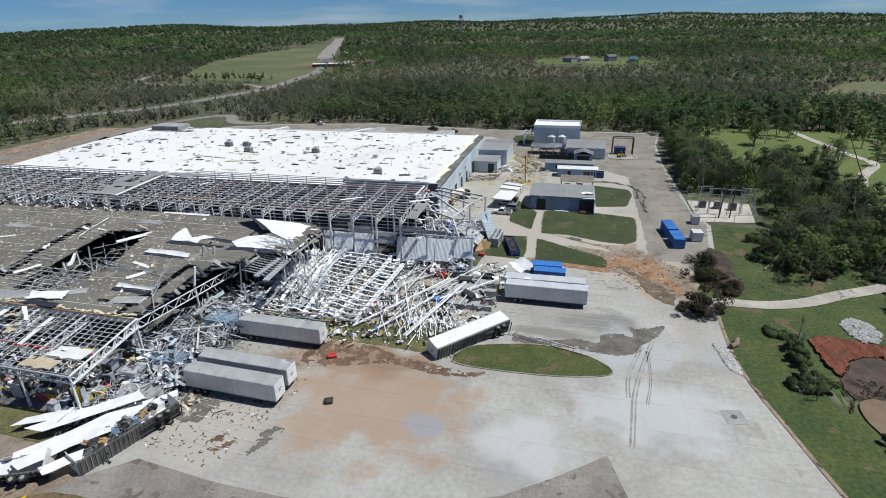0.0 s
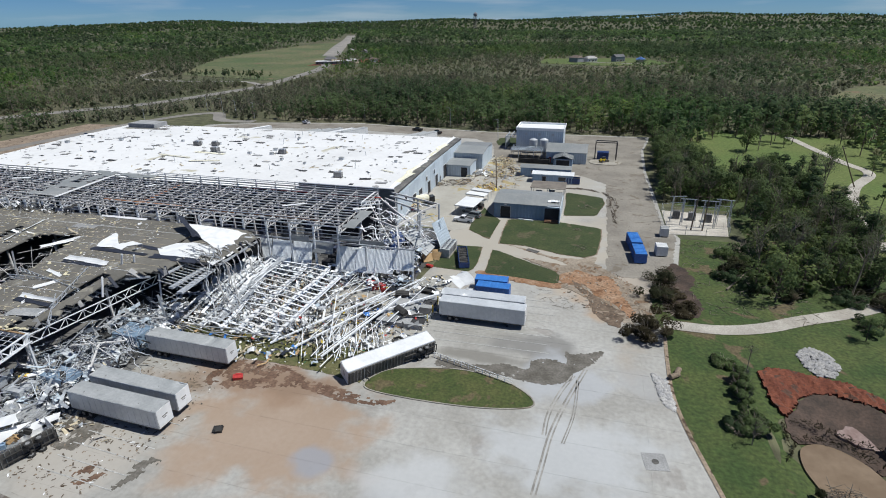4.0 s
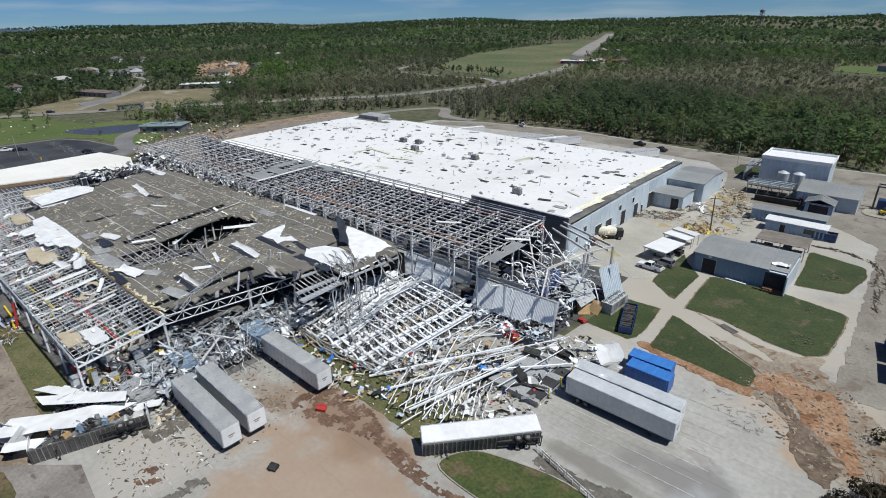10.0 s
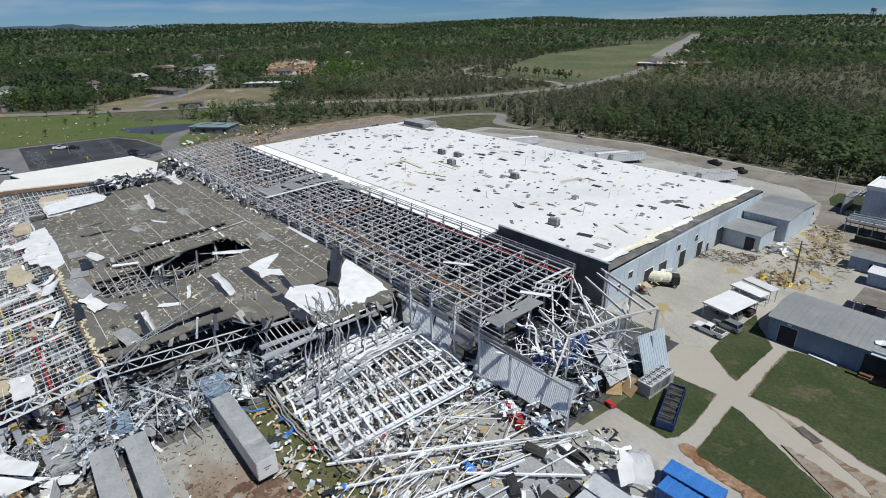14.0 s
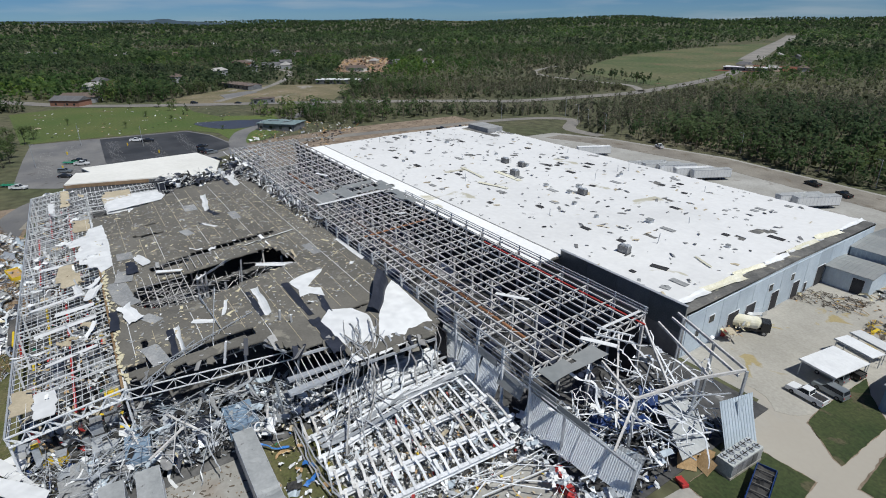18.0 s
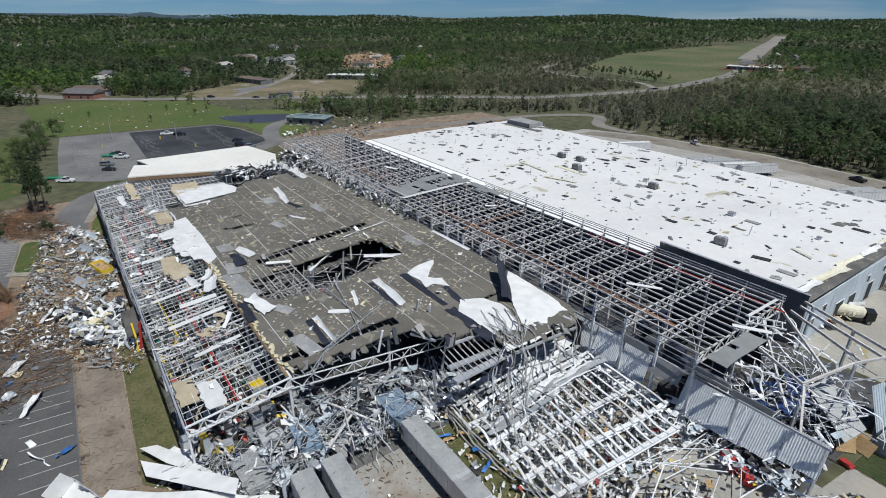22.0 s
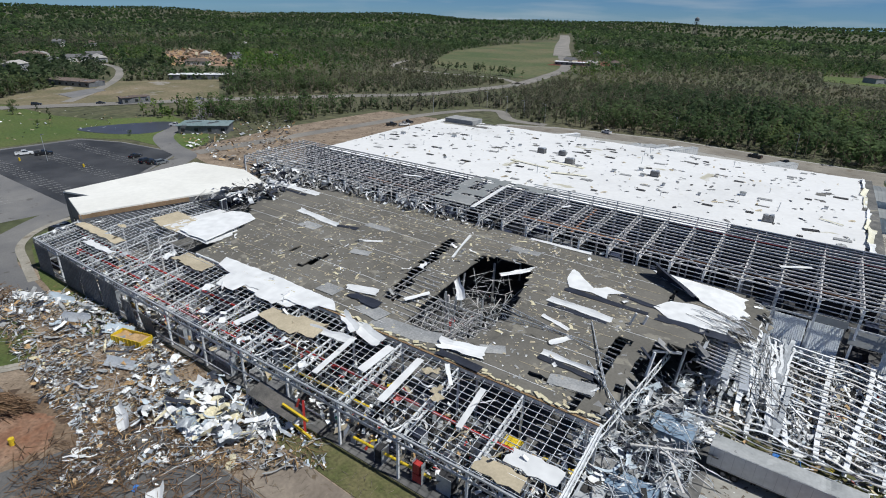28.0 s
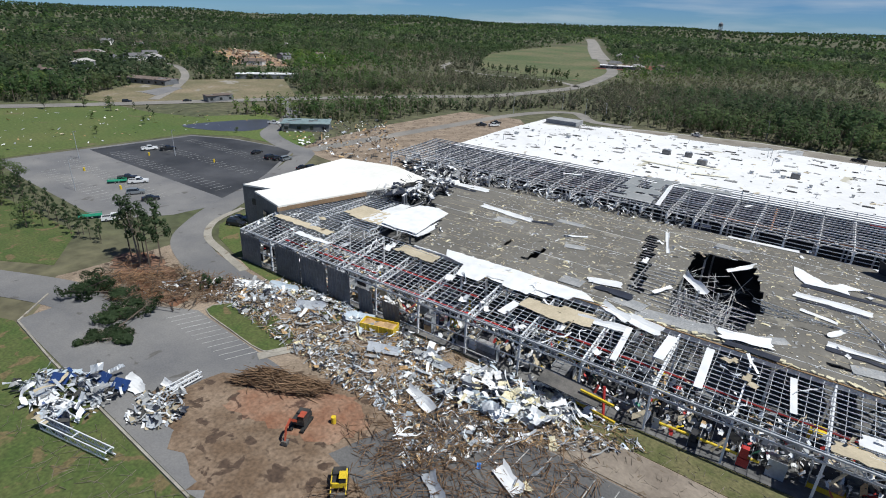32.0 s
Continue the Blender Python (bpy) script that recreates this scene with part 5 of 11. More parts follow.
# frame under the boards, seen in the pit and along the broken edges
for x in steps(-162, -70, 7.6):
    runs = ((62.5, 76.0, -1), (95.5, 106.8, 0)) if -103 < x < -89 else ((62.5, 80, -3.2), (80.1, 106.8, 0))
    for y0, y1, sag in runs:
        part("roof_girder", (truss(y1 - y0, 1.4, 1.7, 0.09, 0.16)), M_DKSTEEL, grey).matrix_basis = Matrix.Translation((x + 110, y0 - 86, grey_z(-150, y0) - 0.4)) @ pose(0, 0, 0, 0, sag, 90)
for y in np.arange(63.2, 97, 1.35):
    part("purlin", at_grey(MB().beam((-114, y, grey_z(-150, y) - 0.35), (-89.4 if y < 76 else -102.4, y, grey_z(-150, y) - (0.35 if y > 76 else 0.9)), 0.1, 0.16)), M_TRUSS, grey)
for y in np.arange(62.8, 84, 1.4):
    part("purlin", at_grey(MB().beam((-74, y, 8.7), (-68.5, y + 0.2, 8.6 - 0.02 * (y - 62)), 0.12, 0.2)), M_STEEL, grey)
for y in np.arange(84.7, 104, 1.5):
    part("purlin", at_grey(MB().beam((-71, y, 9.5), (-56 if y > 90.6 else -61.9, y + 0.1, 9.2), 0.14, 0.3)), M_DKSTEEL, grey)
for x0, y0, x1, y1, w, z in ((-58.2, 81.4, -58.2, 90.6, 0.9, 8.6), (-55.7, 80.6, -56.6, 91.0, 1.1, 8.3), (-61.8, 83.8, -61.6, 90.2, 0.4, 9.5), (-67.6, 81.0, -64.1, 83.2, 0.3, 9.5), (-55.0, 91.0, -54.9, 103.6, 0.3, 9.2)):
    part("fascia_beam", at_grey(MB().beam((x0, y0, z), (x1, y1, z - 0.2), w, 0.35)), M_STEEL, grey, "grey steel fascia box along the broken roof edge")
for k in range(9):
    part("cross_frame", at_grey(MB().beam((-62, 82.6 + 0.95 * k, 9.1), (-55.6, 82.2 + 0.98 * k, 8.4), 0.1, 0.2)), M_TRUSS, grey)
re = random.Random(313)
for k in range(34):
    c = ((-69.6, 64.0, -67.9, 80.6), (-67.7, 81.4, -62.2, 84.2), (-62.2, 84.2, -62.0, 90.2), (-62.0, 90.2, -55.8, 93.2), (-55.6, 94.0, -55.3, 103.4))[k % 5]
    q = re.random()
    x, y = c[0] + (c[2] - c[0]) * q + re.uniform(-0.3, 0.5), c[1] + (c[3] - c[1]) * q + re.uniform(-0.4, 0.4)
    part("torn_board", at_grey(MB().obox(Matrix.Translation((x, y, grey_z(x - 1, y) - re.uniform(0.0, 0.7))) @ pose(0, 0, 0, re.uniform(-35, 35), re.uniform(5, 60), re.uniform(-50, 50)), re.uniform(1.0, 3.2), re.uniform(0.5, 1.4), 0.08)), (M_ROOFG, M_DKSTEEL, M_NAVY, M_ROOFG, M_DKSTEEL)[(k // 5) % 5], grey)
# near-black sheets painted as the shade deep in the broken bay
part("inner_partition", at_grey(MB().box(-76, -75.8, 84, 106.5, 0.1, 8.8).box(-75.8, -56, 106.3, 106.5, 0.1, 8.6)), M_DARK, grey, "near-black sheet that stands for shade inside the broken bay")
for x in steps(-162, -70, 15.2):
    for y in (62.7, 78.5, 94.5, 106.4):
        part("column", at_grey(MB().box(x - 0.17, x + 0.17, y - 0.17, y + 0.17, 0.1, 8.6)), M_TRUSS, grey)
part("edge_beam", at_grey(MB().beam((-148, 62.4, 8.8), (-68.4, 62.4, 8.6), 0.5, 0.7)), M_WSTEEL, grey)
part("eave_strip", at_grey(MB().beam((-140, 62.15, 9.2), (-68.6, 62.15, 9.05), 0.35, 0.12)), surf("brown_eave", (0.20, 0.13, 0.07), (0.27, 0.18, 0.1), 0.85), grey, "brown eave strip")
for i in range(70):
    x = -138 + i
    part("foam_scrap", at_grey(MB().obox(Matrix.Translation((x + rnd.uniform(-0.3, 0.3), 62.6 + rnd.uniform(-0.3, 0.5), 9.28)) @ pose(0, 0, 0, rnd.uniform(-15, 15), 0, rnd.uniform(-40, 40)), rnd.uniform(0.5, 1.3), rnd.uniform(0.25, 0.6), 0.12)), M_FOAM, grey)
part("broken_edge_truss", (truss(24, 1.5, 1.5, 0.09, 0.15)), M_WSTEEL, grey, "white edge truss over the broken bay").matrix_basis = Matrix.Translation((-68.3 + 110, 62.4 - 86, 8.7)) @ pose(0, 0, 0, 0, 2, 84)
# enclosing walls; the inner one is a near-black sheet painted as shade
part("west_wall", at_grey(MB().box(-185.4, -185.0, 49, 110, 0, 7)), M_WALLDK, grey)
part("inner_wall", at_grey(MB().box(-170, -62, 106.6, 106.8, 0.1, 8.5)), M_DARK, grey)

# ---- bare lean-to frame along the south side ----
lean = thing("bare_lean_to", "stripped lean-to of white steel joists along the works", "factory", -126, 55, 0)


def at_lean(mb):
    mb.v = [(x + 126, y - 55, z) for x, y, z in mb.v]
    return mb


LX = (-185.0, -68.6)
def lean_z(y):
    return 7.1 + (y - 49) * (1.7 / 13.4)


gird = []
gm = truss(13.6, 1.3, 1.15, 0.13, 0.22).mesh("roof_girder", M_WSTEEL)
for x in steps(*LX, 9.7):
    gird.append(x)
    piece("roof_girder", gm, lean, Matrix.Translation((x + 126, 48.9 - 55, 7.1)) @ pose(0, 0, 0, 0, -7.2, 90))
    for y in (49.0, 62.2):
        part("column", at_lean(MB().box(x - 0.14, x + 0.14, y - 0.14, y + 0.14, 0.1, lean_z(y) - 0.2)), M_WSTEEL, lean)
for y in steps(49.1, 62.1, 0.9):
    for a, b in zip(gird[::2], gird[2::2]):
        z = lean_z(y) + 0.2
        part("joist", at_lean(MB().beam((a, y, z), (b, y, z + 0.05 * noise.noise(Vector((a, y, 0)))), 0.045, 0.12)), M_WSTEEL if (int(a) + int(y * 3)) % 5 else M_STEEL, lean)
for a, b in zip(gird, gird[1:]):
    for k in (0.14, 0.29, 0.43, 0.57, 0.71, 0.86):
        x = a + (b - a) * k
        part("joist_bridging", at_lean(MB().beam((x, 49.1, lean_z(49.1) + 0.05), (x, 62.1, lean_z(62.1) + 0.05), 0.055, 0.08)), M_WSTEEL, lean)
part("edge_girder", (truss(LX[1] - LX[0], 1.1, 1.4, 0.11, 0.24)), M_STEEL, lean).matrix_basis = Matrix.Translation((-185 + 126, 48.8 - 55, 7.15))
part("end_truss", (truss(13.8, 1.5, 1.15, 0.09, 0.15)), M_WSTEEL, lean, "heavy white end truss").matrix_basis = Matrix.Translation((-68.3 + 126, 48.8 - 55, 7.3)) @ pose(0, 0, 0, 0, -7, 90)
# west bay of the frame, up to the white-roofed entrance block
for y in steps(62.6, 81, 1.1):
    part("joist", at_lean(MB().beam((-184, y, 8.9), (-160 + (4 if y > 74 else 0), y, 9.0), 0.09, 0.16)), M_WSTEEL, lean)
for x in (-184, -176, -168, -160.5):
    piece("roof_girder", truss(19, 1.3, 1.2, 0.13, 0.22).mesh("roof_girder", M_WSTEEL), lean, Matrix.Translation((x + 126, 62.4 - 55, 8.8)) @ pose(0, 0, 0, 0, 0, 90))
    part("column", at_lean(MB().box(x - 0.14, x + 0.14, 80.8, 81.1, 0.1, 8.6)), M_WSTEEL, lean)
# cladding that still stands on the west end
for a, b, h, tilt in ((-185, -178.5, 6.4, 0), (-173.5, -166, 6.6, 0), (-165.8, -158.5, 6.6, 1.5), (-158.2, -152.4, 6.4, 0), (-150, -146.5, 5.0, 5), (-144, -140, 4.4, 8)):
    part("wall_panel", corrugated(b - a, h, 0.7, 0.08), M_WALLDK, lean, "dark grey ribbed wall panel").matrix_basis = Matrix.Translation((a + 126, 48.6 - 55, 0.1)) @ pose(0, 0, 0, tilt, 0, 0)
part("wall_girt", at_lean(MB().beam((-185, 48.7, 3.4), (-100, 48.7, 3.4), 0.16).beam((-185, 48.7, 1.2), (-120, 48.7, 1.2), 0.16)), M_STEEL, lean)
part("canopy", at_lean(MB().obox(Matrix.Translation((-108, 47.4, 3.2)) @ pose(0, 0, 0, 18, 3, 0), 9, 2.6, 0.2)), M_CHASS, lean, "sagging dark canopy")
for x0, x1, y0, y1, m in ((-183, -166, 56.2, 58.2, M_TAN), (-172, -160, 66, 73, M_TAN), (-166, -150, 66, 80, M_SHEETW), (-150, -141, 58.4, 61.8, M_TAN), (-133, -122, 59.5, 62.4, M_TAN), (-78, -72.4, 49.2, 51.6, M_TAN), (-75.5, -69.4, 51.8, 54.4, M_SHEETW), (-175, -162, 53.2, 54.6, M_SHEETW)):
    zz = lean_z(min(62, (y0 + y1) / 2)) + 0.35 if y1 < 63 else 9.25
    part("roof_board", at_lean(sheet_grid(steps(x0, x1, 1.1), steps(y0, y1, 0.9), lambda x, y: noise.noise(Vector((x * 0.4, y * 0.4, 5))) > -0.45, lambda x, y: zz + 0.1 * noise.noise(Vector((x * 0.3, y * 0.3, 1))), 0.1, 0.25)), m, lean, "leftover roof board")
for x, y, w, L, r in ((-104, 54, 0.9, 8.5, 3), (-98.5, 56.4, 1.4, 6, -4), (-93, 55, 1.1, 9, 2), (-82.6, 55.6, 0.8, 7, 6), (-122, 53, 1.5, 4, -12)):
    part("deck_plank", at_lean(MB().obox(Matrix.Translation((x, y + 1, lean_z(y + 1) + 0.42)) @ pose(0, 0, 0, 7, 0, r), w, L, 0.08)), M_SHEETW, lean, "white deck sheet left on the joists")

# ---- white-roofed entrance block ----
ent = thing("entrance_block", "two-storey office block with flat white roof and dark walls", "office", -190, 80, 0)


def at_ent(mb):
    mb.v = [(x + 190, y - 80, z) for x, y, z in mb.v]
    return mb


M_ENTROOF = surf("cream_white_roof", (0.76, 0.75, 0.71), (0.68, 0.67, 0.63), 0.6, scale=0.06, fine=0.8, grain=0.05, bump=0.0)
EP = [(-202.5, 62.6), (-194.5, 64.8), (-196, 61), (-183, 57.6), (-176.5, 79), (-170, 97), (-186, 102), (-203.5, 98)]
part("wall", at_ent(MB().prism([(x * 0.998 - 0.38, y * 0.998 + 0.16) for x, y in EP], 0, 10.1)), M_WALLDK, ent)
part("roof", at_ent(MB().prism(EP, 10.1, 10.5)), M_ENTROOF, ent, "flat white membrane roof")
part("fascia", at_ent(MB().beam((-183.2, 57.4, 9.7), (-176.3, 79, 9.7), 0.2, 1.0)), surf("brown_fascia", (0.22, 0.15, 0.09), (0.3, 0.2, 0.12), 0.85), ent, "brown exposed roof edge")
for k, (x, y) in enumerate(((-199, 63.3), (-190, 59.2), (-187, 58.4))):
    part("window", at_ent(MB().obox(Matrix.Translation((x, y - 0.15, 6.5)) @ pose(0, 0, 0, 0, 0, -15 if k else 15), 2.0, 0.2, 1.6)), M_GLASS, ent)
part("canopy_column", at_ent(MB().box(-205, -204.2, 64, 64.8, 0, 9.9)), M_WALLDK, ent)


# ---- vehicles ----
def wheel(parent, x, y, r=0.5, w=0.28, z=None):
    z = r if z is None else z
    t = part("wheel", MB().tube((x, y - w / 2, z), (x, y + w / 2, z), r, r, 14), M_TYRE, parent)
    part("rim", MB().tube((x, y - w / 2 - 0.01, z), (x, y + w / 2 + 0.01, z), r * 0.55, r * 0.55, 10), M_MACHG, t)
    return t


def semi_trailer(label, m, side=M_TRAIL, top=M_TRROOF, nose=M_TRW, length=16.0, dents=1, burst=False, smooth=False):
    """A box trailer; x along it, nose at +x."""
    L, W, z0, z1 = length, 2.6, 1.15, 4.05
    t = thing("semi_trailer", label, "trailer", group="semi trailers")
    for s in (-1,) if burst else (-1, 1):
        mb = MB().box(-L / 2, L / 2, s * W / 2 - 0.03, s * W / 2 + 0.03, z0, z1 - 0.05)
        part("side_wall", mb, side, t)
        rb = MB()
        for x in () if smooth else steps(-L / 2 + 0.4, L / 2 - 0.4, 1.2):
            rb.box(x - 0.03, x + 0.03, s * (W / 2 + 0.031), s * (W / 2 + 0.055), z0 + 0.15, z1 - 0.15)
        rb.box(-L / 2, L / 2, s * (W / 2 + 0.031), s * (W / 2 + 0.07), z0, z0 + 0.16).box(-L / 2, L / 2, s * (W / 2 + 0.031), s * (W / 2 + 0.06), z1 - 0.17, z1 - 0.05)
        part("side_rail", rb, M_STEEL, t)
    part("nose_wall", MB().box(L / 2 + 0.002, L / 2 + 0.07, -W / 2 + 0.05, W / 2 - 0.05, z0, z1 - 0.05), nose, t)
    part("nose_marking", MB().box(L / 2 + 0.072, L / 2 + 0.08, -0.5, 0.5, 2.6, 2.75).box(L / 2 + 0.072, L / 2 + 0.08, -0.35, 0.2, 2.3, 2.42), M_CHASS, t, "small dark marking bars")
    for s in (-1, 1):
        d = part("rear_door", MB().box(-L / 2 - 0.06, -L / 2 - 0.002, min(0.01 * s, s * (W / 2 - 0.04)), max(0.01 * s, s * (W / 2 - 0.04)), z0, z1 - 0.05), nose, t)
        part("lock_rod", MB().tube((-L / 2 - 0.09, s * 0.5, z0), (-L / 2 - 0.09, s * 0.5, z1 - 0.1), 0.025, n=6), M_STEEL, d)
    def rz(x, y):
        return z1 + 0.05 * noise.noise(Vector((x * 0.8, y, L + dents))) - dents * 0.25 * max(0, noise.noise(Vector((x * 0.35, y * 0.5, dents * 3.0))) - 0.35)
    part("roof", sheet_grid(steps(-L / 2, L / 2, 0.5), steps(-W / 2, W / 2, 0.5), lambda x, y: not burst or y < -0.4 + 0.9 * noise.noise(Vector((x * 0.5, 0, 4))), rz, 0.06), top, t)
    part("deck", MB().box(-L / 2, L / 2, -W / 2 + 0.04, W / 2 - 0.04, z0 - 0.18, z0), M_CHASS, t)
    for x in steps(-L / 2 + 0.3, L / 2 - 0.3, 0.6 if dents in (2, 6, 7) else 2.4):
        part("cross_member", MB().box(x - 0.04, x + 0.04, -W / 2 + 0.06, W / 2 - 0.06, z0 - 0.3, z0 - 0.181), M_MACHG if smooth else M_CHASS, t)
    for s in (-1, 1):
        part("frame_rail", MB().box(-L / 2 + 0.2, -L / 2 + 6, s * 0.55 - 0.06, s * 0.55 + 0.06, 0.65, z0 - 0.301), M_BLACK, t)
        part("landing_leg", MB().box(L / 2 - 3.2, L / 2 - 3.05, s * 0.8 - 0.07, s * 0.8 + 0.07, 0.02, z0 - 0.301).box(L / 2 - 3.3, L / 2 - 2.95, s * 0.8 - 0.15, s * 0.8 + 0.15, 0.0, 0.04), M_BLACK, t)
        for x in (-L / 2 + 2.0, -L / 2 + 3.3):
            wheel(t, x, s * 1.05, 0.5, 0.5)
    part("axle", MB().tube((-L / 2 + 2.0, -1, 0.5), (-L / 2 + 2.0, 1, 0.5), 0.08).tube((-L / 2 + 3.3, -1, 0.5), (-L / 2 + 3.3, 1, 0.5), 0.08), M_BLACK, t)
    part("bumper", MB().box(-L / 2, -L / 2 + 0.1, -1.1, 1.1, 0.45, 0.58).box(-L / 2, -L / 2 + 0.1, -0.8, -0.7, 0.58, z0 - 0.18).box(-L / 2, -L / 2 + 0.1, 0.7, 0.8, 0.58, z0 - 0.18), M_BLACK, t)
    t.matrix_basis = m
    return t


semi_trailer("grey dented box trailer backed to the broken dock", pose(-48.9, 58.5, 0.05, 0, 0, -2), dents=1)
semi_trailer("grey box trailer standing beside another at the dock", pose(-49.0, 62.4, 0.05, 0, 0, -2), dents=2)
semi_trailer("grey box trailer with holed roof beside the grass", pose(-49.3, 74.1, 0.05, 0, 0, -1), dents=3)
semi_trailer("silver box trailer parked on the striped yard", pose(-4.1, 98.0, 0.05, 0, 0, 0), top=M_TRAIL, dents=4)
semi_trailer("silver box trailer parked tight beside its neighbour", pose(-4.6, 101.0, 0.05, 0, 0, 0.5), top=M_TRAIL, dents=5)
# on its side: the roof faces away from the yard, the chassis towards it
e = semi_trailer("white box trailer blown over on its side by the lawn", Matrix.Translation((-15.9, 80.6, 1.35)) @ pose(0, 0, 0, 0, 0, 229) @ pose(0, 0, 0, 78, 0, 0) @ pose(0, 0, -2.1), side=M_TRW, top=M_TRW, dents=2, smooth=True)
f1 = semi_trailer("white box trailer overturned and burst open at the dock", Matrix.Translation((-57.6, 46.3, 1.35)) @ pose(0, 0, 0, 0, 0, 251) @ pose(0, 0, 0, 82, 0, 0) @ pose(0, 0, -2.1), side=M_TRW, top=M_TRW, length=14, dents=6, burst=True, smooth=True)
re = random.Random(61)
for i in range(34):
    d = re.uniform(-6, 5.5)
    m = re.choice((M_BLACK, M_MACHG, M_BLACK, M_STEEL, M_WALLBG, M_BLACK, M_MACHG, M_WOOD, M_MACHG))
    w, b = re.uniform(0.5, 1.3), re.uniform(0.4, 1.0)
    solo("spilled_crate", MB().obox(Matrix.Translation((0, 0, 0.5)) @ pose(0, 0, 0, re.uniform(-30, 30), re.uniform(-30, 30), 0), w, b, re.uniform(0.3, 0.8)).obox(Matrix.Translation((0.1, 0.1, 0.95)) @ pose(0, 0, 0, re.uniform(-30, 30), 10, 0), w * 0.8, 0.12, 0.1), m, "dark goods spilling out of the burst trailer", "crate", -58.4 - re.uniform(0, 1.6) + 0.325 * d, 46.4 + 0.945 * d, re.uniform(0.9, 1.7), re.uniform(0, 90), "spilled goods")
f2 = semi_trailer("white torn box trailer overturned on the dusty strip", Matrix.Translation((-68.4, 36.6, 1.3)) @ pose(0, 0, 0, 0, 0, 205) @ pose(0, 0, 0, 62, 0, 0) @ pose(0, 0, -2.0), side=M_TRW, top=M_TRW, length=11, dents=7, burst=True, smooth=True)
for k, (x, y, r) in enumerate(((-147, 243, 62), (-118, 240, 62), (-113.5, 242.5, 62), (-109, 245, 62), (-103, 246, 62), (-98, 249, 62), (-66, 244, 62), (-62, 246, 62))):
    semi_trailer("pale box trailer parked behind the works", pose(x, y, 0.05, 0, 0, r), side=M_TRW, top=M_TRW if k in (0, 4) else M_TRROOF, length=14, dents=k + 8)


def car(kind, paint, label, x, y, rz, group="parked vehicles"):
    L, W = {"pickup": (5.6, 1.95), "suv": (4.9, 1.9), "sedan": (4.7, 1.82)}[kind]
    prof = {"pickup": [(-2.8, 0.4), (2.75, 0.4), (2.8, 0.8), (2.65, 1.05), (1.25, 1.15), (-2.8, 1.15)], "suv": [(-2.45, 0.35), (2.4, 0.35), (2.45, 0.75), (2.3, 1.0), (1.1, 1.08), (-2.4, 1.1)],
            "sedan": [(-2.35, 0.3), (2.3, 0.3), (2.35, 0.65), (2.2, 0.85), (0.95, 0.95), (-1.6, 1.0), (-2.3, 0.95)]}[kind]
    cab = {"pickup": [(-0.75, 1.15), (1.2, 1.15), (0.55, 1.78), (-0.6, 1.78)], "suv": [(-2.3, 1.09), (1.05, 1.08), (0.4, 1.7), (-2.1, 1.7)], "sedan": [(-1.5, 0.99), (0.9, 0.95), (0.2, 1.42), (-0.9, 1.42)]}[kind]
    c = thing(kind if kind != "suv" else "suv_car", label, "pickup" if kind == "pickup" else "car", x, y, 0.06, rz, group)

    def extrude(p, w, taper=1.0, top=None):
        mb = MB()
        n = len(p)
        zs = [q[1] for q in p]
        lo, hi = min(zs), max(zs)
        for s in (-1, 1):
            for px, pz in p:
                k = 1 - (1 - taper) * (pz - lo) / (hi - lo)
                mb.v.append((px, s * w / 2 * k, pz))
        mb.f += [tuple(range(n)), tuple(range(2 * n - 1, n - 1, -1))]
        mb.f += [(i, n + i, n + (i + 1) % n, (i + 1) % n) for i in range(n)]
        return mb
    part("body", extrude(prof, W, 0.94), paint, c)
    part("window_band", extrude(cab, W * 0.9, 0.84), M_GLASS, c)
    top = [p for p in cab if p[1] > 1.3]
    part("cabin_roof", MB().box(min(p[0] for p in top) - 0.05, max(p[0] for p in top) + 0.05, -W * 0.39, W * 0.39, top[0][1] + 0.002, top[0][1] + 0.06), paint, c)
    for s in (-1, 1):
        part("pillar", MB().beam((cab[1][0], s * W * 0.44, cab[1][1]), (cab[2][0], s * W * 0.385, cab[2][1]), 0.08).beam((cab[0][0], s * W * 0.44, cab[0][1]), (cab[3][0], s * W * 0.385, cab[3][1]), 0.1), paint, c)
        part("headlight", MB().box(L / 2 - 0.12, L / 2 + 0.01, s * W * 0.36 - 0.16, s * W * 0.36 + 0.16, 0.68, 0.84), M_STEEL, c)
        part("tail_light", MB().box(-L / 2 - 0.02, -L / 2 + 0.08, s * W * 0.42 - 0.1, s * W * 0.42 + 0.1, 0.7, 0.95), M_REDST, c)
        for wx in (-L * 0.31, L * 0.31):
            wheel(c, wx, s * (W / 2 - 0.12), 0.37, 0.26)
    if kind == "pickup":
        part("load_bed", MB().box(-2.65, -0.85, -0.78, 0.78, 1.152, 1.16), M_BLACK, c)
        for s in (-1, 1):
            part("bed_rail", MB().box(-2.78, -0.8, s * 0.86 - 0.06, s * 0.86 + 0.06, 1.152, 1.3), paint, c)
    return c


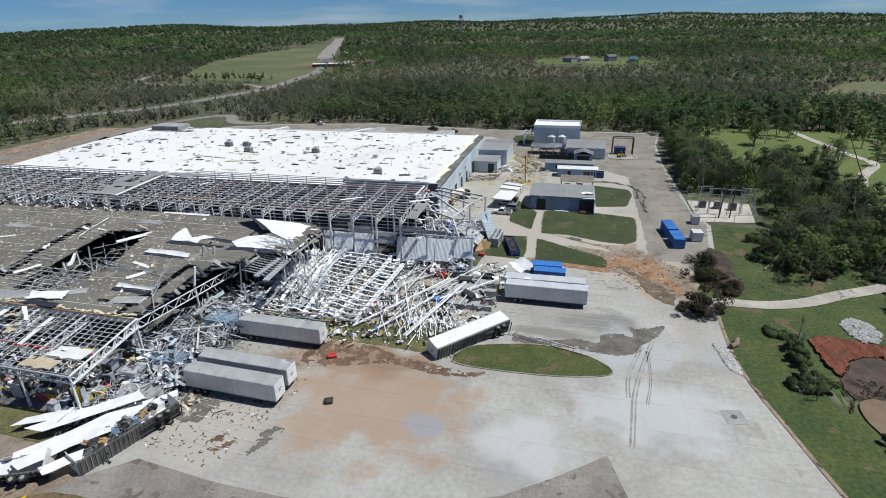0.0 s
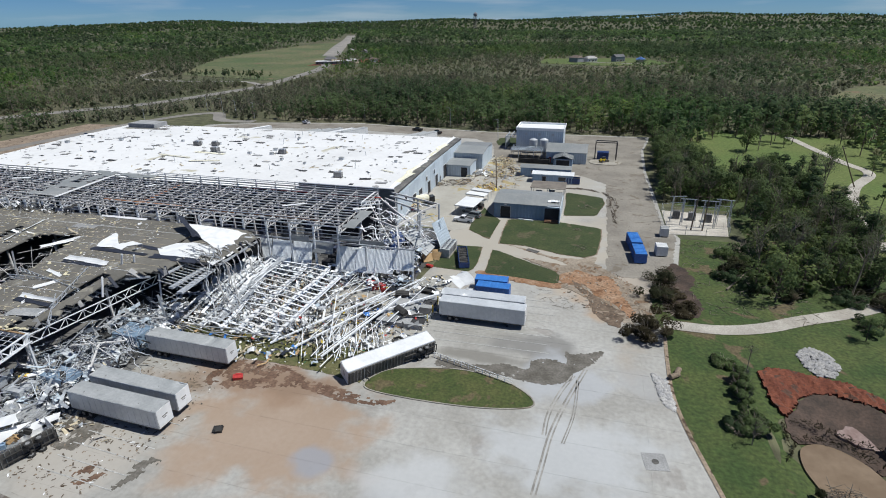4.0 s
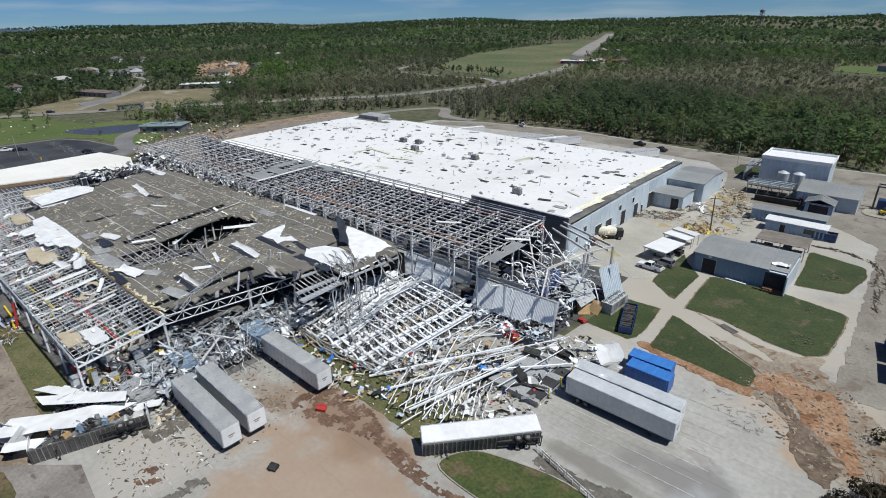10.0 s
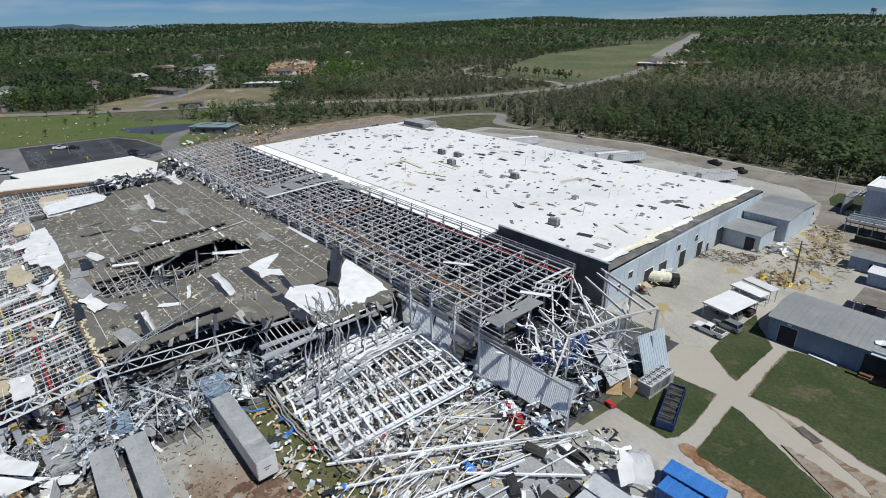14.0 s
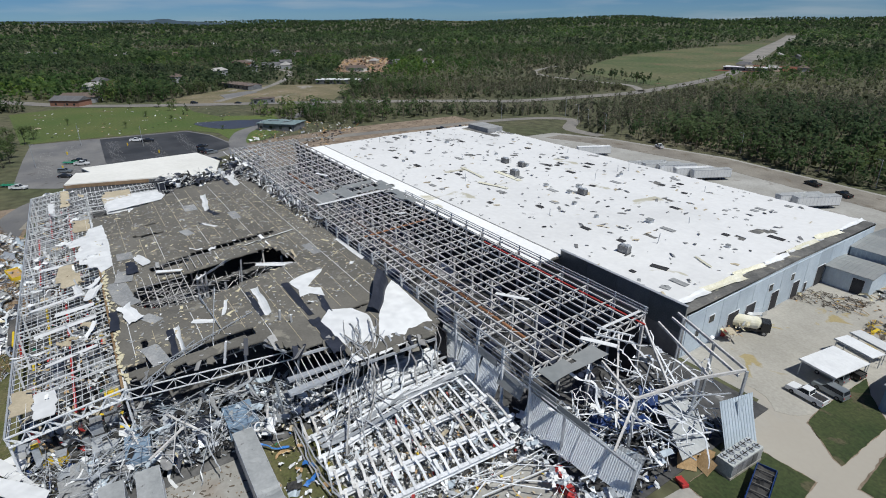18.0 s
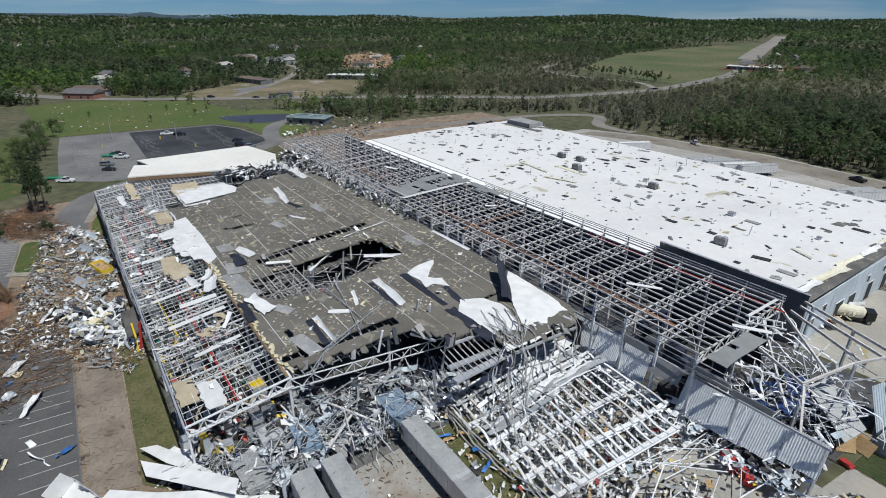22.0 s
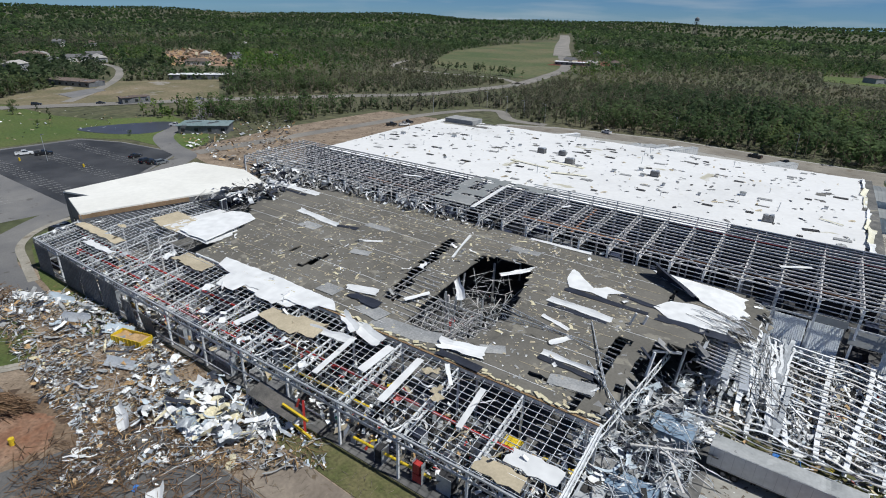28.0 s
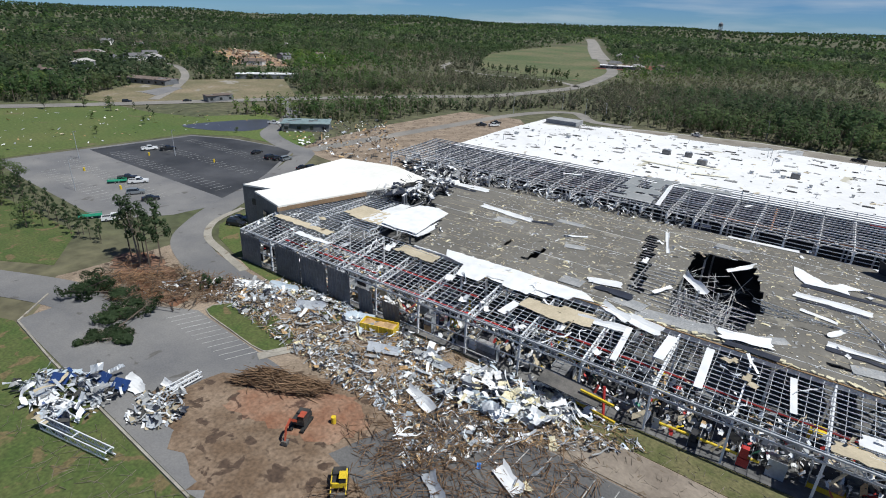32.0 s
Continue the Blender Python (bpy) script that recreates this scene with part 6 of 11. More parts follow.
for args in (("pickup", M_CARW, "silver-white pickup truck parked by the carport", -20.2, 149.4, 175), ("suv", M_CARG, "grey SUV with a broken rear window by the carport", -18.6, 153.6, 172), ("pickup", M_CARK, "dark pickup truck behind the hall", -73.6, 271, 160),
             ("pickup", M_CARK, "black pickup truck on the service road", -62, 266, 150), ("pickup", M_CARW, "white utility truck behind the hall", -140, 278, 150), ("pickup", M_CARW, "white pickup truck in the car park", -295, 86.5, 70),
             ("pickup", M_CARK, "black flatbed truck in the car park", -290, 91, 70), ("pickup", M_CARW, "white pickup truck beside a green trailer", -256.5, 62.6, 60), ("pickup", M_CARK, "black pickup truck in the grey car park", -262, 62, 60),
             ("suv", M_CARG, "grey-blue SUV in the car park", -246.5, 56.6, 62), ("sedan", M_CARK, "black sedan in the car park", -238, 56.5, 62), ("pickup", M_CARW, "white pickup truck with a trailer at the car park edge", -229.5, 42.6, 60),
             ("sedan", M_CARK, "black sedan in the sealed lot", -262, 110, 100), ("suv", M_CARK, "black SUV among parked cars", -252, 108.6, 95), ("sedan", M_CARK, "black sedan parked in a row", -249, 109.6, 95), ("suv", M_CARG, "dark grey SUV parked in a row", -246.4, 111, 95),
             ("sedan", M_CARK, "black sedan near the white roof", -232.5, 107, 80), ("suv", M_CARK, "dark SUV near the entrance", -230, 109, 80), ("sedan", M_CARG, "crushed grey car by the entrance block", -206, 62.6, 40), ("suv", M_CARK, "dark car buried in debris by the entrance", -203.5, 60, 20),
             ("pickup", M_CARW, "white truck beside the brown lot", -226, 226, 60), ("pickup", M_CARK, "dark truck on the brown lot", -228.5, 232, 60), ("pickup", M_CARK, "dark pickup truck on the brown lot", -231, 222, 60), ("pickup", M_CARW, "pale truck on the far verge", -305, 152, 30),
             ("pickup", M_CARK, "dark pickup truck behind the shed", -31, 232, 20), ("suv", M_CARG, "grey car on the country road", -368, 206, 60), ("sedan", M_CARK, "dark car on the country road", -392, 160, 60), ("suv", M_CARK, "dark SUV beside the road", -410, 135, 60)):
    car(*args)

gt = thing("flatbed_trailer", "green equipment trailer in the car park", "trailer", -261.5, 58.6, 0.06, 60)
part("bed", MB().box(-2.6, 2.6, -1, 1, 0.6, 0.75), M_CARGR, gt)
part("guard_rail", MB().beam((-2.6, -1, 1.1), (2.6, -1, 1.1), 0.08).beam((-2.6, 1, 1.1), (2.6, 1, 1.1), 0.08).beam((2.5, -1, 0.75), (2.5, -1, 1.1), 0.08).beam((2.5, 1, 0.75), (2.5, 1, 1.1), 0.08).beam((-2.5, -1, 0.75), (-2.5, -1, 1.1), 0.08).beam((-2.5, 1, 0.75), (-2.5, 1, 1.1), 0.08), M_CARGR, gt)
for wx in (-0.5, 0.5):
    for s in (-1, 1):
        wheel(gt, wx, s * 0.85, 0.34, 0.2)
copy_thing(gt, pose(-235.5, 39.5, 0.06, 0, 0, 60))

# ---- chiller, containers, skips ----
ch = thing("air_chiller", "grey rooftop-style chiller with two rows of fans on the lawn", "chiller", -18.6, 127.4, 0.1, -3)
part("cabinet", MB().box(-1.15, 1.15, -3.3, 3.3, 0.35, 2.3), surf("chiller_grey", (0.40, 0.42, 0.41), (0.48, 0.5, 0.49), 0.6), ch)
part("skid", MB().box(-1.2, 1.2, -3.4, 3.4, 0, 0.35), M_PATH, ch)
for i in range(5):
    for s in (-0.55, 0.55):
        fc = part("fan_ring", MB().tube((s, -2.6 + 1.3 * i, 2.302), (s, -2.6 + 1.3 * i, 2.5), 0.48, 0.46, 14), M_STEEL, ch)
        part("fan", MB().box(s - 0.4, s + 0.4, -2.6 + 1.3 * i - 0.08, -2.6 + 1.3 * i + 0.08, 2.502, 2.52).box(s - 0.08, s + 0.08, -2.6 + 1.3 * i - 0.4, -2.6 + 1.3 * i + 0.4, 2.522, 2.54), M_BLACK, fc)
for i in range(6):
    part("coil_panel", MB().box(1.152, 1.18, -3.2 + 1.07 * i, -2.2 + 1.07 * i, 0.5, 2.1), M_MACHG, ch)


def roll_off(name, label, category, x, y, rz, mat, L=6.6, W=2.4, H=1.7, lid=False, fill=None, group="waste containers"):
    t = thing(name, label, category, x, y, 0.06, rz, group)
    for s in (-1, 1):
        part("side", MB().box(-L / 2, L / 2, s * W / 2 - 0.05, s * W / 2 + 0.05, 0.2, H), mat, t)
        for k in steps(-L / 2 + 0.3, L / 2 - 0.3, 0.8):
            part("rib", MB().box(k - 0.05, k + 0.05, s * (W / 2 + 0.052), s * (W / 2 + 0.13), 0.2, H), mat, t)
        part("runner", MB().box(-L / 2, L / 2, s * 0.5 - 0.08, s * 0.5 + 0.08, 0.0, 0.2), M_BLACK, t)
    part("end_wall", MB().box(L / 2 - 0.08, L / 2, -W / 2 + 0.052, W / 2 - 0.052, 0.2, H), mat, t)
    part("end_door", MB().box(-L / 2, -L / 2 + 0.08, -W / 2 + 0.052, W / 2 - 0.052, 0.2, H), mat, t)
    part("bottom", MB().box(-L / 2 + 0.082, L / 2 - 0.082, -W / 2 + 0.052, W / 2 - 0.052, 0.2, 0.28), M_BLACK, t)
    if lid:
        cover = part("lid", MB().box(-L / 2, L / 2, -W / 2 - 0.04, W / 2 + 0.04, H + 0.002, H + 0.05), lid, t)
        for k in steps(-L / 2, L / 2 - 0.4, 0.8):
            part("lid_rib", MB().box(k, k + 0.36, -W / 2 - 0.04, W / 2 + 0.04, H + 0.052, H + 0.10), lid, cover)
    if fill:
        part("load", sheet_grid(steps(-L / 2 + 0.09, L / 2 - 0.09, 0.5), steps(-W / 2 + 0.06, W / 2 - 0.06, 0.4), lambda a, b: True, lambda a, b: H * 0.75 + 0.5 * noise.noise(Vector((a, b, L))), 0.3), fill, t)
    return t


M_LIDB = surf("bright_blue_lid", (0.04, 0.17, 0.50), (0.06, 0.22, 0.58), 0.4, rand=0.05)
roll_off("waste_skip", "long dark blue open skip on the lawn", "skip", -14.2, 124.1, -73, M_NAVYP, 9.6, 2.2, 1.5, fill=M_BLACK)
for k in range(6):
    solo("steel_bar", MB().box(-0.98, 0.98, -0.09, 0.09, 0, 0.12), M_CHASS, "dark steel bar lying across the open skip", "bar", -14.2 + 0.2924 * (-3.5 + 1.4 * k), 124.1 - 0.9563 * (-3.5 + 1.4 * k), 1.56, 17, "skip bars")
roll_off("storage_container", "blue container with ribbed bright lid beside trailers", "container", -4.0, 108.4, 0, M_BLUE, 6.8, 2.5, 2.5, M_LIDB)
roll_off("storage_container", "blue container with ribbed lid behind its twin", "container", -4.9, 111.4, 2, M_BLUE, 6.8, 2.5, 2.5, M_LIDB)
roll_off("waste_skip", "blue covered skip beside the service road", "skip", 25.6, 134.9, 96, M_BLUE, 6.2, 2.5, 2.4, M_LIDB)
roll_off("waste_skip", "blue covered skip behind another", "skip", 24.8, 142.2, 98, M_BLUE, 6.8, 2.5, 2.4, M_LIDB)
roll_off("waste_skip", "navy skip near the site offices", "skip", 6.9, 194.2, 0, M_NAVYP, 5.2, 2.4, 2.0, fill=M_BLACK)
roll_off("yellow_skip", "yellow open skip half full among the debris", "skip", -142.2, 45.4, 16, M_YEL, 6.4, 2.4, 1.6, fill=M_WOOD)
roll_off("pump_box", "white and grey equipment box by the service road", "box", 30.8, 138.6, 95, M_TRAIL, 2.8, 2.4, 2.4, M_TRW)
roll_off("pump_box", "grey cabinet near the substation", "box", 32.6, 151.4, 90, M_TRAIL, 2.4, 1.8, 2.2, M_TRROOF)

# ---- sheds and offices on the north-east side ----
def shed(name, label, x0, x1, y0, y1, h, wall, roof, ridge=0.8, along="x", category="shed", white=False):
    t = thing(name, label, category, (x0 + x1) / 2, (y0 + y1) / 2, 0.03, 0)
    w, d = (x1 - x0) / 2, (y1 - y0) / 2
    part("wall_south", corrugated(2 * w, h, 0.9, 0.06), wall, t).matrix_basis = Matrix.Translation((-w, -d, 0))
    part("wall_north", MB().box(-w, w, d - 0.15, d, 0, h), wall, t)
    for s in (-1, 1):
        mb = MB().box(s * w - 0.15 * (s > 0), s * w + 0.15 * (s < 0), -d + 0.05, d - 0.152, 0, h)
        if along == "x":
            k = len(mb.v)
            xx = s * (w - 0.01)
            mb.v += [(xx, -d, h), (xx, d, h), (xx, 0, h + ridge)]
            mb.f.append((k, k + 1, k + 2))
        part("wall_east" if s > 0 else "wall_west", mb, wall, t)
    for s in (-1, 1):
        if along == "x":
            lo, hi, run = (d + 0.35) * s, ridge + h, w + 0.3
            mb = MB()
            for z in (0, 0.08):
                mb.v += [(-run, lo, h - 0.02 + z), (run, lo, h - 0.02 + z), (run, 0, hi + z), (-run, 0, hi + z)]
            seam = MB().beam((0, lo, h + 0.09), (0, 0.04 * s, hi + 0.10), 0.06, 0.06).mesh("roof_seam", roof)
            spots = [(q, 0, 0) for q in steps(-run + 0.1, run - 0.1, 0.9)]
        else:
            lo, hi, run = (w + 0.35) * s, ridge + h, d + 0.3
            mb = MB()
            for z in (0, 0.08):
                mb.v += [(lo, -run, h - 0.02 + z), (lo, run, h - 0.02 + z), (0, run, hi + z), (0, -run, hi + z)]
            seam = MB().beam((lo, 0, h + 0.09), (0.04 * s, 0, hi + 0.10), 0.06, 0.06).mesh("roof_seam", roof)
            spots = [(0, q, 0) for q in steps(-run + 0.1, run - 0.1, 0.9)]
        mb.f = [(4, 5, 6, 7), (3, 2, 1, 0), (0, 1, 5, 4), (1, 2, 6, 5), (2, 3, 7, 6), (3, 0, 4, 7)]
        sl = part("roof_slope", mb, roof, t)
        for q in spots:
            piece("roof_seam", seam, sl, Matrix.Translation(q))
    return t


def on_face(t, nm, x0, x1, z0, z1, y, mat, label=""):
    d = part(nm, MB().box(x0, x1, y - 0.1, y - 0.07, z0, z1), mat, t, label)
    part("frame", MB().box(x0 - 0.1, x0, y - 0.12, y - 0.065, z0, z1 + 0.1).box(x1, x1 + 0.1, y - 0.12, y - 0.065, z0, z1 + 0.1).box(x0, x1, y - 0.12, y - 0.065, z1, z1 + 0.1), M_STEEL, d)
    return d


s1 = shed("metal_shed", "blue-grey metal shed with low gable roof and torn porch", -12.8, 5.4, 155.6, 168.4, 4.3, M_WALLBG, M_ROOFM, 0.9)
on_face(s1, "door", -7.2, -4.4, 0, 3.4, -6.4, M_DARK)
on_face(s1, "lamp_box", -6.1, -5.5, 3.7, 4.0, -6.4, M_WSTEEL)
# near-black sheet on the wall stands for shade within the open porch
part("porch_void", MB().box(5.2, 9.05, -6.55, -6.4, 0.0, 3.6), M_DARK, s1)
part("porch_deck", MB().box(5.4, 9.0, -8.6, -6.56, 0.0, 0.5), surf("stained_porch_wood", (0.14, 0.07, 0.04), (0.2, 0.11, 0.06), 0.85), s1)
part("porch_fin", MB().box(9.3, 9.55, -8.6, 4.0, 0.0, 4.4), M_WALLB, s1)
for i in range(5):
    part("porch_slat", MB().box(6.0, 9.2, -8.0 + 1.3 * i, -7.4 + 1.3 * i, 4.45, 4.55), M_STEEL if i % 2 else M_WALLB, s1)
part("torn_flap", crumple(3.4, 2.2, 0.7, 5), M_SHEETW, s1, "white torn roof flap").matrix_basis = Matrix.Translation((7.4, -3.5, 4.7))
for x, y in ((-3.5, 3.2), (4.8, 1.8)):
    part("roof_patch", MB().obox(Matrix.Translation((x, y, 4.75)) @ pose(0, 0, 0, -8 if y > 0 else 8, 0, 0), 2.8, 1.1, 0.08), M_TRAIL, s1)
solo("fallen_gutter", MB().box(-2.1, 2.1, -0.25, 0.25, 0, 0.2), M_SHEETW, "white length of gutter on the lawn", "gutter", -3.5, 154.6, 0.1, -6)
s2 = shed("site_office", "long pale blue site office with metal roof", -11.5, 6.0, 199.5, 204.5, 3.2, M_WALLBG, M_ROOFM, 0.3)
on_face(s2, "window", -5, -3.6, 1.2, 2.3, -2.5, M_GLASS)
on_face(s2, "door", 1.0, 2.0, 0, 2.1, -2.5, M_DARK)
s3 = shed("site_office", "low office with white roof edge beside another", -6.5, 7.2, 193.0, 197.2, 2.9, M_WALLBG, M_TRW, 0.25)
on_face(s3, "door", -3.4, -2.2, 0, 2.2, -2.1, M_DARK)
on_face(s3, "window", 2, 4.4, 0.9, 2.2, -2.1, M_GLASS)
s4 = shed("gabled_house", "blue-grey gabled building with a porch", -4.6, 10.5, 221.0, 237.0, 4.3, M_WALLB, M_ROOFM, 1.6)
p4 = shed("porch_building", "gabled porch in front of the blue-grey building", -1.2, 5.6, 214.5, 220.6, 3.2, M_WALLBG, M_ROOFM, 1.2, "y")
on_face(p4, "door", -2.4, 2.4, 0, 2.8, -3.05, M_DARK)
on_face(s4, "door", -6.6, -5.6, 0, 2.2, -8.0, M_REDST, "red door")
on_face(s4, "window", -5.0, -4.0, 1.1, 2.2, -8.0, M_GLASS)
s5 = shed("lean_shed", "grey metal shed attached to the hall", -37.3, -28.6, 194.0, 203.5, 4.2, M_WALLB, M_ROOFM, 0.4)
on_face(s5, "door", 1.0, 3.2, 0, 3.4, -4.75, M_DARK)
s6 = shed("service_block", "pale metal service block beside the hall", -37.3, -26.5, 205.0, 224.0, 6.0, M_WALLB, M_ROOFM, 0.7)
on_face(s6, "door", 0.8, 3.0, 0, 4.0, -9.5, M_DARK)
bt = thing("treatment_building", "tall pale blue metal building with white parapet roof", "building", -9.5, 247, 0.03)
part("wall_south", corrugated(19.5, 9.0, 0.9, 0.06), M_WALLB, bt).matrix_basis = Matrix.Translation((-9.75, -6.6, 0))
part("wall_side", MB().box(-9.75, -9.6, -6.5, 6.4, 0, 9), M_WALLB, bt)
part("wall_side", MB().box(9.6, 9.75, -6.5, 6.4, 0, 9), M_WALLB, bt)
part("wall_north", MB().box(-9.75, 9.75, 6.45, 6.6, 0, 9), M_WALLB, bt)
part("roof", MB().box(-9.6, 9.6, -6.4, 6.4, 8.5, 8.8), M_TPO, bt)
for a in (MB().box(-10, 10, -6.85, -6.65, 8.4, 9.5), MB().box(-10, 10, 6.65, 6.85, 8.4, 9.5), MB().box(-10, -9.8, -6.65, 6.65, 8.4, 9.5), MB().box(9.8, 10, -6.65, 6.65, 8.4, 9.5)):
    part("parapet", a, M_TPO, bt)
for x in (-5.5, 0, 5.5):
    part("vent_hood", MB().tube((x, -6.75, 7.0), (x, -7.2, 7.0), 0.5, 0.6, 12), M_STEEL, bt)
part("pipe_rack", MB().box(-14.5, -10.1, -6, -5.7, 5, 5.3).box(-14.5, -10.1, 0, 0.3, 5, 5.3).box(-14.5, -14.2, -6, 5, 0, 5.4).box(-12.4, -12.1, -6, 5, 5.3, 5.6).box(-11.2, -10.9, -6, 5, 5.3, 5.7), M_STEEL, bt)
tk = thing("storage_tank", "pale steel cylindrical tank with domed top", "tank", -11.5, 236.5, 0.03)
part("shell", MB().tube((0, 0, 0.4), (0, 0, 5.4), 1.7, 1.7, 20), M_TRAIL, tk)
part("dome", MB().tube((0, 0, 5.401), (0, 0, 6.0), 1.7, 0.5, 20), M_TRAIL, tk)
for a in range(4):
    part("foot", MB().box(1.2 * math.cos(a * 1.57) - 0.12, 1.2 * math.cos(a * 1.57) + 0.12, 1.2 * math.sin(a * 1.57) - 0.12, 1.2 * math.sin(a * 1.57) + 0.12, 0, 0.4), M_CHASS, tk)
copy_thing(tk, pose(-7.2, 237.4, 0.03))
rk = thing("pipe_rack", "tangled steel platform with pipes and railings", "rack", -13, 228.5, 0.03)
for x in steps(-6, 6, 3):
    for y in (-3, 3):
        part("post", MB().box(x - 0.1, x + 0.1, y - 0.1, y + 0.1, 0, 4.2), M_STEEL, rk)
part("deck", MB().box(-6.2, 6.2, -3.1, 3.1, 2.6, 2.75), M_CHASS, rk)
for y in (-3, -1, 1, 3):
    part("pipe", MB().tube((-6.4, y, 3.4), (6.4, y + 0.4, 3.4), 0.18), M_WALLB, rk)
part("railing", MB().beam((-6.2, -3.1, 4.2), (6.2, -3.1, 4.2), 0.08).beam((-6.2, 3.1, 4.2), (6.2, 3.1, 4.2), 0.08), M_STEEL, rk)
roll_off("waste_skip", "long dark skip under the pipe rack", "skip", -9, 219.4, 0, M_BLACK, 12, 2.4, 1.8, fill=M_BLACK)
cn = thing("open_canopy", "brown-roofed open canopy on posts", "canopy", 0.4, 178.6, 0.03)
part("roof", sheet_grid(steps(-5.4, 5.4, 0.9), steps(-4, 4, 0.9), lambda x, y: True, lambda x, y: 3.6 + 0.12 * noise.noise(Vector((x, y, 2))), 0.12), surf("rusty_roof", (0.16, 0.14, 0.12), (0.24, 0.21, 0.18), 0.8), cn)
for x in (-5, 0, 5):
    for y in (-3.6, 3.6):
        part("post", MB().box(x - 0.1, x + 0.1, y - 0.1, y + 0.1, 0, 3.4), M_STEEL, cn)
for x, y in ((-3, 0), (1, 1), (3.4, -1)):
    part("stored_crate", MB().box(x - 0.9, x + 0.9, y - 0.8, y + 0.8, 0, 1.5), M_MACHG, cn)
for x, y, w, d, r in ((-20.6, 158.4, 5.8, 8.8, -9), (-20.2, 166.6, 6.4, 3.2, -14), (-19.6, 170.6, 6.4, 2.6, -16)):
    cp = thing("carport", "white flat-roofed carport on slim posts", "carport", x, y, 0.03, r, "carports")
    part("roof", MB().box(-w / 2, w / 2, -d / 2, d / 2, 2.8, 2.95), M_TRW, cp)
    part("fascia", MB().box(-w / 2 - 0.05, w / 2 + 0.05, -d / 2 - 0.08, -d / 2 - 0.005, 2.7, 3.0), M_STEEL, cp)
    for px in (-w / 2 + 0.3, w / 2 - 0.3):
        for py in (-d / 2 + 0.3, d / 2 - 0.3):
            part("post", MB().box(px - 0.06, px + 0.06, py - 0.06, py + 0.06, 0, 2.8), M_STEEL, cp)
for x, y, r in ((-20.5, 158, 175), (-19.8, 161.5, 172)):
    car("suv" if x < -20 else "pickup", M_CARG if x < -20 else M_CARK, "dark vehicle under the carport", x, y, r)
tt = thing("tank_truck", "cream tank truck battered against the hall wall", "truck", -37.2, 160.0, 0.03, 34)
part("covered_load", MB().tube((-3.7, 0, 1.95), (-3.2, 0, 1.95), 0.8, 1.2, 16).tube((-3.199, 0, 1.95), (3.1, 0, 1.95), 1.2, 1.2, 16).tube((3.101, 0, 1.95), (3.6, 0, 1.95), 1.2, 0.8, 16), M_CREAM, tt, "dented cream tank")
part("cab", MB().box(3.7, 5.2, -1.1, 1.1, 0.9, 2.6), M_CARK, tt)
part("chassis", MB().box(-3.6, 5.0, -0.9, 0.9, 0.6, 1.09), M_BLACK, tt)
for wx in (-2.4, -1.2, 4.3):
    for s in (-1, 1):
        wheel(tt, wx, s * 1.0, 0.48, 0.35)
solo("red_drum", MB().tube((0, -0.6, 0.7), (0, 0.6, 0.7), 0.7, 0.7, 14), M_REDST, "red and white drum beside the hall", "drum", -37.6, 155.6, 0.03, 30)
gt2 = thing("gate_tower", "dark steel loading gantry beside the road", "gantry", 17.6, 231, 0.03)
for x in (-4, 4):
    for y in (-1.6, 1.6):
        part("post", MB().box(x - 0.2, x + 0.2, y - 0.2, y + 0.2, 0, 7), M_CHASS, gt2)
part("top_frame", MB().beam((-4, -1.6, 7), (4, -1.6, 7), 0.35).beam((-4, 1.6, 7), (4, 1.6, 7), 0.35).beam((-4, -1.6, 7), (-4, 1.6, 7), 0.35).beam((4, -1.6, 7), (4, 1.6, 7), 0.35), M_CHASS, gt2)
part("hopper", MB().box(-3.2, 1.2, -1.4, 1.4, 0.3, 3.0), M_NAVYP, gt2)
solo("planter_ring", MB().prism(smooth_outline([(-5, -4), (4, -4.5), (5.5, 2), (-4.5, 3)], 4), 0, 0.25), M_PATH, "kerbed earth island under the gantry", "kerb", 17.6, 226.5, 0.02)
ld = thing("wheel_loader", "small yellow and black loader on the kerbed island", "loader", 17.0, 225.5, 0.27, 40)
part("body", MB().box(-1.5, 0.6, -0.6, 0.6, 0.5, 1.3), M_YEL, ld)
part("cab", MB().box(-0.6, 0.5, -0.5, 0.5, 1.302, 2.2), M_GLASS, ld)
part("bucket", MB().box(1.5, 2.1, -0.9, 0.9, 0.1, 0.7), M_CHASS, ld)
part("arm", MB().beam((0.4, -0.45, 1.0), (1.6, -0.45, 0.5), 0.14).beam((0.4, 0.45, 1.0), (1.6, 0.45, 0.5), 0.14), M_YEL, ld)
for wx in (-1, 0.5):
    for s in (-1, 1):
        wheel(ld, wx, s * 0.72, 0.5, 0.32)

# ---- substation ----
flat("substation_pad", [(33.8, 172), (51, 171.5), (48.5, 154.4), (34, 152.6)], 0.10, M_GRAVEL, "gravel pad of the small substation", "pad")
for i, (x, y) in enumerate(((37, 166), (41, 165.6), (45, 165))):
    tr = thing("transformer", "grey finned transformer on the gravel pad", "transformer", x, y, 0.1, 0, "transformers")
    part("tank", MB().box(-0.9, 0.9, -0.7, 0.7, 0.15, 2.2), M_MACHG, tr)
    part("plinth", MB().box(-1.1, 1.1, -0.9, 0.9, 0, 0.15), M_PATH, tr)
    for k in range(4):
        part("cooling_fin", MB().box(-0.8 + 0.5 * k, -0.72 + 0.5 * k, -1.0, -0.705, 0.5, 2.0), M_MACHG, tr)
    for k in (-0.5, 0, 0.5):
        part("bushing", MB().tube((k, 0, 2.202), (k, 0, 2.9), 0.1, 0.05, 8), M_TAN, tr)
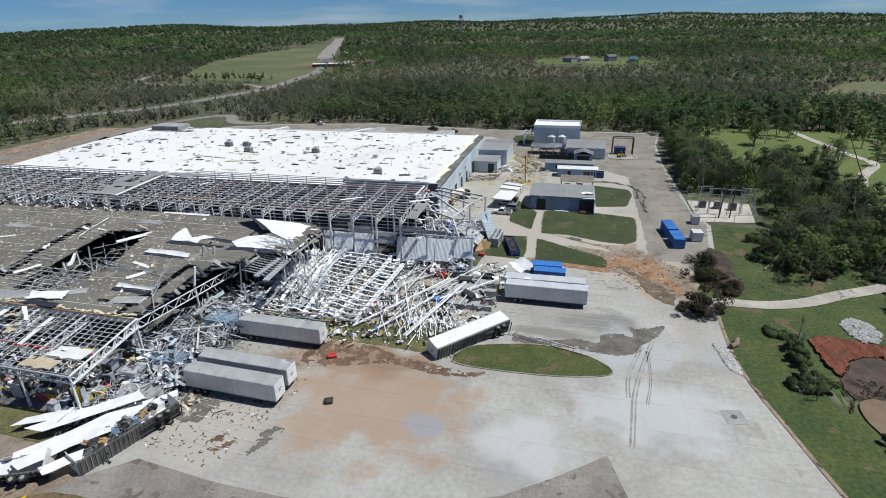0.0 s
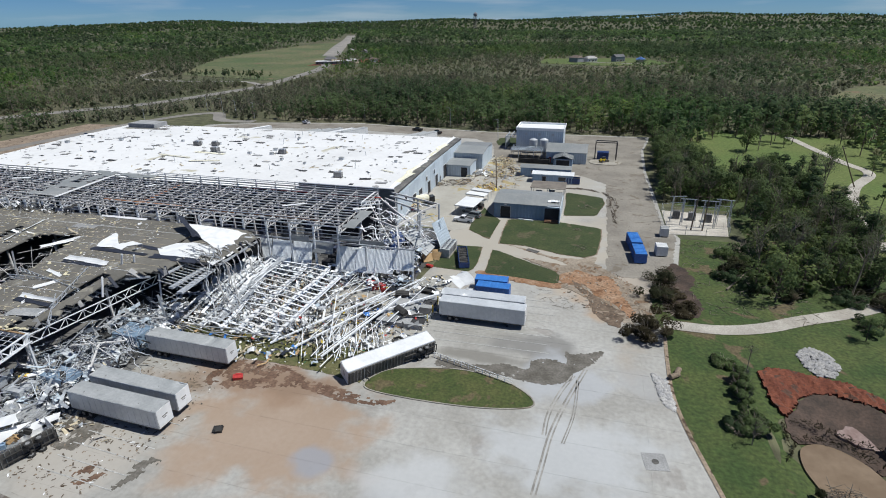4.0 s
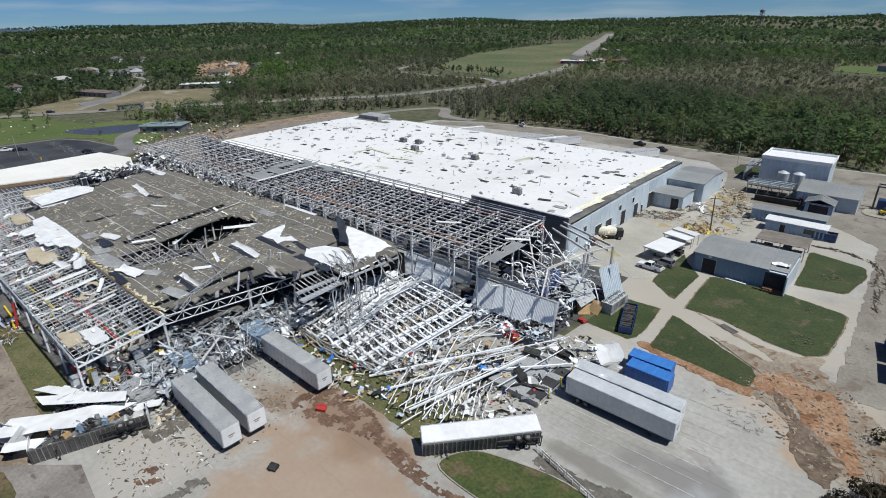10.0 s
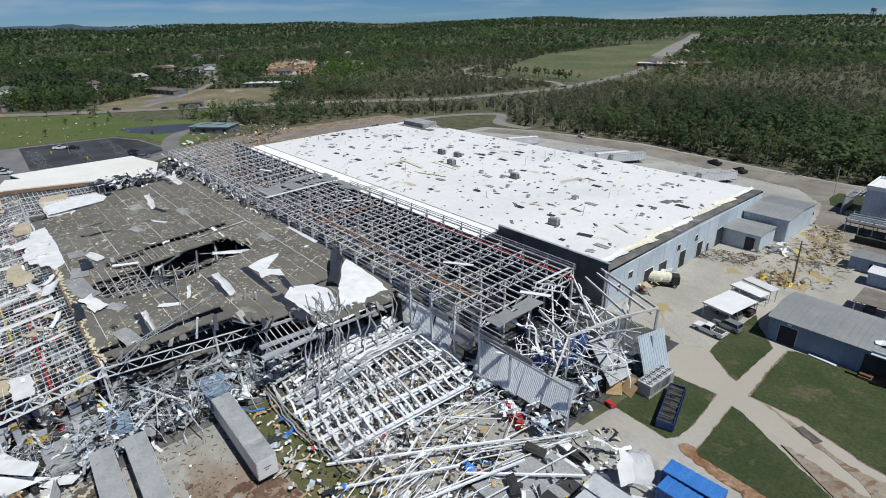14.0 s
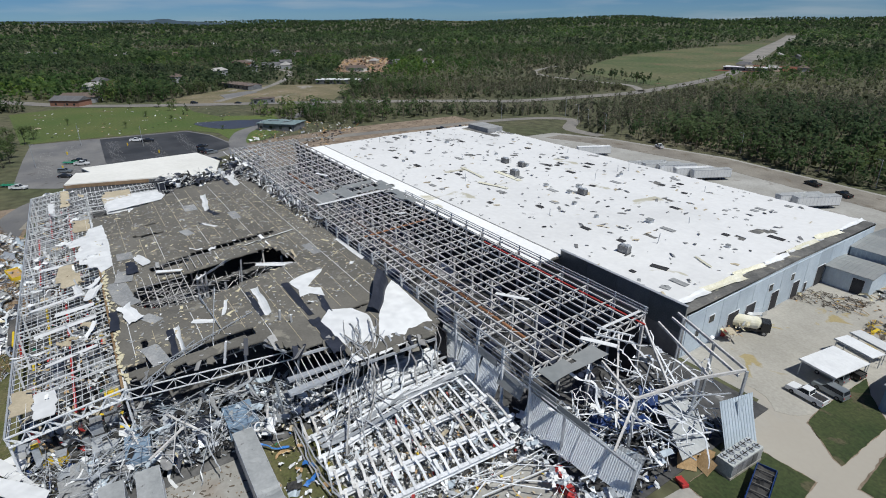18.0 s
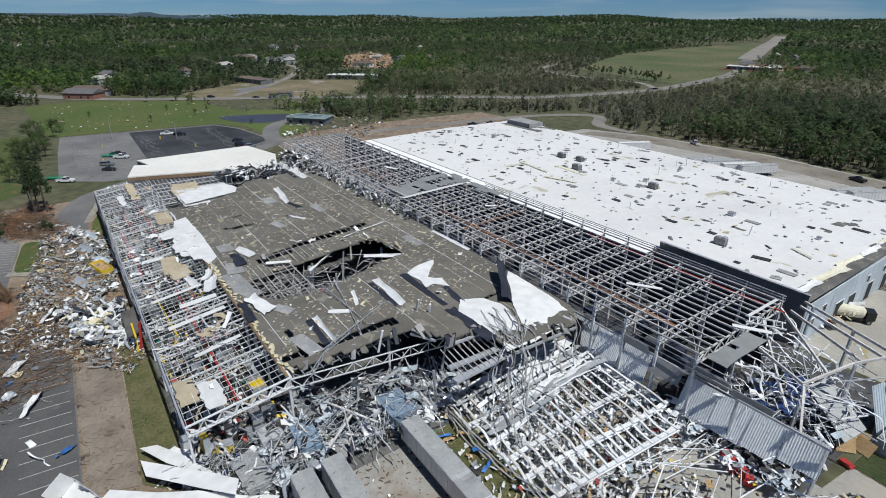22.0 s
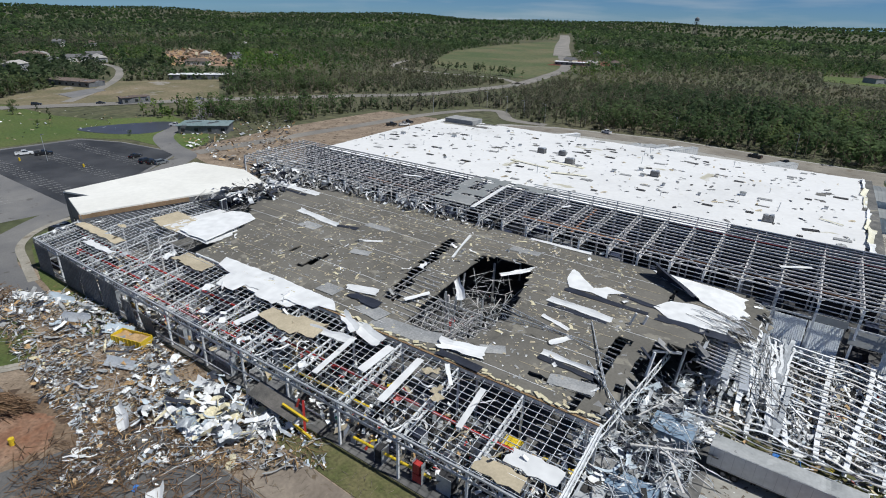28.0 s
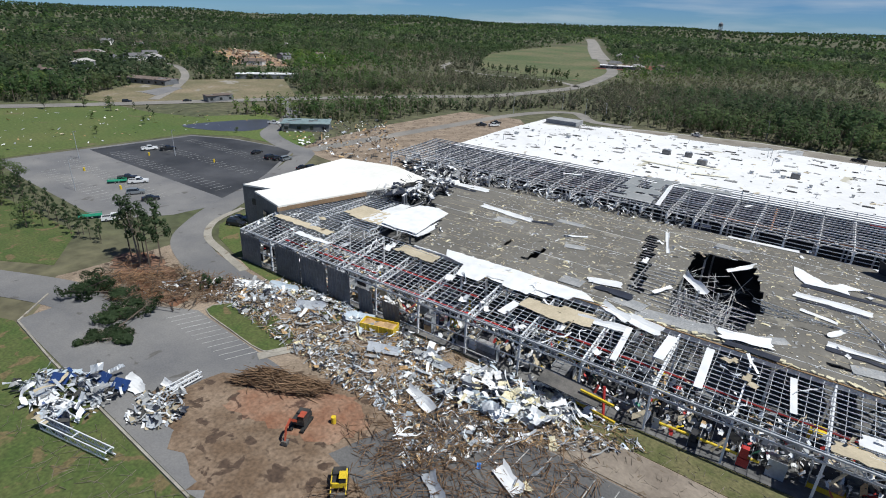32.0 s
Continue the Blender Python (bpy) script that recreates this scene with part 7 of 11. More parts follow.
for x, y, r in ((39, 160.5, 0), (44, 160, 0), (36.5, 162.5, 12), (48, 162, -8)):
    sg = thing("switch_gantry", "leaning steel lattice gantry of the substation", "gantry", x, y, 0.1, r, "gantries")
    for sx in (-1.6, 1.6):
        part("leg", MB().beam((sx, 0, 0), (sx * 0.8, 0.3, 7.4), 0.16).beam((sx + 0.4, 0, 0), (sx * 0.8 + 0.2, 0.3, 7.4), 0.1).beam((sx, 0, 2), (sx + 0.35, 0.1, 3.4), 0.07).beam((sx, 0, 5), (sx + 0.3, 0.2, 6.2), 0.07), M_STEEL, sg)
    part("cross_arm", MB().beam((-2.2, 0.3, 7.3), (2.2, 0.3, 7.3), 0.18).beam((-2.0, 0.3, 5.6), (2.0, 0.25, 5.6), 0.12), M_STEEL, sg)
    for k in (-1.5, -0.5, 0.5, 1.5):
        part("insulator", MB().tube((k, 0.3, 7.3), (k, 0.3, 6.5), 0.09, 0.09, 8), M_CHASS, sg)
fc = thing("wire_fence", "sagging wire fence round the substation", "fence", 0, 0, 0.1)
fp = [(33.8, 152.8), (38, 153.2), (43, 153.8), (48.6, 154.4), (49.4, 160), (50.4, 166), (51, 171.6), (45, 171.8), (39, 172), (33.8, 172.2), (33.6, 165), (33.7, 158)]
for a, b in zip(fp, fp[1:] + fp[:1]):
    part("post", MB().box(a[0] - 0.05, a[0] + 0.05, a[1] - 0.05, a[1] + 0.05, -0.1, 2.2), M_STEEL, fc)
    part("rail", MB().beam((*a, 2.1), (*b, 2.1), 0.05).beam((*a, 1.1), (*b, 1.1), 0.02).beam((*a, 0.2), (*b, 0.2), 0.02), M_STEEL, fc)


def utility_pole(x, y, h, lean_x, lean_y, label="dark wooden utility pole leaning over the trees"):
    t = thing("utility_pole", label, "pole", x, y, hill(x, y))
    part("shaft", MB().tube((0, 0, -0.3), (lean_x, lean_y, h), 0.2, 0.13), M_POLE, t)
    part("cross_arm", MB().obox(Matrix.Translation((lean_x * 0.93, lean_y * 0.93, h * 0.93)) @ pose(0, 0, 0, 0, 0, 30), 2.2, 0.12, 0.14), M_POLE, t)


utility_pole(68.4, 144.4, 11, 4.5, 1.5)
utility_pole(96, 210, 13, -6, 2)
utility_pole(39.8, 157.2, 10, 0.6, 0.2, "upright dark wooden pole by the substation")
utility_pole(42.6, 157.4, 10, 0.4, 0.1, "upright dark wooden pole by the substation")
utility_pole(-16.8, 181.4, 10, -0.4, 0.3, "wooden pole standing in the debris yard")


def street_lamp(x, y, h, rz, lean_deg=0):
    t = thing("street_lamp", "slim grey street lamp on a service road", "street lamp", x, y, hill(x, y) + 0.02, rz, "street lamps")
    part("pole", MB().tube((0, 0, 0), (h * math.sin(radians(lean_deg)), 0, h), 0.12, 0.08), M_STEEL, t)
    part("arm", MB().beam((h * math.sin(radians(lean_deg)), 0, h), (1.8, 0, h + 0.2), 0.08), M_STEEL, t)
    part("lamp_head", MB().box(1.5, 2.2, -0.15, 0.15, h + 0.1, h + 0.25), M_MACHG, t)


for x, y, r in ((-30, 257, 200), (-111, 292, 190), (-205, 295, 240), (-190, 287, 200), (-176, 284, 190), (-224, 305, 240), (-60, 285, 190), (-238, 268, 100), (-280, 88, 0), (-300, 64, 0), (-262, 47, 40)):
    street_lamp(x, y, 9.5, r, 2 if x > -200 else 0)
for x, y in ((-287, 82), (-262, 92), (-282, 58), (-254, 56)):
    solo("lamp_base", MB().tube((0, 0, 0), (0, 0, 1.1), 0.3, 0.3, 10), M_YEL, "yellow concrete lamp base in the car park", "bollard", x, y, 0.07, 0, "lamp bases")
solo("manhole_slab", MB().box(-1.5, 1.5, -1.5, 1.5, 0, 0.02), surf("grey_slab", (0.27, 0.27, 0.27), (0.34, 0.34, 0.34), 0.85), "square grey concrete patch with a drain in the yard", "slab", 24.6, 69.4, 0.05, 10)
solo("drain_cover", MB().tube((0, 0, 0), (0, 0, 0.03), 0.45, 0.45, 16), M_CHASS, "round iron drain cover", "drain", 24.6, 69.4, 0.072)
solo("grate", MB().box(-1.6, 1.6, -0.7, 0.7, 0, 0.06), M_CHASS, "dark steel grating beside the path", "grate", 1.0, 133.4, 0.1, -25)
solo("outlet_box", MB().box(-0.9, 0.9, -0.9, 0.9, -0.8, 1.3), M_PATH, "grey concrete outlet box in the pond", "outlet", 55.2, 79.4, -0.3, 15)
for k, (x, y) in enumerate(((28.8, 88.6), (29.4, 89.8))):
    solo("concrete_pipe", MB().tube((-0.9, 0, 0.45), (0.9, 0, 0.45), 0.45, 0.42, 12), M_DIRT, "broken clay-stained pipe on the grass", "pipe", x, y, 0.03, 40 + 30 * k)
# rail along the dock approach
gr = thing("guard_rail", "low white guard rail along the dock ramp", "rail", 0, 0, 0)
for a, b in zip(steps(0, 1, 0.09), steps(0, 1, 0.09)[1:]):
    pa, pb = (-9.6 + 14 * a, 84.6 - 4.2 * a), (-9.6 + 14 * b, 84.6 - 4.2 * b)
    part("post", MB().box(pa[0] - 0.05, pa[0] + 0.05, pa[1] - 0.05, pa[1] + 0.05, 0, 1.0), M_WSTEEL, gr)
    part("rail", MB().beam((*pa, 1.0), (*pb, 1.0), 0.07).beam((*pa, 0.55), (*pb, 0.55), 0.05), M_WSTEEL, gr)

# ---- excavators among the debris ----
def excavator(name, x, y, rz, paint, label, arm=True):
    t = thing(name, label, "excavator", x, y, 0.12, rz)
    for s in (-1, 1):
        tr = part("track", MB().box(-1.7, 1.7, s * 1.1 - 0.28, s * 1.1 + 0.28, 0.12, 0.62).tube((-1.7, s * 1.1 - 0.28, 0.37), (-1.7, s * 1.1 + 0.28, 0.37), 0.37, 0.37, 12).tube((1.7, s * 1.1 - 0.28, 0.37), (1.7, s * 1.1 + 0.28, 0.37), 0.37, 0.37, 12), M_TYRE, t)
    part("turntable", MB().tube((0, 0, 0.62), (0, 0, 0.95), 0.8, 0.8, 14), M_BLACK, t)
    part("body_panel", MB().box(-1.7, 0.9, -1.0, 1.0, 1.8005, 1.86), M_BLACK, t)
    part("body", MB().prism([(-1.9, -1.2), (1.0, -1.2), (1.2, -0.9), (1.2, 1.2), (-1.9, 1.2), (-2.1, 0)], 0.952, 1.8), M_BLACK if arm else paint, t)
    part("engine_cover", MB().box(-1.9, -0.4, -1.0, 1.0, 1.802, 2.2), M_BLACK, t)
    part("cab", MB().box(-0.3, 1.15, 0.15, 1.15, 1.802, 2.8), M_GLASS, t)
    part("cab_roof", MB().box(-0.35, 1.2, 0.1, 1.2, 2.802, 2.88), paint, t)
    if arm:
        part("boom", MB().beam((1.0, -0.3, 1.6), (3.0, -0.3, 3.6), 0.35, 0.45).beam((3.0, -0.3, 3.6), (4.4, -0.3, 3.0), 0.3, 0.4), paint, t)
        part("stick", MB().beam((4.4, -0.3, 3.1), (5.2, -0.3, 0.9), 0.25, 0.32), paint, t)
        part("bucket", MB().prism([(4.7, -0.8), (5.6, -0.8), (5.6, 0.2), (4.7, 0.2)], 0.2, 0.95), M_CHASS, t)
    else:
        part("blade", MB().box(2.0, 2.5, -1.1, 1.1, 0.1, 0.9), M_CHASS, t)
        part("lift_arm", MB().beam((-1.2, -1.15, 1.7), (2.2, -1.15, 0.6), 0.2).beam((-1.2, 1.15, 1.7), (2.2, 1.15, 0.6), 0.2), paint, t)
    return t


exc = excavator("excavator", -134.6, 21.4, -68, surf("orange_red_paint", (0.34, 0.06, 0.03), (0.4, 0.09, 0.05), 0.5), "small orange-red excavator on churned mud")
skd = excavator("skid_loader", -123.2, 17.2, -50, M_YEL, "yellow and black tracked loader on the mud", False)
exc.scale = skd.scale = (0.75, 0.75, 0.75)
solo("yellow_drum", MB().tube((0, 0, 0), (0, 0, 1.0), 0.35, 0.35, 12), M_YEL, "yellow drum on the mud", "drum", -131.5, 24.3, 0.12)

# dark tyre tracks and mud on the yard
M_TRACK = surf("worn_tyre_film", (0.19, 0.18, 0.165), (0.34, 0.33, 0.31), 0.85, scale=0.5, fine=3.0, grain=0.2)
M_MUDDY = surf("dark_mud_film", (0.105, 0.095, 0.078), (0.19, 0.175, 0.155), 0.8, scale=0.4, fine=3.0, grain=0.3)
for k, (pts, w) in enumerate((([(15.3, 87.3), (13.4, 80.6), (11.9, 74.7), (11.1, 70.2), (10.6, 65), (10.1, 60)], 0.8), ([(13.5, 85.2), (11.7, 80.2), (10.5, 75), (10.3, 70.6)], 0.7), ([(14.2, 84), (14.0, 76), (12.9, 69.6)], 0.5))):
    line = curve_line(pts, 10)
    mb = strip([(x + 0.3 * w, y) for x, y in line], 0.28 * w, 0.061)
    more = strip([(x - 0.35 * w, y + 0.02) for x, y in line], 0.36 * w, 0.061)
    k0 = len(mb.v)
    mb.v += more.v
    mb.f += [tuple(i + k0 for i in f) for f in more.f]
    solo("tyre_track", mb, M_TRACK, "dark muddy tyre track across the concrete", "tyre track", kind="structure")
MUDS = (M_MUDDY, surf("reddish_wet_mud", (0.11, 0.062, 0.04), (0.20, 0.125, 0.085), 0.7, scale=0.4, fine=2.5, grain=0.35), M_DIRT, M_MUDDY)
for k, (poly, lab) in enumerate((([(-9, 85.2), (-6.2, 84.4), (-1.1, 84.3), (2.0, 85.6), (6.0, 85.0), (6.5, 87.5), (9.6, 88.9), (12.2, 88.2), (11.6, 91.6), (13.1, 91.2), (15.9, 92.4), (18.1, 93.3), (16.3, 89.2), (13.4, 85.7), (12.9, 83.6), (9.9, 81.9), (6.8, 81.7), (2.7, 82.4), (-0.8, 82.3), (-5.1, 82.0), (-9, 82.6)], "grey-brown mud spill beside the ramp"), ([(-44, 70), (-41, 75.5), (-34, 76), (-27, 73.6), (-22, 72.9), (-15, 71.6), (-12, 72.4), (-14, 70.6), (-21, 70.2), (-28, 71.4), (-34, 69.6), (-40, 68)], "dark reddish mud tongue on the yard"),
                                 ([(-50, 66), (-47, 68.4), (-42, 67.4), (-44, 65.6)], "damp earth patch beside a trailer"), ([(-57, 54), (-54.6, 58.4), (-50.4, 56.4), (-49.6, 52.4), (-53.6, 51.2)], "brown grass and mud patch by the dock"), ([(-41.4, 48), (-40, 52.6), (-37.6, 53.2), (-38.6, 50), (-40, 47.4)], "dried mud crust on the concrete"), ([(-47, 47.6), (-45.6, 50.4), (-43, 49.4), (-44.8, 47)], "dried mud crust on the concrete"))):
    xs, ys = [p[0] for p in poly], [p[1] for p in poly]
    soft = smooth_outline(poly, 3)
    blot = lambda x, y: bool(inside(soft, x, y)) and noise.noise(Vector((x * 0.55, y * 0.55, k + 3.0))) + 0.5 * noise.noise(Vector((x * 1.9, y * 1.9, 1.0))) > (-0.12 if k == 1 else -0.55 if k == 0 else -0.15)
    solo("mud_spill", sheet_grid(steps(min(xs), max(xs), 0.3), steps(min(ys), max(ys), 0.3), blot, lambda x, y: 0.058 + 0.002 * k, 0.03, 0.12, k + 1), MUDS[k % 4], lab, "mud", kind="structure")


# ---- fallen white roof frame between the docks and the truss hall ----
def fallen_z(x, y):
    return 1.3 + 2.4 * (y - 84) / 26 + 1.0 * noise.noise(Vector((x * 0.09, y * 0.09, 3.0))) - 0.04 * max(0, x + 40)


LATE = []
fallen = thing("fallen_roof_frame", "collapsed roof of white steel rafters and bowed purlins", "wreckage", -45, 97, 0)
M_WTORN = surf("white_flaking_steel", (0.83, 0.85, 0.88), (0.72, 0.74, 0.77), 0.55, scale=0.8, fine=4.0, grain=0.15)


def at_fallen(mb):
    mb.v = [(x + 45, y - 97, z) for x, y, z in mb.v]
    return mb


raf = [(-60.6, -60.4), (-54.0, -54.4), (-49.4, -52.2), (-46.0, -44.9), (-42.6, -39.4), (-38.6, -35.6)]


def raf_x(i, y):
    a, b = raf[i]
    return a + (b - a) * (y - 82) / 25 + 0.35 * noise.noise(Vector((a, y * 0.12, 1)))


for i in range(len(raf)):
    ys = steps(81.6, 106.6 - (3.0 if i == 5 else 0), 4.3)
    for a, b in zip(ys, ys[1:]):
        xa, xb = raf_x(i, a), raf_x(i, b)
        part("rafter", at_fallen(MB().beam((xa, a - 0.1, fallen_z(xa, a) + 0.3), (xb, b + 0.1, fallen_z(xb, b) + 0.3), 0.62, 0.12).beam((xa, a - 0.1, fallen_z(xa, a)), (xb, b + 0.1, fallen_z(xb, b)), 0.1, 0.5).beam((xa, a - 0.1, fallen_z(xa, a) - 0.3), (xb, b + 0.1, fallen_z(xb, b) - 0.3), 0.5, 0.1)), M_WTORN, fallen)
for k in range(len(raf) - 1):
    for y in steps(82.4, 106.2 - (2.5 if k > 3 else 0), 1.55):
        if noise.noise(Vector((k * 1.7, y * 0.3, 11))) < -0.40:
            continue
        xa, xb = raf_x(k, y), raf_x(k + 1, y)
        mbp, n = MB(), 6
        arch = 0.35 + 0.35 * noise.noise(Vector((xa, y, 2)))
        skew = 0.5 * noise.noise(Vector((xa * 0.3, y * 0.2, 8)))
        pts = []
        for j in range(n + 1):
            t = j / n
            x = xa - 0.3 + (xb - xa + 0.6) * t
            pts.append((x, y - 0.7 * t + skew * math.sin(t * 3.0), fallen_z(x, y) + 0.42 + arch * math.sin(t * math.pi) * (1 if k % 2 else -0.6)))
        for p, q in zip(pts, pts[1:]):
            mbp.beam(p, q, 0.34, 0.1)
        part("purlin", at_fallen(mbp), (M_WTORN, M_WTORN, M_TRUSS, M_WTORN, M_WTORN)[int(abs(y * 3.1 + xa * 1.7)) % 5], fallen)
# crushed eave of the fallen roof
for k in range(4):
    mbe, pts = MB(), [(-62.5 + 1.6 * j, 82.2 - 0.9 * math.sin(j * 0.17) - 0.35 * k + 0.7 * noise.noise(Vector((j * 0.45, k * 3.0, 4))), 1.7 - 0.32 * k + 0.7 * noise.noise(Vector((j * 0.4, k * 5.0, 9)))) for j in range(19 - 3 * k)]
    for p, q in zip(pts, pts[1:]):
        mbe.beam(p, q, 0.2, 0.07)
    part("eave_strip", at_fallen(mbe), M_DKSTEEL if k % 2 else M_STEEL, fallen, "grey crushed eave strip")
# long loose members across the wreck
rnd = random.Random(77)


def zone_points(poly, n, seed, clump=-9.0):
    r = random.Random(seed)
    xs, ys = [p[0] for p in poly], [p[1] for p in poly]
    out = []
    while len(out) < n:
        x, y = r.uniform(min(xs), max(xs)), r.uniform(min(ys), max(ys))
        if inside(poly, x, y) and noise.noise(Vector((x * 0.16, y * 0.16, 21.0))) > clump + r.uniform(-0.25, 0.25):
            out.append((x, y))
    return out


Z_CORE = [(-62, 84), (-38, 83.6), (-34, 86), (-35, 103), (-37, 108), (-62, 109)]
Z_EAST = [(-37, 82), (-22, 82), (-17, 92), (-18, 98.5), (-26, 99.5), (-33, 101), (-37, 97)]
Z_BAY = [(-69, 56.5), (-58.5, 56.5), (-58.5, 70), (-58, 82), (-63, 88), (-69.5, 84)]
Z_DOCK = [(-71, 45), (-62, 48), (-57.5, 54), (-57.5, 57), (-69, 57)]
Z_TRUSS_END = [(-37, 108.5), (-22, 109), (-22.6, 130), (-36, 134)]
Z_SOUTH = [(-178, 37), (-168, 48), (-100, 48.2), (-96, 45), (-112, 33.5), (-118, 23), (-126, 30), (-137, 30), (-165, 34)]
Z_NWH = [(-176, 80), (-161, 82), (-160, 92), (-163, 101), (-173, 115), (-190, 116), (-187, 104), (-170, 99), (-175, 84)]
Z_NW = [(-176, 80), (-160, 82), (-157, 104), (-150, 110), (-150, 114), (-176, 112)]
Z_EDGE = [(-174, 103), (-150, 104), (-108, 104.8), (-106, 107.6), (-150, 108.6), (-174, 110)]
Z_TRD = [(-21, 93), (-13, 95), (-12.6, 110), (-18, 116), (-22, 108)]
Z_NE = [(-38, 178), (-28, 182), (-18, 178), (-10, 184), (-10, 214), (-20, 224), (-28, 206), (-28, 194), (-38, 188)]
Z_YARD = [(-57, 46), (-44, 44), (-40, 56), (-40, 70), (-30, 76), (-57, 82)]
Z_ENT = [(-186, 27), (-176, 33), (-160, 36), (-158, 46), (-176, 43), (-187, 35)]
Z_ROOFTOP = [(-148, 63.5), (-71, 63.5), (-70, 83), (-78, 109), (-150, 109)]
Z_LEAN = [(-184, 50), (-70, 50), (-70, 61.5), (-184, 61.5)]
Z_MEADOW = [(-420, 40), (-320, 50), (-320, 110), (-300, 122), (-330, 160), (-420, 120)]
Z_BEYOND = [(-300, 150), (-260, 130), (-215, 125), (-215, 140), (-262, 190), (-300, 200)]


def streamer(pts, w, mat, label, name, seed, cat="metal strip", group="fallen strips", twist=1.2):
    """A long flat strip hung along a curve, waving as it goes."""
    line = curve_line([tuple(Vector(p) - Vector(pts[0])) for p in pts], 7)
    mb, n = MB(), len(line)
    for k, p in enumerate(line):
        o = 0.35 * noise.noise(Vector((k * 0.35, seed, 0)))
        tw = twist * noise.noise(Vector((k * 0.25, seed, 9)))
        s = (Vector((math.sin(tw) * 0.3, math.cos(tw), math.sin(tw))) if twist > 1 else Vector((math.cos(tw), 0.2, math.sin(tw)))) * w / 2
        c = Vector(p) + Vector((o, o * 0.6, 0.2 * o))
        mb.v += [tuple(c - s), tuple(c + s), tuple(c + s + Vector((0.03, 0, 0.03))), tuple(c - s + Vector((0.03, 0, 0.03)))]
    mb.f = [(k * 4 + a, k * 4 + b, k * 4 + 4 + b, k * 4 + 4 + a) for k in range(n - 1) for a, b in ((0, 1), (1, 2), (2, 3), (3, 0))]
    solo(name, mb, mat, label, cat, *pts[0], 0, group)


def member(name, label, mat, p, q, w, h=None, category="beam", group="loose members"):
    """One loose straight member lying between two points, its origin at its lower end."""
    p, q = Vector(p), Vector(q)
    return solo(name, MB().beam((0, 0, 0), q - p, w, h), mat, label, category, *p, 0, group)


for i, (x, y) in enumerate(zone_points([(-37, 84), (-25, 83), (-18, 93), (-20, 104), (-33, 104), (-37, 100)], 40, 5)):
    a = rnd.gauss(92, 12) if i % 3 else rnd.gauss(62, 12)
    L = rnd.uniform(7, 17)
    z = rnd.uniform(0.3, 1.9)
    dx, dy = math.cos(radians(a)) * L / 2, math.sin(radians(a)) * L / 2
    member("steel_member", "long white steel purlin thrown across the wreckage", M_WTORN, (x - dx, y - dy, z), (x + dx, y + dy, max(0.2, z + rnd.uniform(-1.0, 1.0))), rnd.choice((0.08, 0.12, 0.16)), 0.1)
for i, (x, y) in enumerate(zone_points(Z_TRUSS_END, 30, 6)):
    a, L, z = rnd.uniform(0, 180), rnd.uniform(3, 8), rnd.uniform(3.0, 10.5)
    dx, dy = math.cos(radians(a)) * L / 2, math.sin(radians(a)) * L / 2
    member("bent_girder", "pale steel member hanging in the broken hall end", M_WTORN if i % 3 else M_STEEL, (x - dx, y - dy, z), (x + dx, y + dy, max(0.3, z + rnd.uniform(-3, 1.5))), rnd.choice((0.12, 0.16, 0.24)), 0.14)
for i, (x, y) in enumerate(zone_points(Z_BAY, 44, 7)):
    a, L, z = rnd.uniform(0, 180), rnd.uniform(3, 8), rnd.uniform(0.6, 5.0)
    dx, dy = math.cos(radians(a)) * L / 2, math.sin(radians(a)) * L / 2
    member("bent_joist", "twisted steel joist in the broken bay", M_STEEL if i % 2 else M_TRUSS, (x - dx, y - dy, z), (x + dx, y + dy, max(0.3, z + rnd.uniform(-2.5, 1.5))), rnd.choice((0.12, 0.2, 0.3)), 0.14)
for k in range(13):
    x, y = -28.2 + 0.85 * k, 78.0 + 0.45 * k + 0.3 * math.sin(k * 2.1)
    streamer([(x, y, 0.5), (x - 1.2, y + 2.6, 1.4), (x - 2.6, y + 5.2, 1.7), (x - 4.0, y + 8.4, 1.2)], 0.26, M_WTORN, "curved white purlin of the fallen roof end", "fallen_purlin", 500 + k, "purlin", "fallen purlins")
for p, q in (((-27.6, 78.6, 1.0), (-20.6, 98.8, 2.6)), ((-38.6, 80.6, 0.6), (-24.4, 100.2, 2.4)), ((-34.4, 79.4, 0.6), (-26.0, 92.6, 1.8)), ((-24.6, 92.4, 1.7), (-14.4, 103.0, 1.8))):
    member("long_rafter", "long white rafter thrown out of the fallen roof", M_WTORN, p, q, 0.28, 0.26, "beam", "long rafters")
dockp = thing("dock_platform", "grey concrete loading platform with leveller pits", "dock", -18.6, 97.6, 0.03)
part("slab", MB().box(-4.6, 4.4, -5.6, 6.2, 0, 1.0), M_PATCHG, dockp)
for y in (-3.8, -0.2, 3.4):
    # leveller pit drawn as a near-black box, its shaded depth only painted
    part("leveller_pit", MB().box(2.0, 4.45, y - 1.1, y + 1.1, 0.7, 1.012), M_DARK, dockp)
    part("bumper_post", MB().box(4.42, 4.6, y + 1.25, y + 1.45, 0, 1.7), M_YEL, dockp)
for x, y, r in ((-21.4, 101.8, 20), (-19.4, 95.4, -30), (-17.3, 106.0, 10), (-23.6, 93.2, 60)):
    solo("dark_cabinet", MB().obox(Matrix.Translation((0, 0, 0.6)) @ pose(0, 0, 0, 18, 6, 0), 2.8, 1.2, 0.8).obox(Matrix.Translation((0, 0, 1.06)) @ pose(0, 0, 0, 18, 6, 0), 2.5, 0.9, 0.06), M_BLACK, "black cabinet thrown on its side", "cabinet", x, y, 1.0 if y < 104 and x > -23.2 else 0.2, r, "thrown cabinets")
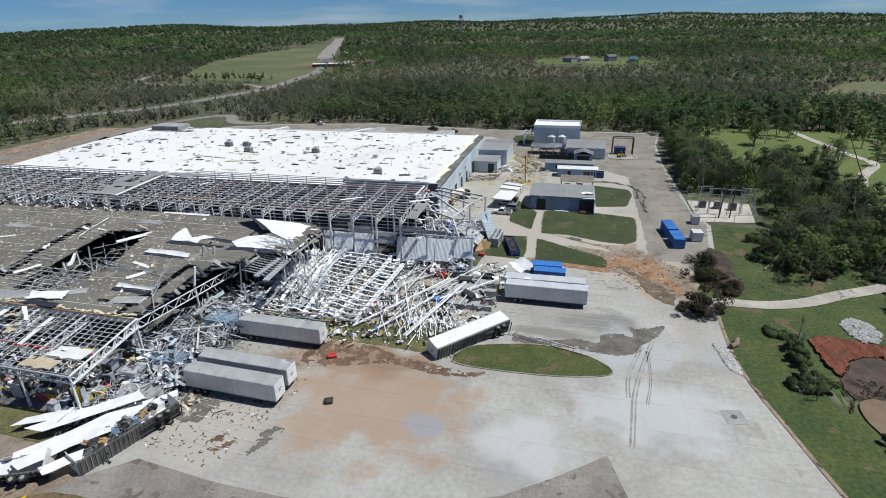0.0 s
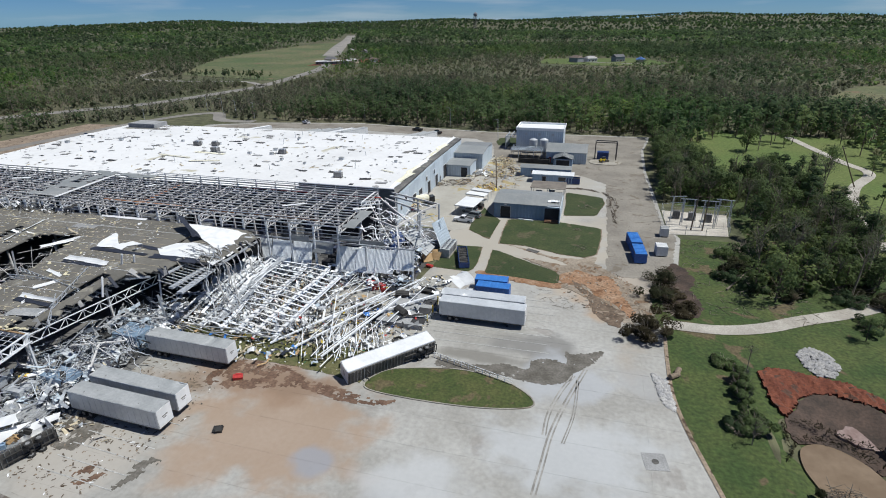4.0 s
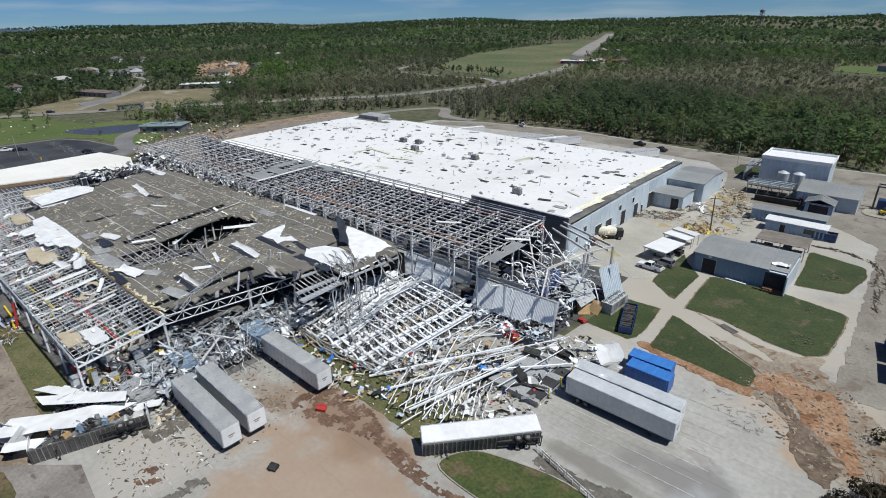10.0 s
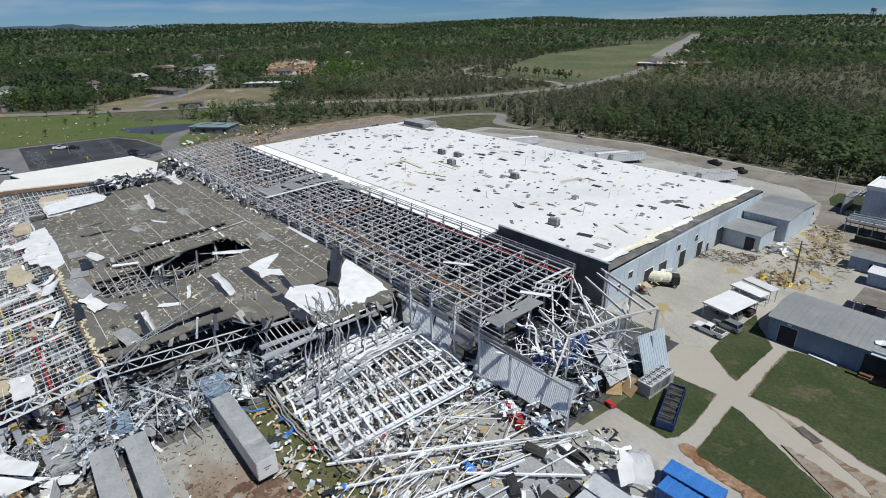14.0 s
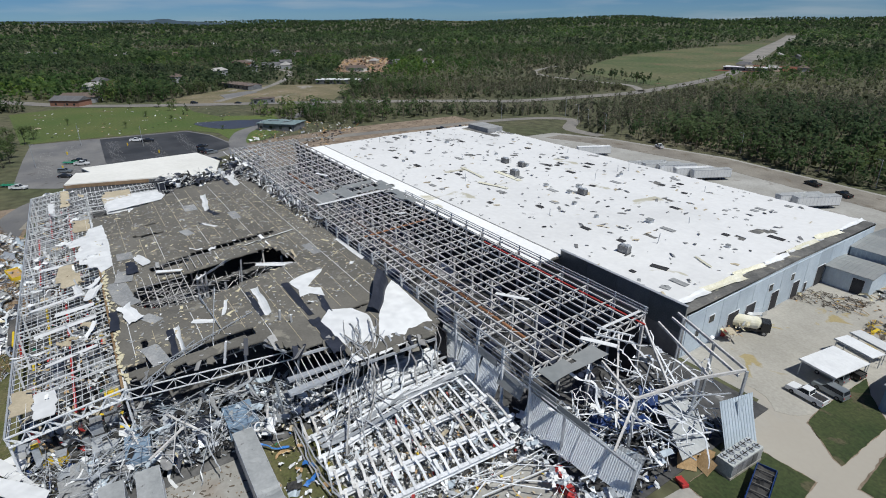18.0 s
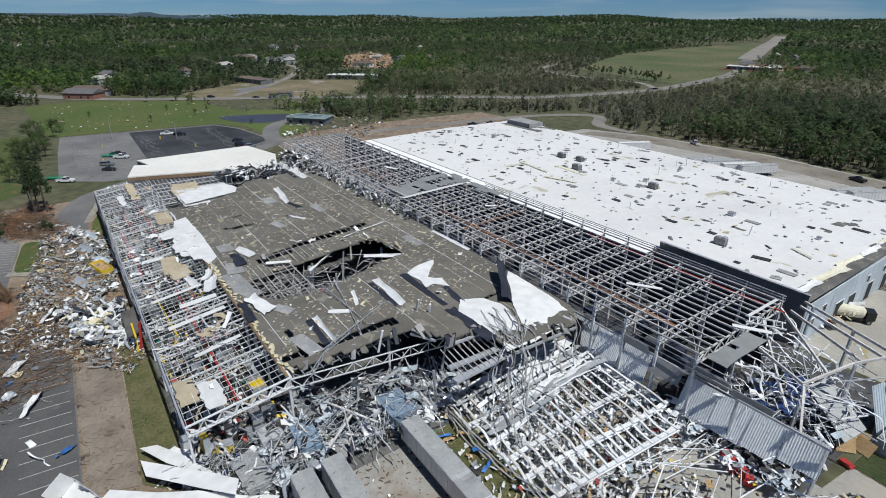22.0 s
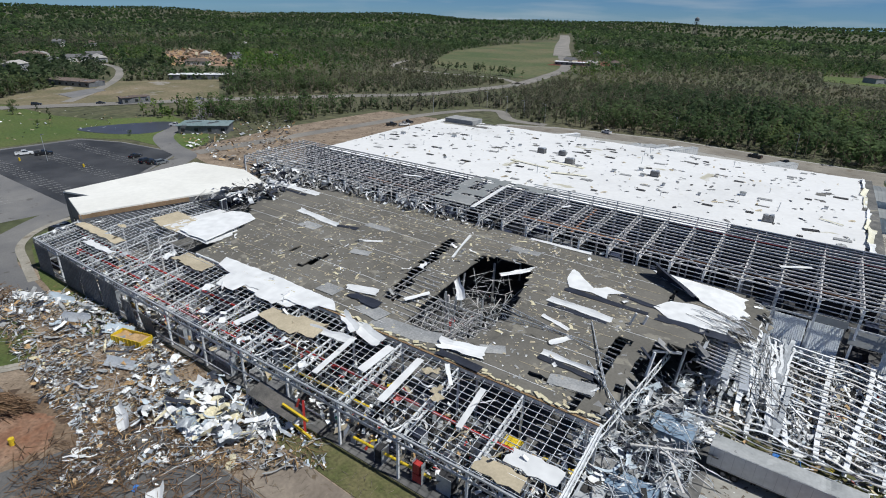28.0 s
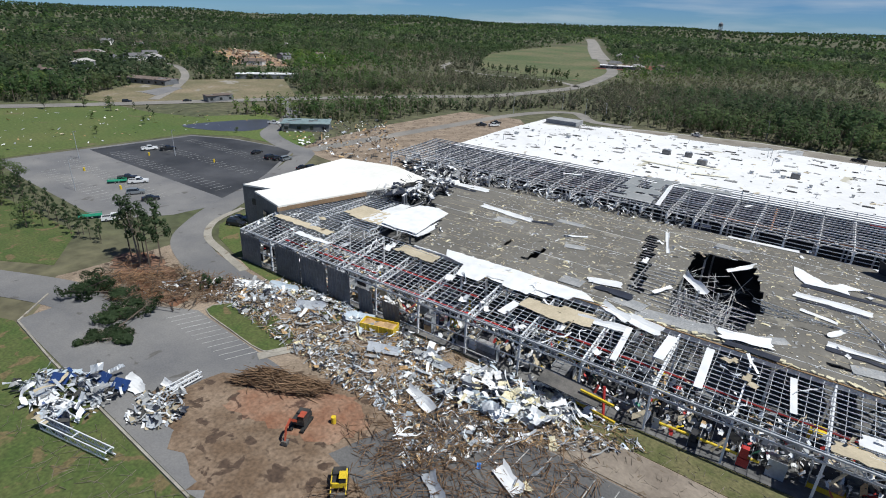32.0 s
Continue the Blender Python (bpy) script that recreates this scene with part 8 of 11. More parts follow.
# posts and frames of the open hall end
for x, y, h in ((-31.6, 107.8, 10.0), (-27.2, 115.6, 10.4), (-25.4, 126.0, 10.4), (-22.7, 132.9, 10.5), (-29, 135.4, 10.6), (-35.6, 137.8, 10.8), (-21.4, 108.4, 8.6)):
    member("frame_post", "standing steel post of the broken hall end", M_STEEL, (x, y, 0.1), (x + 0.3, y - 0.2, h), 0.32, 0.32, "post", "frame posts")
for p, q in (((-37, 138.6, 10.6), (-22.7, 133.0, 10.4)), ((-37, 137.2, 10.2), (-22.9, 131.8, 9.8)), ((-37, 133.6, 10.6), (-24.6, 128.4, 9.6)), ((-22.7, 133.0, 10.4), (-25.4, 126.0, 10.3)), ((-25.4, 126.0, 10.3), (-27.4, 115.7, 10.2)), ((-27.4, 115.7, 10.2), (-34, 117.0, 11.6)), ((-37, 129.4, 12.4), (-26, 122, 8.8)), ((-37, 124, 12.2), (-27.6, 113, 7.5)), ((-27.2, 115.6, 10.2), (-24.0, 108.2, 8.4))):
    member("edge_girder", "bowed steel edge girder of the broken hall end", M_TRUSS, p, q, 0.26, 0.4, "girder", "edge girders")
for x, y, z, w, h, rx, rz, m, lab in ((-20.6, 128.0, 0.3, 5.6, 7.0, -22, 76, M_WALLB, "pale blue ribbed sheet peeled off the hall end"), (-20.4, 131.0, 0.2, 3.6, 6.6, -14, 88, M_WALLB, "pale blue wall sheet hanging loose"), (-26.6, 112.2, 0.2, 3.2, 4.0, -30, 20, M_STEEL, "bent galvanised sheet at the hall corner")):
    ob = solo("wall_sheet", corrugated(w, h, 0.5, 0.07), m, lab, "wall sheet", group="wall sheets")
    ob.matrix_basis = Matrix.Translation((x, y, z)) @ pose(0, 0, 0, 0, 0, rz) @ pose(0, 0, 0, rx, 0, 0)
plate = MB()
plate.v = [(-7.5, 0.2, 2.9), (-6.2, 4.2, 3.4), (0.4, 0.6, 0.5), (-0.4, -4.0, 0), (-7.5, 0.2, 2.78), (-6.2, 4.2, 3.28), (0.4, 0.6, 0.38), (-0.4, -4.0, -0.12)]
plate.f = [(0, 3, 2, 1), (4, 5, 6, 7), (0, 1, 5, 4), (1, 2, 6, 5), (2, 3, 7, 6), (3, 0, 4, 7)]
solo("fallen_roof_plate", plate, M_TRROOF, "large smooth grey metal plate slid off the hall end", "metal plate", -21.7, 124.2, 2.0)
for x, y, r in ((-21.6, 124.4, 20), (-20.6, 123.2, -15), (-22.2, 121.6, 40)):
    solo("plywood_sheet", MB().obox(Matrix.Translation((0, 0, 0.8)) @ pose(0, 0, 0, 50, 0, 0), 2.4, 2.0, 0.06), M_WOOD, "orange-brown plywood sheet leaning on wreckage", "plywood", x, y, 0.1, r)
solo("red_cabinet", MB().box(-0.8, 0.8, -0.45, 0.45, 0, 0.4), M_REDST, "red metal cabinet thrown out of the hall", "cabinet", -20.8, 118.6, 0.15, -20)

# strips hanging from the torn corner of the grey roof and lying along the fallen rafters
rs = random.Random(909)
for i in range(18):
    x0, y0 = rs.uniform(-66, -58.5), rs.uniform(90.5, 98.5)
    xe, ye = -55.6 + rs.uniform(-1.2, 1.4), rs.uniform(88.4, 95.5)
    x1, y1 = rs.uniform(-54, -45), ye + rs.uniform(-9, 3)
    zt = rs.uniform(8.2, 9.7)
    streamer([(x0, y0, grey_z(x0, y0) + 0.25), ((x0 + xe) / 2, (y0 + ye) / 2 + rs.uniform(-1.2, 1.2), grey_z(x0, y0) + rs.uniform(0.1, 0.7)), (xe, ye, zt), (xe + rs.uniform(0.4, 2.4), ye - rs.uniform(0.0, 2.4), rs.uniform(3.8, 6.6)), (x1, y1, fallen_z(x1, y1) + 0.8)], rs.choice((0.1, 0.16, 0.24)), (M_DKSTEEL, M_STEEL, M_DKSTEEL)[i % 3], "long grey metal strip hanging from the torn roof corner", "hanging_strip", i * 3.7, group="hanging strips")
for i in range(7):
    x0, y0 = rs.uniform(-58.4, -56), rs.uniform(96, 105.4)
    streamer([(x0, y0, grey_z(x0, y0) + 0.2), (-55.0, y0 + rs.uniform(-1, 1), 9.0), (-54.4, y0 + rs.uniform(-1.5, 1), 6.0), (-53.6 + rs.uniform(-1, 2), y0 + rs.uniform(-3, 1), 3.2)], rs.choice((0.12, 0.2, 0.3)), M_STEEL if i % 3 else M_DKSTEEL, "pale metal strip hanging over the roof edge", "hanging_strip", 60 + i * 3.1, group="hanging strips")
for i in range(46):
    x0, y0, L = rs.uniform(-60, -50.5), rs.uniform(82.5, 97), rs.uniform(8, 16)
    dx = rs.uniform(-1.6, 1.2)
    zz = lambda q: fallen_z(x0 + dx * q, y0 + L * q) + 0.75
    streamer([(x0, y0, zz(0)), (x0 + dx * 0.35, y0 + L * 0.35, zz(0.35)), (x0 + dx * 0.7, y0 + L * 0.7, zz(0.7) + 0.2), (x0 + dx, min(106.4, y0 + L), zz(1.0))], rs.choice((0.3, 0.45, 0.7)), M_WTORN if i % 4 else M_STEEL, "long pale strip lying over the collapsed rafters", "fallen_strip", 200 + i * 2.3, twist=0.5)
for i in range(34):
    x0, y0, a, L, z = rs.uniform(-37, -25), rs.uniform(109, 131), rs.uniform(0, 3.14), rs.uniform(4, 8), rs.uniform(6, 11.5)
    streamer([(x0, y0, z), (x0 + L * 0.4 * math.cos(a), y0 + L * 0.4 * math.sin(a), z + rs.uniform(-1, 1)), (x0 + L * 0.8 * math.cos(a), y0 + L * 0.8 * math.sin(a), z - rs.uniform(0, 2)), (x0 + L * math.cos(a), y0 + L * math.sin(a), max(0.5, z - rs.uniform(2, 4)))], rs.choice((0.16, 0.25, 0.4)), M_WTORN, "bent white strip dangling in the broken hall end", "hanging_strip", 300 + i * 1.9, group="hanging strips")
for i in range(18):
    x0, y0, a, L, z = rs.uniform(-68, -60), rs.uniform(58, 80), rs.uniform(-0.6, 1.4), rs.uniform(4, 9), rs.uniform(2, 6)
    streamer([(x0, y0, z), (x0 + L * 0.4 * math.cos(a), y0 + L * 0.4 * math.sin(a), z + rs.uniform(-0.6, 0.4)), (x0 + L * 0.8 * math.cos(a), y0 + L * 0.8 * math.sin(a), max(0.6, z - rs.uniform(0, 2))), (x0 + L * math.cos(a), y0 + L * math.sin(a), max(0.3, z - rs.uniform(1, 4)))], rs.choice((0.07, 0.1, 0.16)), M_STEEL if i % 3 else M_DKSTEEL, "bent pale strip tangled in the broken bay", "hanging_strip", 400 + i * 1.9, group="hanging strips")
# lattice pieces lying on the grey roof
for x0, y0, x1, y1, z in ((-90.5, 79, -71, 74.5, 9.6), (-74, 72.5, -66.5, 64.5, 9.4), (-89, 76, -75, 76.5, 9.7), (-77, 82, -70, 68, 9.8)):
    L = math.hypot(x1 - x0, y1 - y0)
    solo("fallen_joist", truss(L, 0.7, 0.8, 0.07, 0.1), M_STEEL, "bent open-web joist lying on the grey roof", "joist", x0, y0, z + 0.6, math.degrees(math.atan2(y1 - y0, x1 - x0)), "fallen joists")
for x, y, h in ((-72.5, 85, 5.5), (-70.8, 86.5, 4.6), (-64.5, 84.2, 9.5), (-59.8, 80.5, 7.5), (-66.8, 75, 6), (-101.5, 79, 8.5), (-99, 77, 9.5), (-96, 82, 8), (-103, 86, 9)):
    member("bent_post", "bent pale post standing in the broken roof", M_STEEL if h > 6 else M_SHEETW, (x, y, 0.1 if h > 6 else 9.0), (x + rnd.uniform(-1, 1), y + rnd.uniform(-1, 1), h if h > 6 else 9.0 + h * 0.6), 0.3, 0.3, "post", "bent posts")

# ---- torn membrane on the roofs ----
def flap(x0, y0, x1, y1, w, z, mat, label, lift=0.5, seed=1, name="membrane_flap"):
    """A torn length of sheet with straight cut sides and ragged ends, partly folded up along one side."""
    L = math.hypot(x1 - x0, y1 - y0)
    rf = random.Random(seed * 13)
    nl, nw = max(4, int(L / 0.9)), max(3, min(7, int(w / 0.45)))
    knots = [rf.uniform(0, 1) for _ in range(6)]
    mb, th = MB(), 0.035
    for i in range(nl + 1):
        t = i / nl
        k = t * 4
        a, f = int(min(k, 3)), k - int(min(k, 3))
        lo = -w / 2 * (0.72 + 0.28 * (knots[a] > 0.35))
        hi = w / 2 * (0.45 + 0.55 * (knots[a] * (1 - f) + knots[a + 1] * f))
        for j in range(nw + 1):
            b = j / nw
            ragged_end = (0.5 * rf.uniform(-1, 1) * min(1.0, w / 3)) if i in (0, nl) else 0.0
            x, y = -L / 2 + L * t + ragged_end + 0.15 * w * (b - 0.5) * (knots[5] - 0.5), lo + (hi - lo) * b
            fold = max(0.0, b - 0.35 - 0.3 * knots[4])
            zz = lift * 1.5 * fold * (0.55 + 0.7 * abs(noise.noise(Vector((x * 0.22, seed * 5.0, 0))))) + 0.09 * abs(noise.noise(Vector((x * 0.5, y * 0.3, seed))))
            mb.v += [(x, y - 0.5 * lift * fold * fold, zz), (x, y - 0.5 * lift * fold * fold, zz - th)]
    q = 2 * (nw + 1)
    for i in range(nl):
        for j in range(nw):
            a = i * q + 2 * j
            mb.f += [(a, a + q, a + q + 2, a + 2), (a + 1, a + 3, a + q + 3, a + q + 1)]
        a, b = i * q, i * q + 2 * nw
        mb.f += [(a, a + 1, a + q + 1, a + q), (b, b + q, b + q + 1, b + 1)]
    for j in range(nw):
        a, b = 2 * j, nl * q + 2 * j
        mb.f += [(a, a + 2, a + 3, a + 1), (b, b + 1, b + 3, b + 2)]
    solo(name, mb, mat, label, "roof membrane", (x0 + x1) / 2, (y0 + y1) / 2, z + 0.08, math.degrees(math.atan2(y1 - y0, x1 - x0)), "membrane flaps")


LW, LN = "torn white roof membrane folded back on the grey roof", "dark blue underlay strip exposed on the grey roof"
for k, (x0, y0, x1, y1, w, z, m, lift) in enumerate((
        (-132, 60.6, -118, 60.4, 3.0, 9.0, M_SHEETW, 0.6), (-93, 64.6, -86, 66.0, 2.6, 9.5, M_SHEETW, 1.1), (-92, 63.0, -85, 62.8, 1.6, 9.35, M_NAVY, 0.1),
        (-85.2, 84.8, -74.6, 84.2, 1.5, 9.8, M_SHEETW, 0.7), (-84.8, 83.4, -75, 83.2, 1.2, 9.8, M_NAVY, 0.1), (-84.4, 89.9, -70.7, 89.8, 1.4, 9.75, M_NAVY, 0.05), (-76.6, 93.6, -69.6, 92.6, 1.5, 9.75, M_NAVY, 0.05), (-69.4, 89.8, -58.4, 89.6, 2.2, 9.5, M_NAVY, 0.05),
        (-80, 70.9, -72, 70.7, 1.0, 9.6, M_SHEETW, 0.7), (-80, 69.9, -72, 69.6, 1.2, 9.5, M_NAVY, 0.1), (-80, 73.2, -78, 76.4, 1.2, 9.7, M_SHEETW, 0.5),
        (-149, 89.2, -135, 87.2, 1.8, 9.9, M_SHEETW, 0.6), (-136, 87.4, -130.6, 88.6, 1.4, 9.9, M_NAVY, 0.1), (-172.4, 99.2, -153.6, 99.6, 2.0, 9.6, M_SHEETW, 0.7), (-170, 97.4, -156, 97.6, 1.2, 9.5, M_NAVY, 0.1),
        (-115, 68.8, -109.4, 70.4, 2.0, 9.6, M_SHEETW, 0.5), (-112.6, 67.8, -106.8, 67.4, 2.2, 9.5, M_NAVY, 0.1), (-106, 61.6, -100, 60, 2.6, 9.0, M_SHEETW, 1.2), (-110, 62.8, -105, 60.4, 2.0, 9.1, M_SHEETW, 1.0), (-112, 57.4, -104, 58.6, 1.6, 8.4, M_SHEETW, 1.0),
        (-104.5, 71.2, -102.5, 75.6, 0.9, 9.6, M_SHEETW, 0.3), (-109.7, 100.4, -106.6, 88.6, 0.9, 9.9, M_SHEETW, 0.5), (-103.4, 85, -97.4, 77.6, 1.7, 9.0, M_SHEETW, 1.4),
        (-99, 106.4, -86, 106.6, 1.0, 10.0, M_SHEETW, 0.4), (-126, 84, -122, 86.4, 0.9, 9.8, M_SHEETW, 0.2), (-84, 79.6, -79, 78, 0.8, 9.7, M_SHEETW, 0.3), (-96, 88, -92, 94, 1.1, 9.9, M_SHEETW, 1.0))):
    if inside(OUT, (x0 + x1) / 2, (y0 + y1) / 2) and not inside(PIT, (x0 + x1) / 2, (y0 + y1) / 2):
        z = max(z, grey_z((x0 + x1) / 2, (y0 + y1) / 2) + (0.0 if m is M_NAVY else 0.05))
    flap(x0, y0, x1, y1, w, z, m, LN if m is M_NAVY else LW, lift, k + 3)


def spread(outline, zf, mat, label, seed, name="loose_membrane", lift=0.1, torn=0.14):
    """A large loose sheet lying over what is under it, with a torn outline and shallow folds."""
    xs, ys = [p[0] for p in outline], [p[1] for p in outline]
    cx, cy = sum(xs) / len(xs), sum(ys) / len(ys)
    edge = [(x - cx, y - cy) for x, y in ragged(outline, 1.1, torn, seed)]
    fold = lambda x, y: zf(x + cx, y + cy) + lift * (abs(noise.noise(Vector((x * 0.12, y * 0.6, seed)))) + 0.6 * abs(noise.noise(Vector((x * 0.7, y * 0.2, seed + 4)))))
    if area(edge) < 0:
        edge = edge[::-1]
    g = cover(edge, 0.7, fold, 0.05)
    ob = solo(name, g, mat, label, "roof membrane", cx, cy, 0, 0, "loose membranes")
    return ob


spread([(-141.5, 64.4), (-127, 64.9), (-113.8, 64.5), (-111, 62.4), (-114.4, 61.8), (-114.8, 60.4), (-120.6, 60.3), (-121.2, 58.3), (-126, 58.4), (-126.5, 59.9), (-129.8, 59.6), (-130.2, 57.4), (-134.6, 57.3), (-135.4, 60.8), (-139.8, 61.4)], lambda x, y: 9.35 if y > 61.6 else lean_z(y) + 0.75, M_SHEETW, "wide white membrane peeled over the bare joists", 1)
spread([(-121.2, 55.2), (-120.6, 57.9), (-115, 58.0), (-114.8, 58.9), (-109.3, 58.9), (-109.1, 55.6), (-112.6, 55.4), (-113, 54.5)], lambda x, y: lean_z(y) + 0.55, M_TAN, "tan insulation boards remaining on the joists", 2)
spread([(-59.7, 96.4), (-65.1, 99.3), (-69, 102), (-72.6, 104.7), (-74.4, 106.5), (-70.6, 106.6), (-61, 105.7), (-56.3, 104.7), (-55.2, 103.3), (-55.6, 99.3), (-55.2, 94.2)], lambda x, y: grey_z(x, y) + 0.14 - 0.05 * max(0, x + 62), M_SHEETW, "large white membrane sagging over the torn roof corner", 3)
spread([(-70.6, 92.8), (-68.9, 96.1), (-65.7, 97.5), (-61, 96.4), (-58.6, 95.3), (-55.4, 93.8), (-55.6, 89.8), (-58.6, 91), (-61.8, 90.6), (-67.9, 90.3)], lambda x, y: grey_z(x, y) + 0.12 - 0.05 * max(0, x + 62), M_SHEETW, "white membrane fallen over the roof edge", 4)
spread([(-84.2, 90.6), (-85.9, 94.2), (-86.3, 98), (-84.8, 97), (-82.3, 94.3), (-80.5, 92.8), (-78.7, 94.8), (-75.7, 94.1), (-77.9, 92.1), (-77.7, 90.4), (-80.4, 91)], lambda x, y: grey_z(x, y) + 0.14, M_SHEETW, "white membrane torn into tongues on the grey roof", 6)
fin, fn = MB(), 9
for j in range(fn + 1):
    t = j / fn
    for h, back in ((0.0, 0.0), (1.3, 0.2), (2.3 + 0.5 * t, 0.9), (2.5 + 0.9 * t, 1.9)):
        for e in (0.0, 0.06):
            fin.v.append((-8.4 * t - back * 0.6 + e, 6.4 * t - back * 0.8 + 0.25 * math.sin(t * 6), h * (0.55 + 0.45 * t)))
for j in range(fn):
    for r in range(3):
        a, b = j * 8 + r * 2, j * 8 + 8 + r * 2
        fin.f += [(a, b, b + 2, a + 2), (a + 1, a + 3, b + 3, b + 1)]
    fin.f += [(j * 8 + 6, j * 8 + 14, j * 8 + 15, j * 8 + 7)]
solo("standing_underlay", fin, M_NAVY, "dark underlay sheet torn up and standing on the roof", "roof membrane", -65.0, 99.2, 10.0, 0, "membrane flaps")
spread([(-160.4, 66.6), (-162, 72), (-160, 79.4), (-155.5, 80.4), (-151.6, 79), (-150.8, 66.4), (-155, 66.2)], lambda x, y: grey_z(x, y) + 0.2, M_SHEETW, "white membrane spread on the roof corner", 5)
for k, (y0, y1, w) in enumerate(((143, 152, 1.6), (151, 163, 2.2), (162, 171, 1.2), (172, 180, 1.5), (181, 193, 1.1), (194, 203, 1.6), (204, 216, 1.2))):
    flap(-40.2 - 0.3 * (k % 3), y0, -40.0 + 0.4 * (k % 2), y1, w, 9.25, M_CREAM if k % 3 else M_SHEETW, "torn cream-backed membrane curling along the hall eave", 0.9, 210 + k)
for k, (x0, y0, x1, y1, w) in enumerate(((-50, 163.6, -45, 161.4, 0.6), (-125, 172, -112, 171, 1.6), (-135, 166, -121, 164, 1.4), (-118, 160, -108, 163, 1.2))):
    flap(x0, y0, x1, y1, w, 9.4, M_CREAM, "yellowed insulation strip bared on the white roof", 0.12, 230 + k)
for k, (x, y, w, d, r) in enumerate(((-101, 64.6, 8, 3.2, 5), (-107, 66, 6, 3, -10), (-96, 65.2, 5, 3, 20), (-74, 67, 6, 2.4, 10), (-117, 67, 4, 3, 0), (-122, 80, 4, 2, 15), (-140, 84, 5, 3, 0), (-86, 68, 4, 2, 30), (-128, 92, 6, 2, 0), (-97, 100, 6, 2, 5))):
    solo("roof_patch", MB().box(-w / 2, w / 2, -d / 2, d / 2, 0, 0.05), M_PATCHG, "bare pale grey board patch on the grey roof", "roof board", x, y, grey_z(x, y) + 0.03, r, "roof patches")

for k, (x0, y0, x1, y1, w, m) in enumerate(((-171, 6, -166, 3, 3.2, M_STEEL), (-167, 3, -161, 4, 3.0, M_SHEETW), (-164, 9, -159, 7, 2.6, M_STEEL), (-162, 12.5, -157, 12, 2.6, M_SHEETW), (-172, 5, -168, 9, 2.0, M_WALLB), (-154, 12, -149, 9.5, 2.2, M_STEEL), (-161, 3.2, -156.5, 2.0, 2.6, M_NAVY), (-157, 15, -152, 15.6, 1.2, M_SHEETW))):
    flap(x0, y0, x1, y1, w, 0.25, m, "crumpled metal sheet heaped at the lot edge", 1.0, 70 + k, "crumpled_sheet")
for k, (x0, y0, x1, y1, w, m) in enumerate(((-118, 44, -109, 41, 4, M_STEEL), (-114, 46.6, -106, 45, 3, M_SHEETW), (-121, 40, -113, 39, 3, M_WALLB), (-124, 45, -117, 46.5, 3, M_SHEETW), (-132, 45, -126, 43, 2.4, M_STEEL), (-150, 44.6, -145, 47, 2.4, M_WALLB), (-140, 40, -135, 42, 2, M_STEEL), (-128, 36, -122, 34, 2, M_SHEETW), (-160, 42, -155, 44.6, 2.4, M_STEEL), (-170, 44, -164, 46, 2.2, M_WALLB),
                                                 (-104, 27, -99, 24.6, 2.4, M_SHEETW), (-110, 31, -106, 29, 2.2, M_SHEETW), (-98, 33, -93, 31, 1.8, M_SHEETW), (-116, 25, -112, 22, 2.2, M_STEEL), (-176, 40, -171, 43, 2, M_SHEETW))):
    flap(x0, y0, x1, y1, w, 0.35, m, "torn wall sheet lying in the debris", 1.3, 90 + k, "torn_sheet")
# white sheets on the truss purlins and edges
for k, (x, y, L, w, r) in enumerate(((-53, 117.2, 5.6, 0.8, 32), (-38, 125.6, 8.4, 0.5, 90), (-115.6, 119, 21, 1.0, 95), (-98, 122, 2.5, 0.7, 60), (-140, 120, 5, 0.9, 20), (-36, 118.4, 5, 0.9, 30))):
    solo("loose_sheet", MB().obox(Matrix.Translation((0, 0, 0.1)), L, w, 0.06), M_SHEETW, "white strip lying on the bare purlins", "metal strip", x, y, truss_z(y) + 0.2, r, "loose strips")

# ---- scrap of many kinds ----
def ribbon(L, w, seed, thick=0.025):
    """A long strip, bent and twisted along its length."""
    r = random.Random(seed * 31)
    n = 9
    p, head, rise, twist, pts = Vector((-L / 2, 0, 0.15)), 0.0, 0.0, r.uniform(-0.6, 0.6), []
    for i in range(n + 1):
        pts.append((p.copy(), head, twist))
        head += r.gauss(0, 0.28)
        rise = 0.6 * rise + r.gauss(0, 0.24) - 0.25 * p.z
        twist += r.gauss(0, 0.4)
        p = p + Vector((math.cos(head), math.sin(head), rise)) * (L / n)
    mb = MB()
    for p, h, tw in pts:
        s = Vector((-math.sin(h) * math.cos(tw), math.cos(h) * math.cos(tw), math.sin(tw))) * (w / 2 * r.uniform(0.75, 1.1))
        z = max(0.03, p.z)
        for q in (-s, s):
            for dz in (0, -thick):
                mb.v.append((p.x + q.x, p.y + q.y, max(0.0, z + q.z) + dz))
    for i in range(n):
        a = i * 4
        mb.f += [(a, a + 4, a + 6, a + 2), (a + 1, a + 3, a + 7, a + 5), (a, a + 1, a + 5, a + 4), (a + 2, a + 6, a + 7, a + 3)]
    mb.f += [(0, 2, 3, 1), (n * 4, n * 4 + 1, n * 4 + 3, n * 4 + 2)]
    return mb


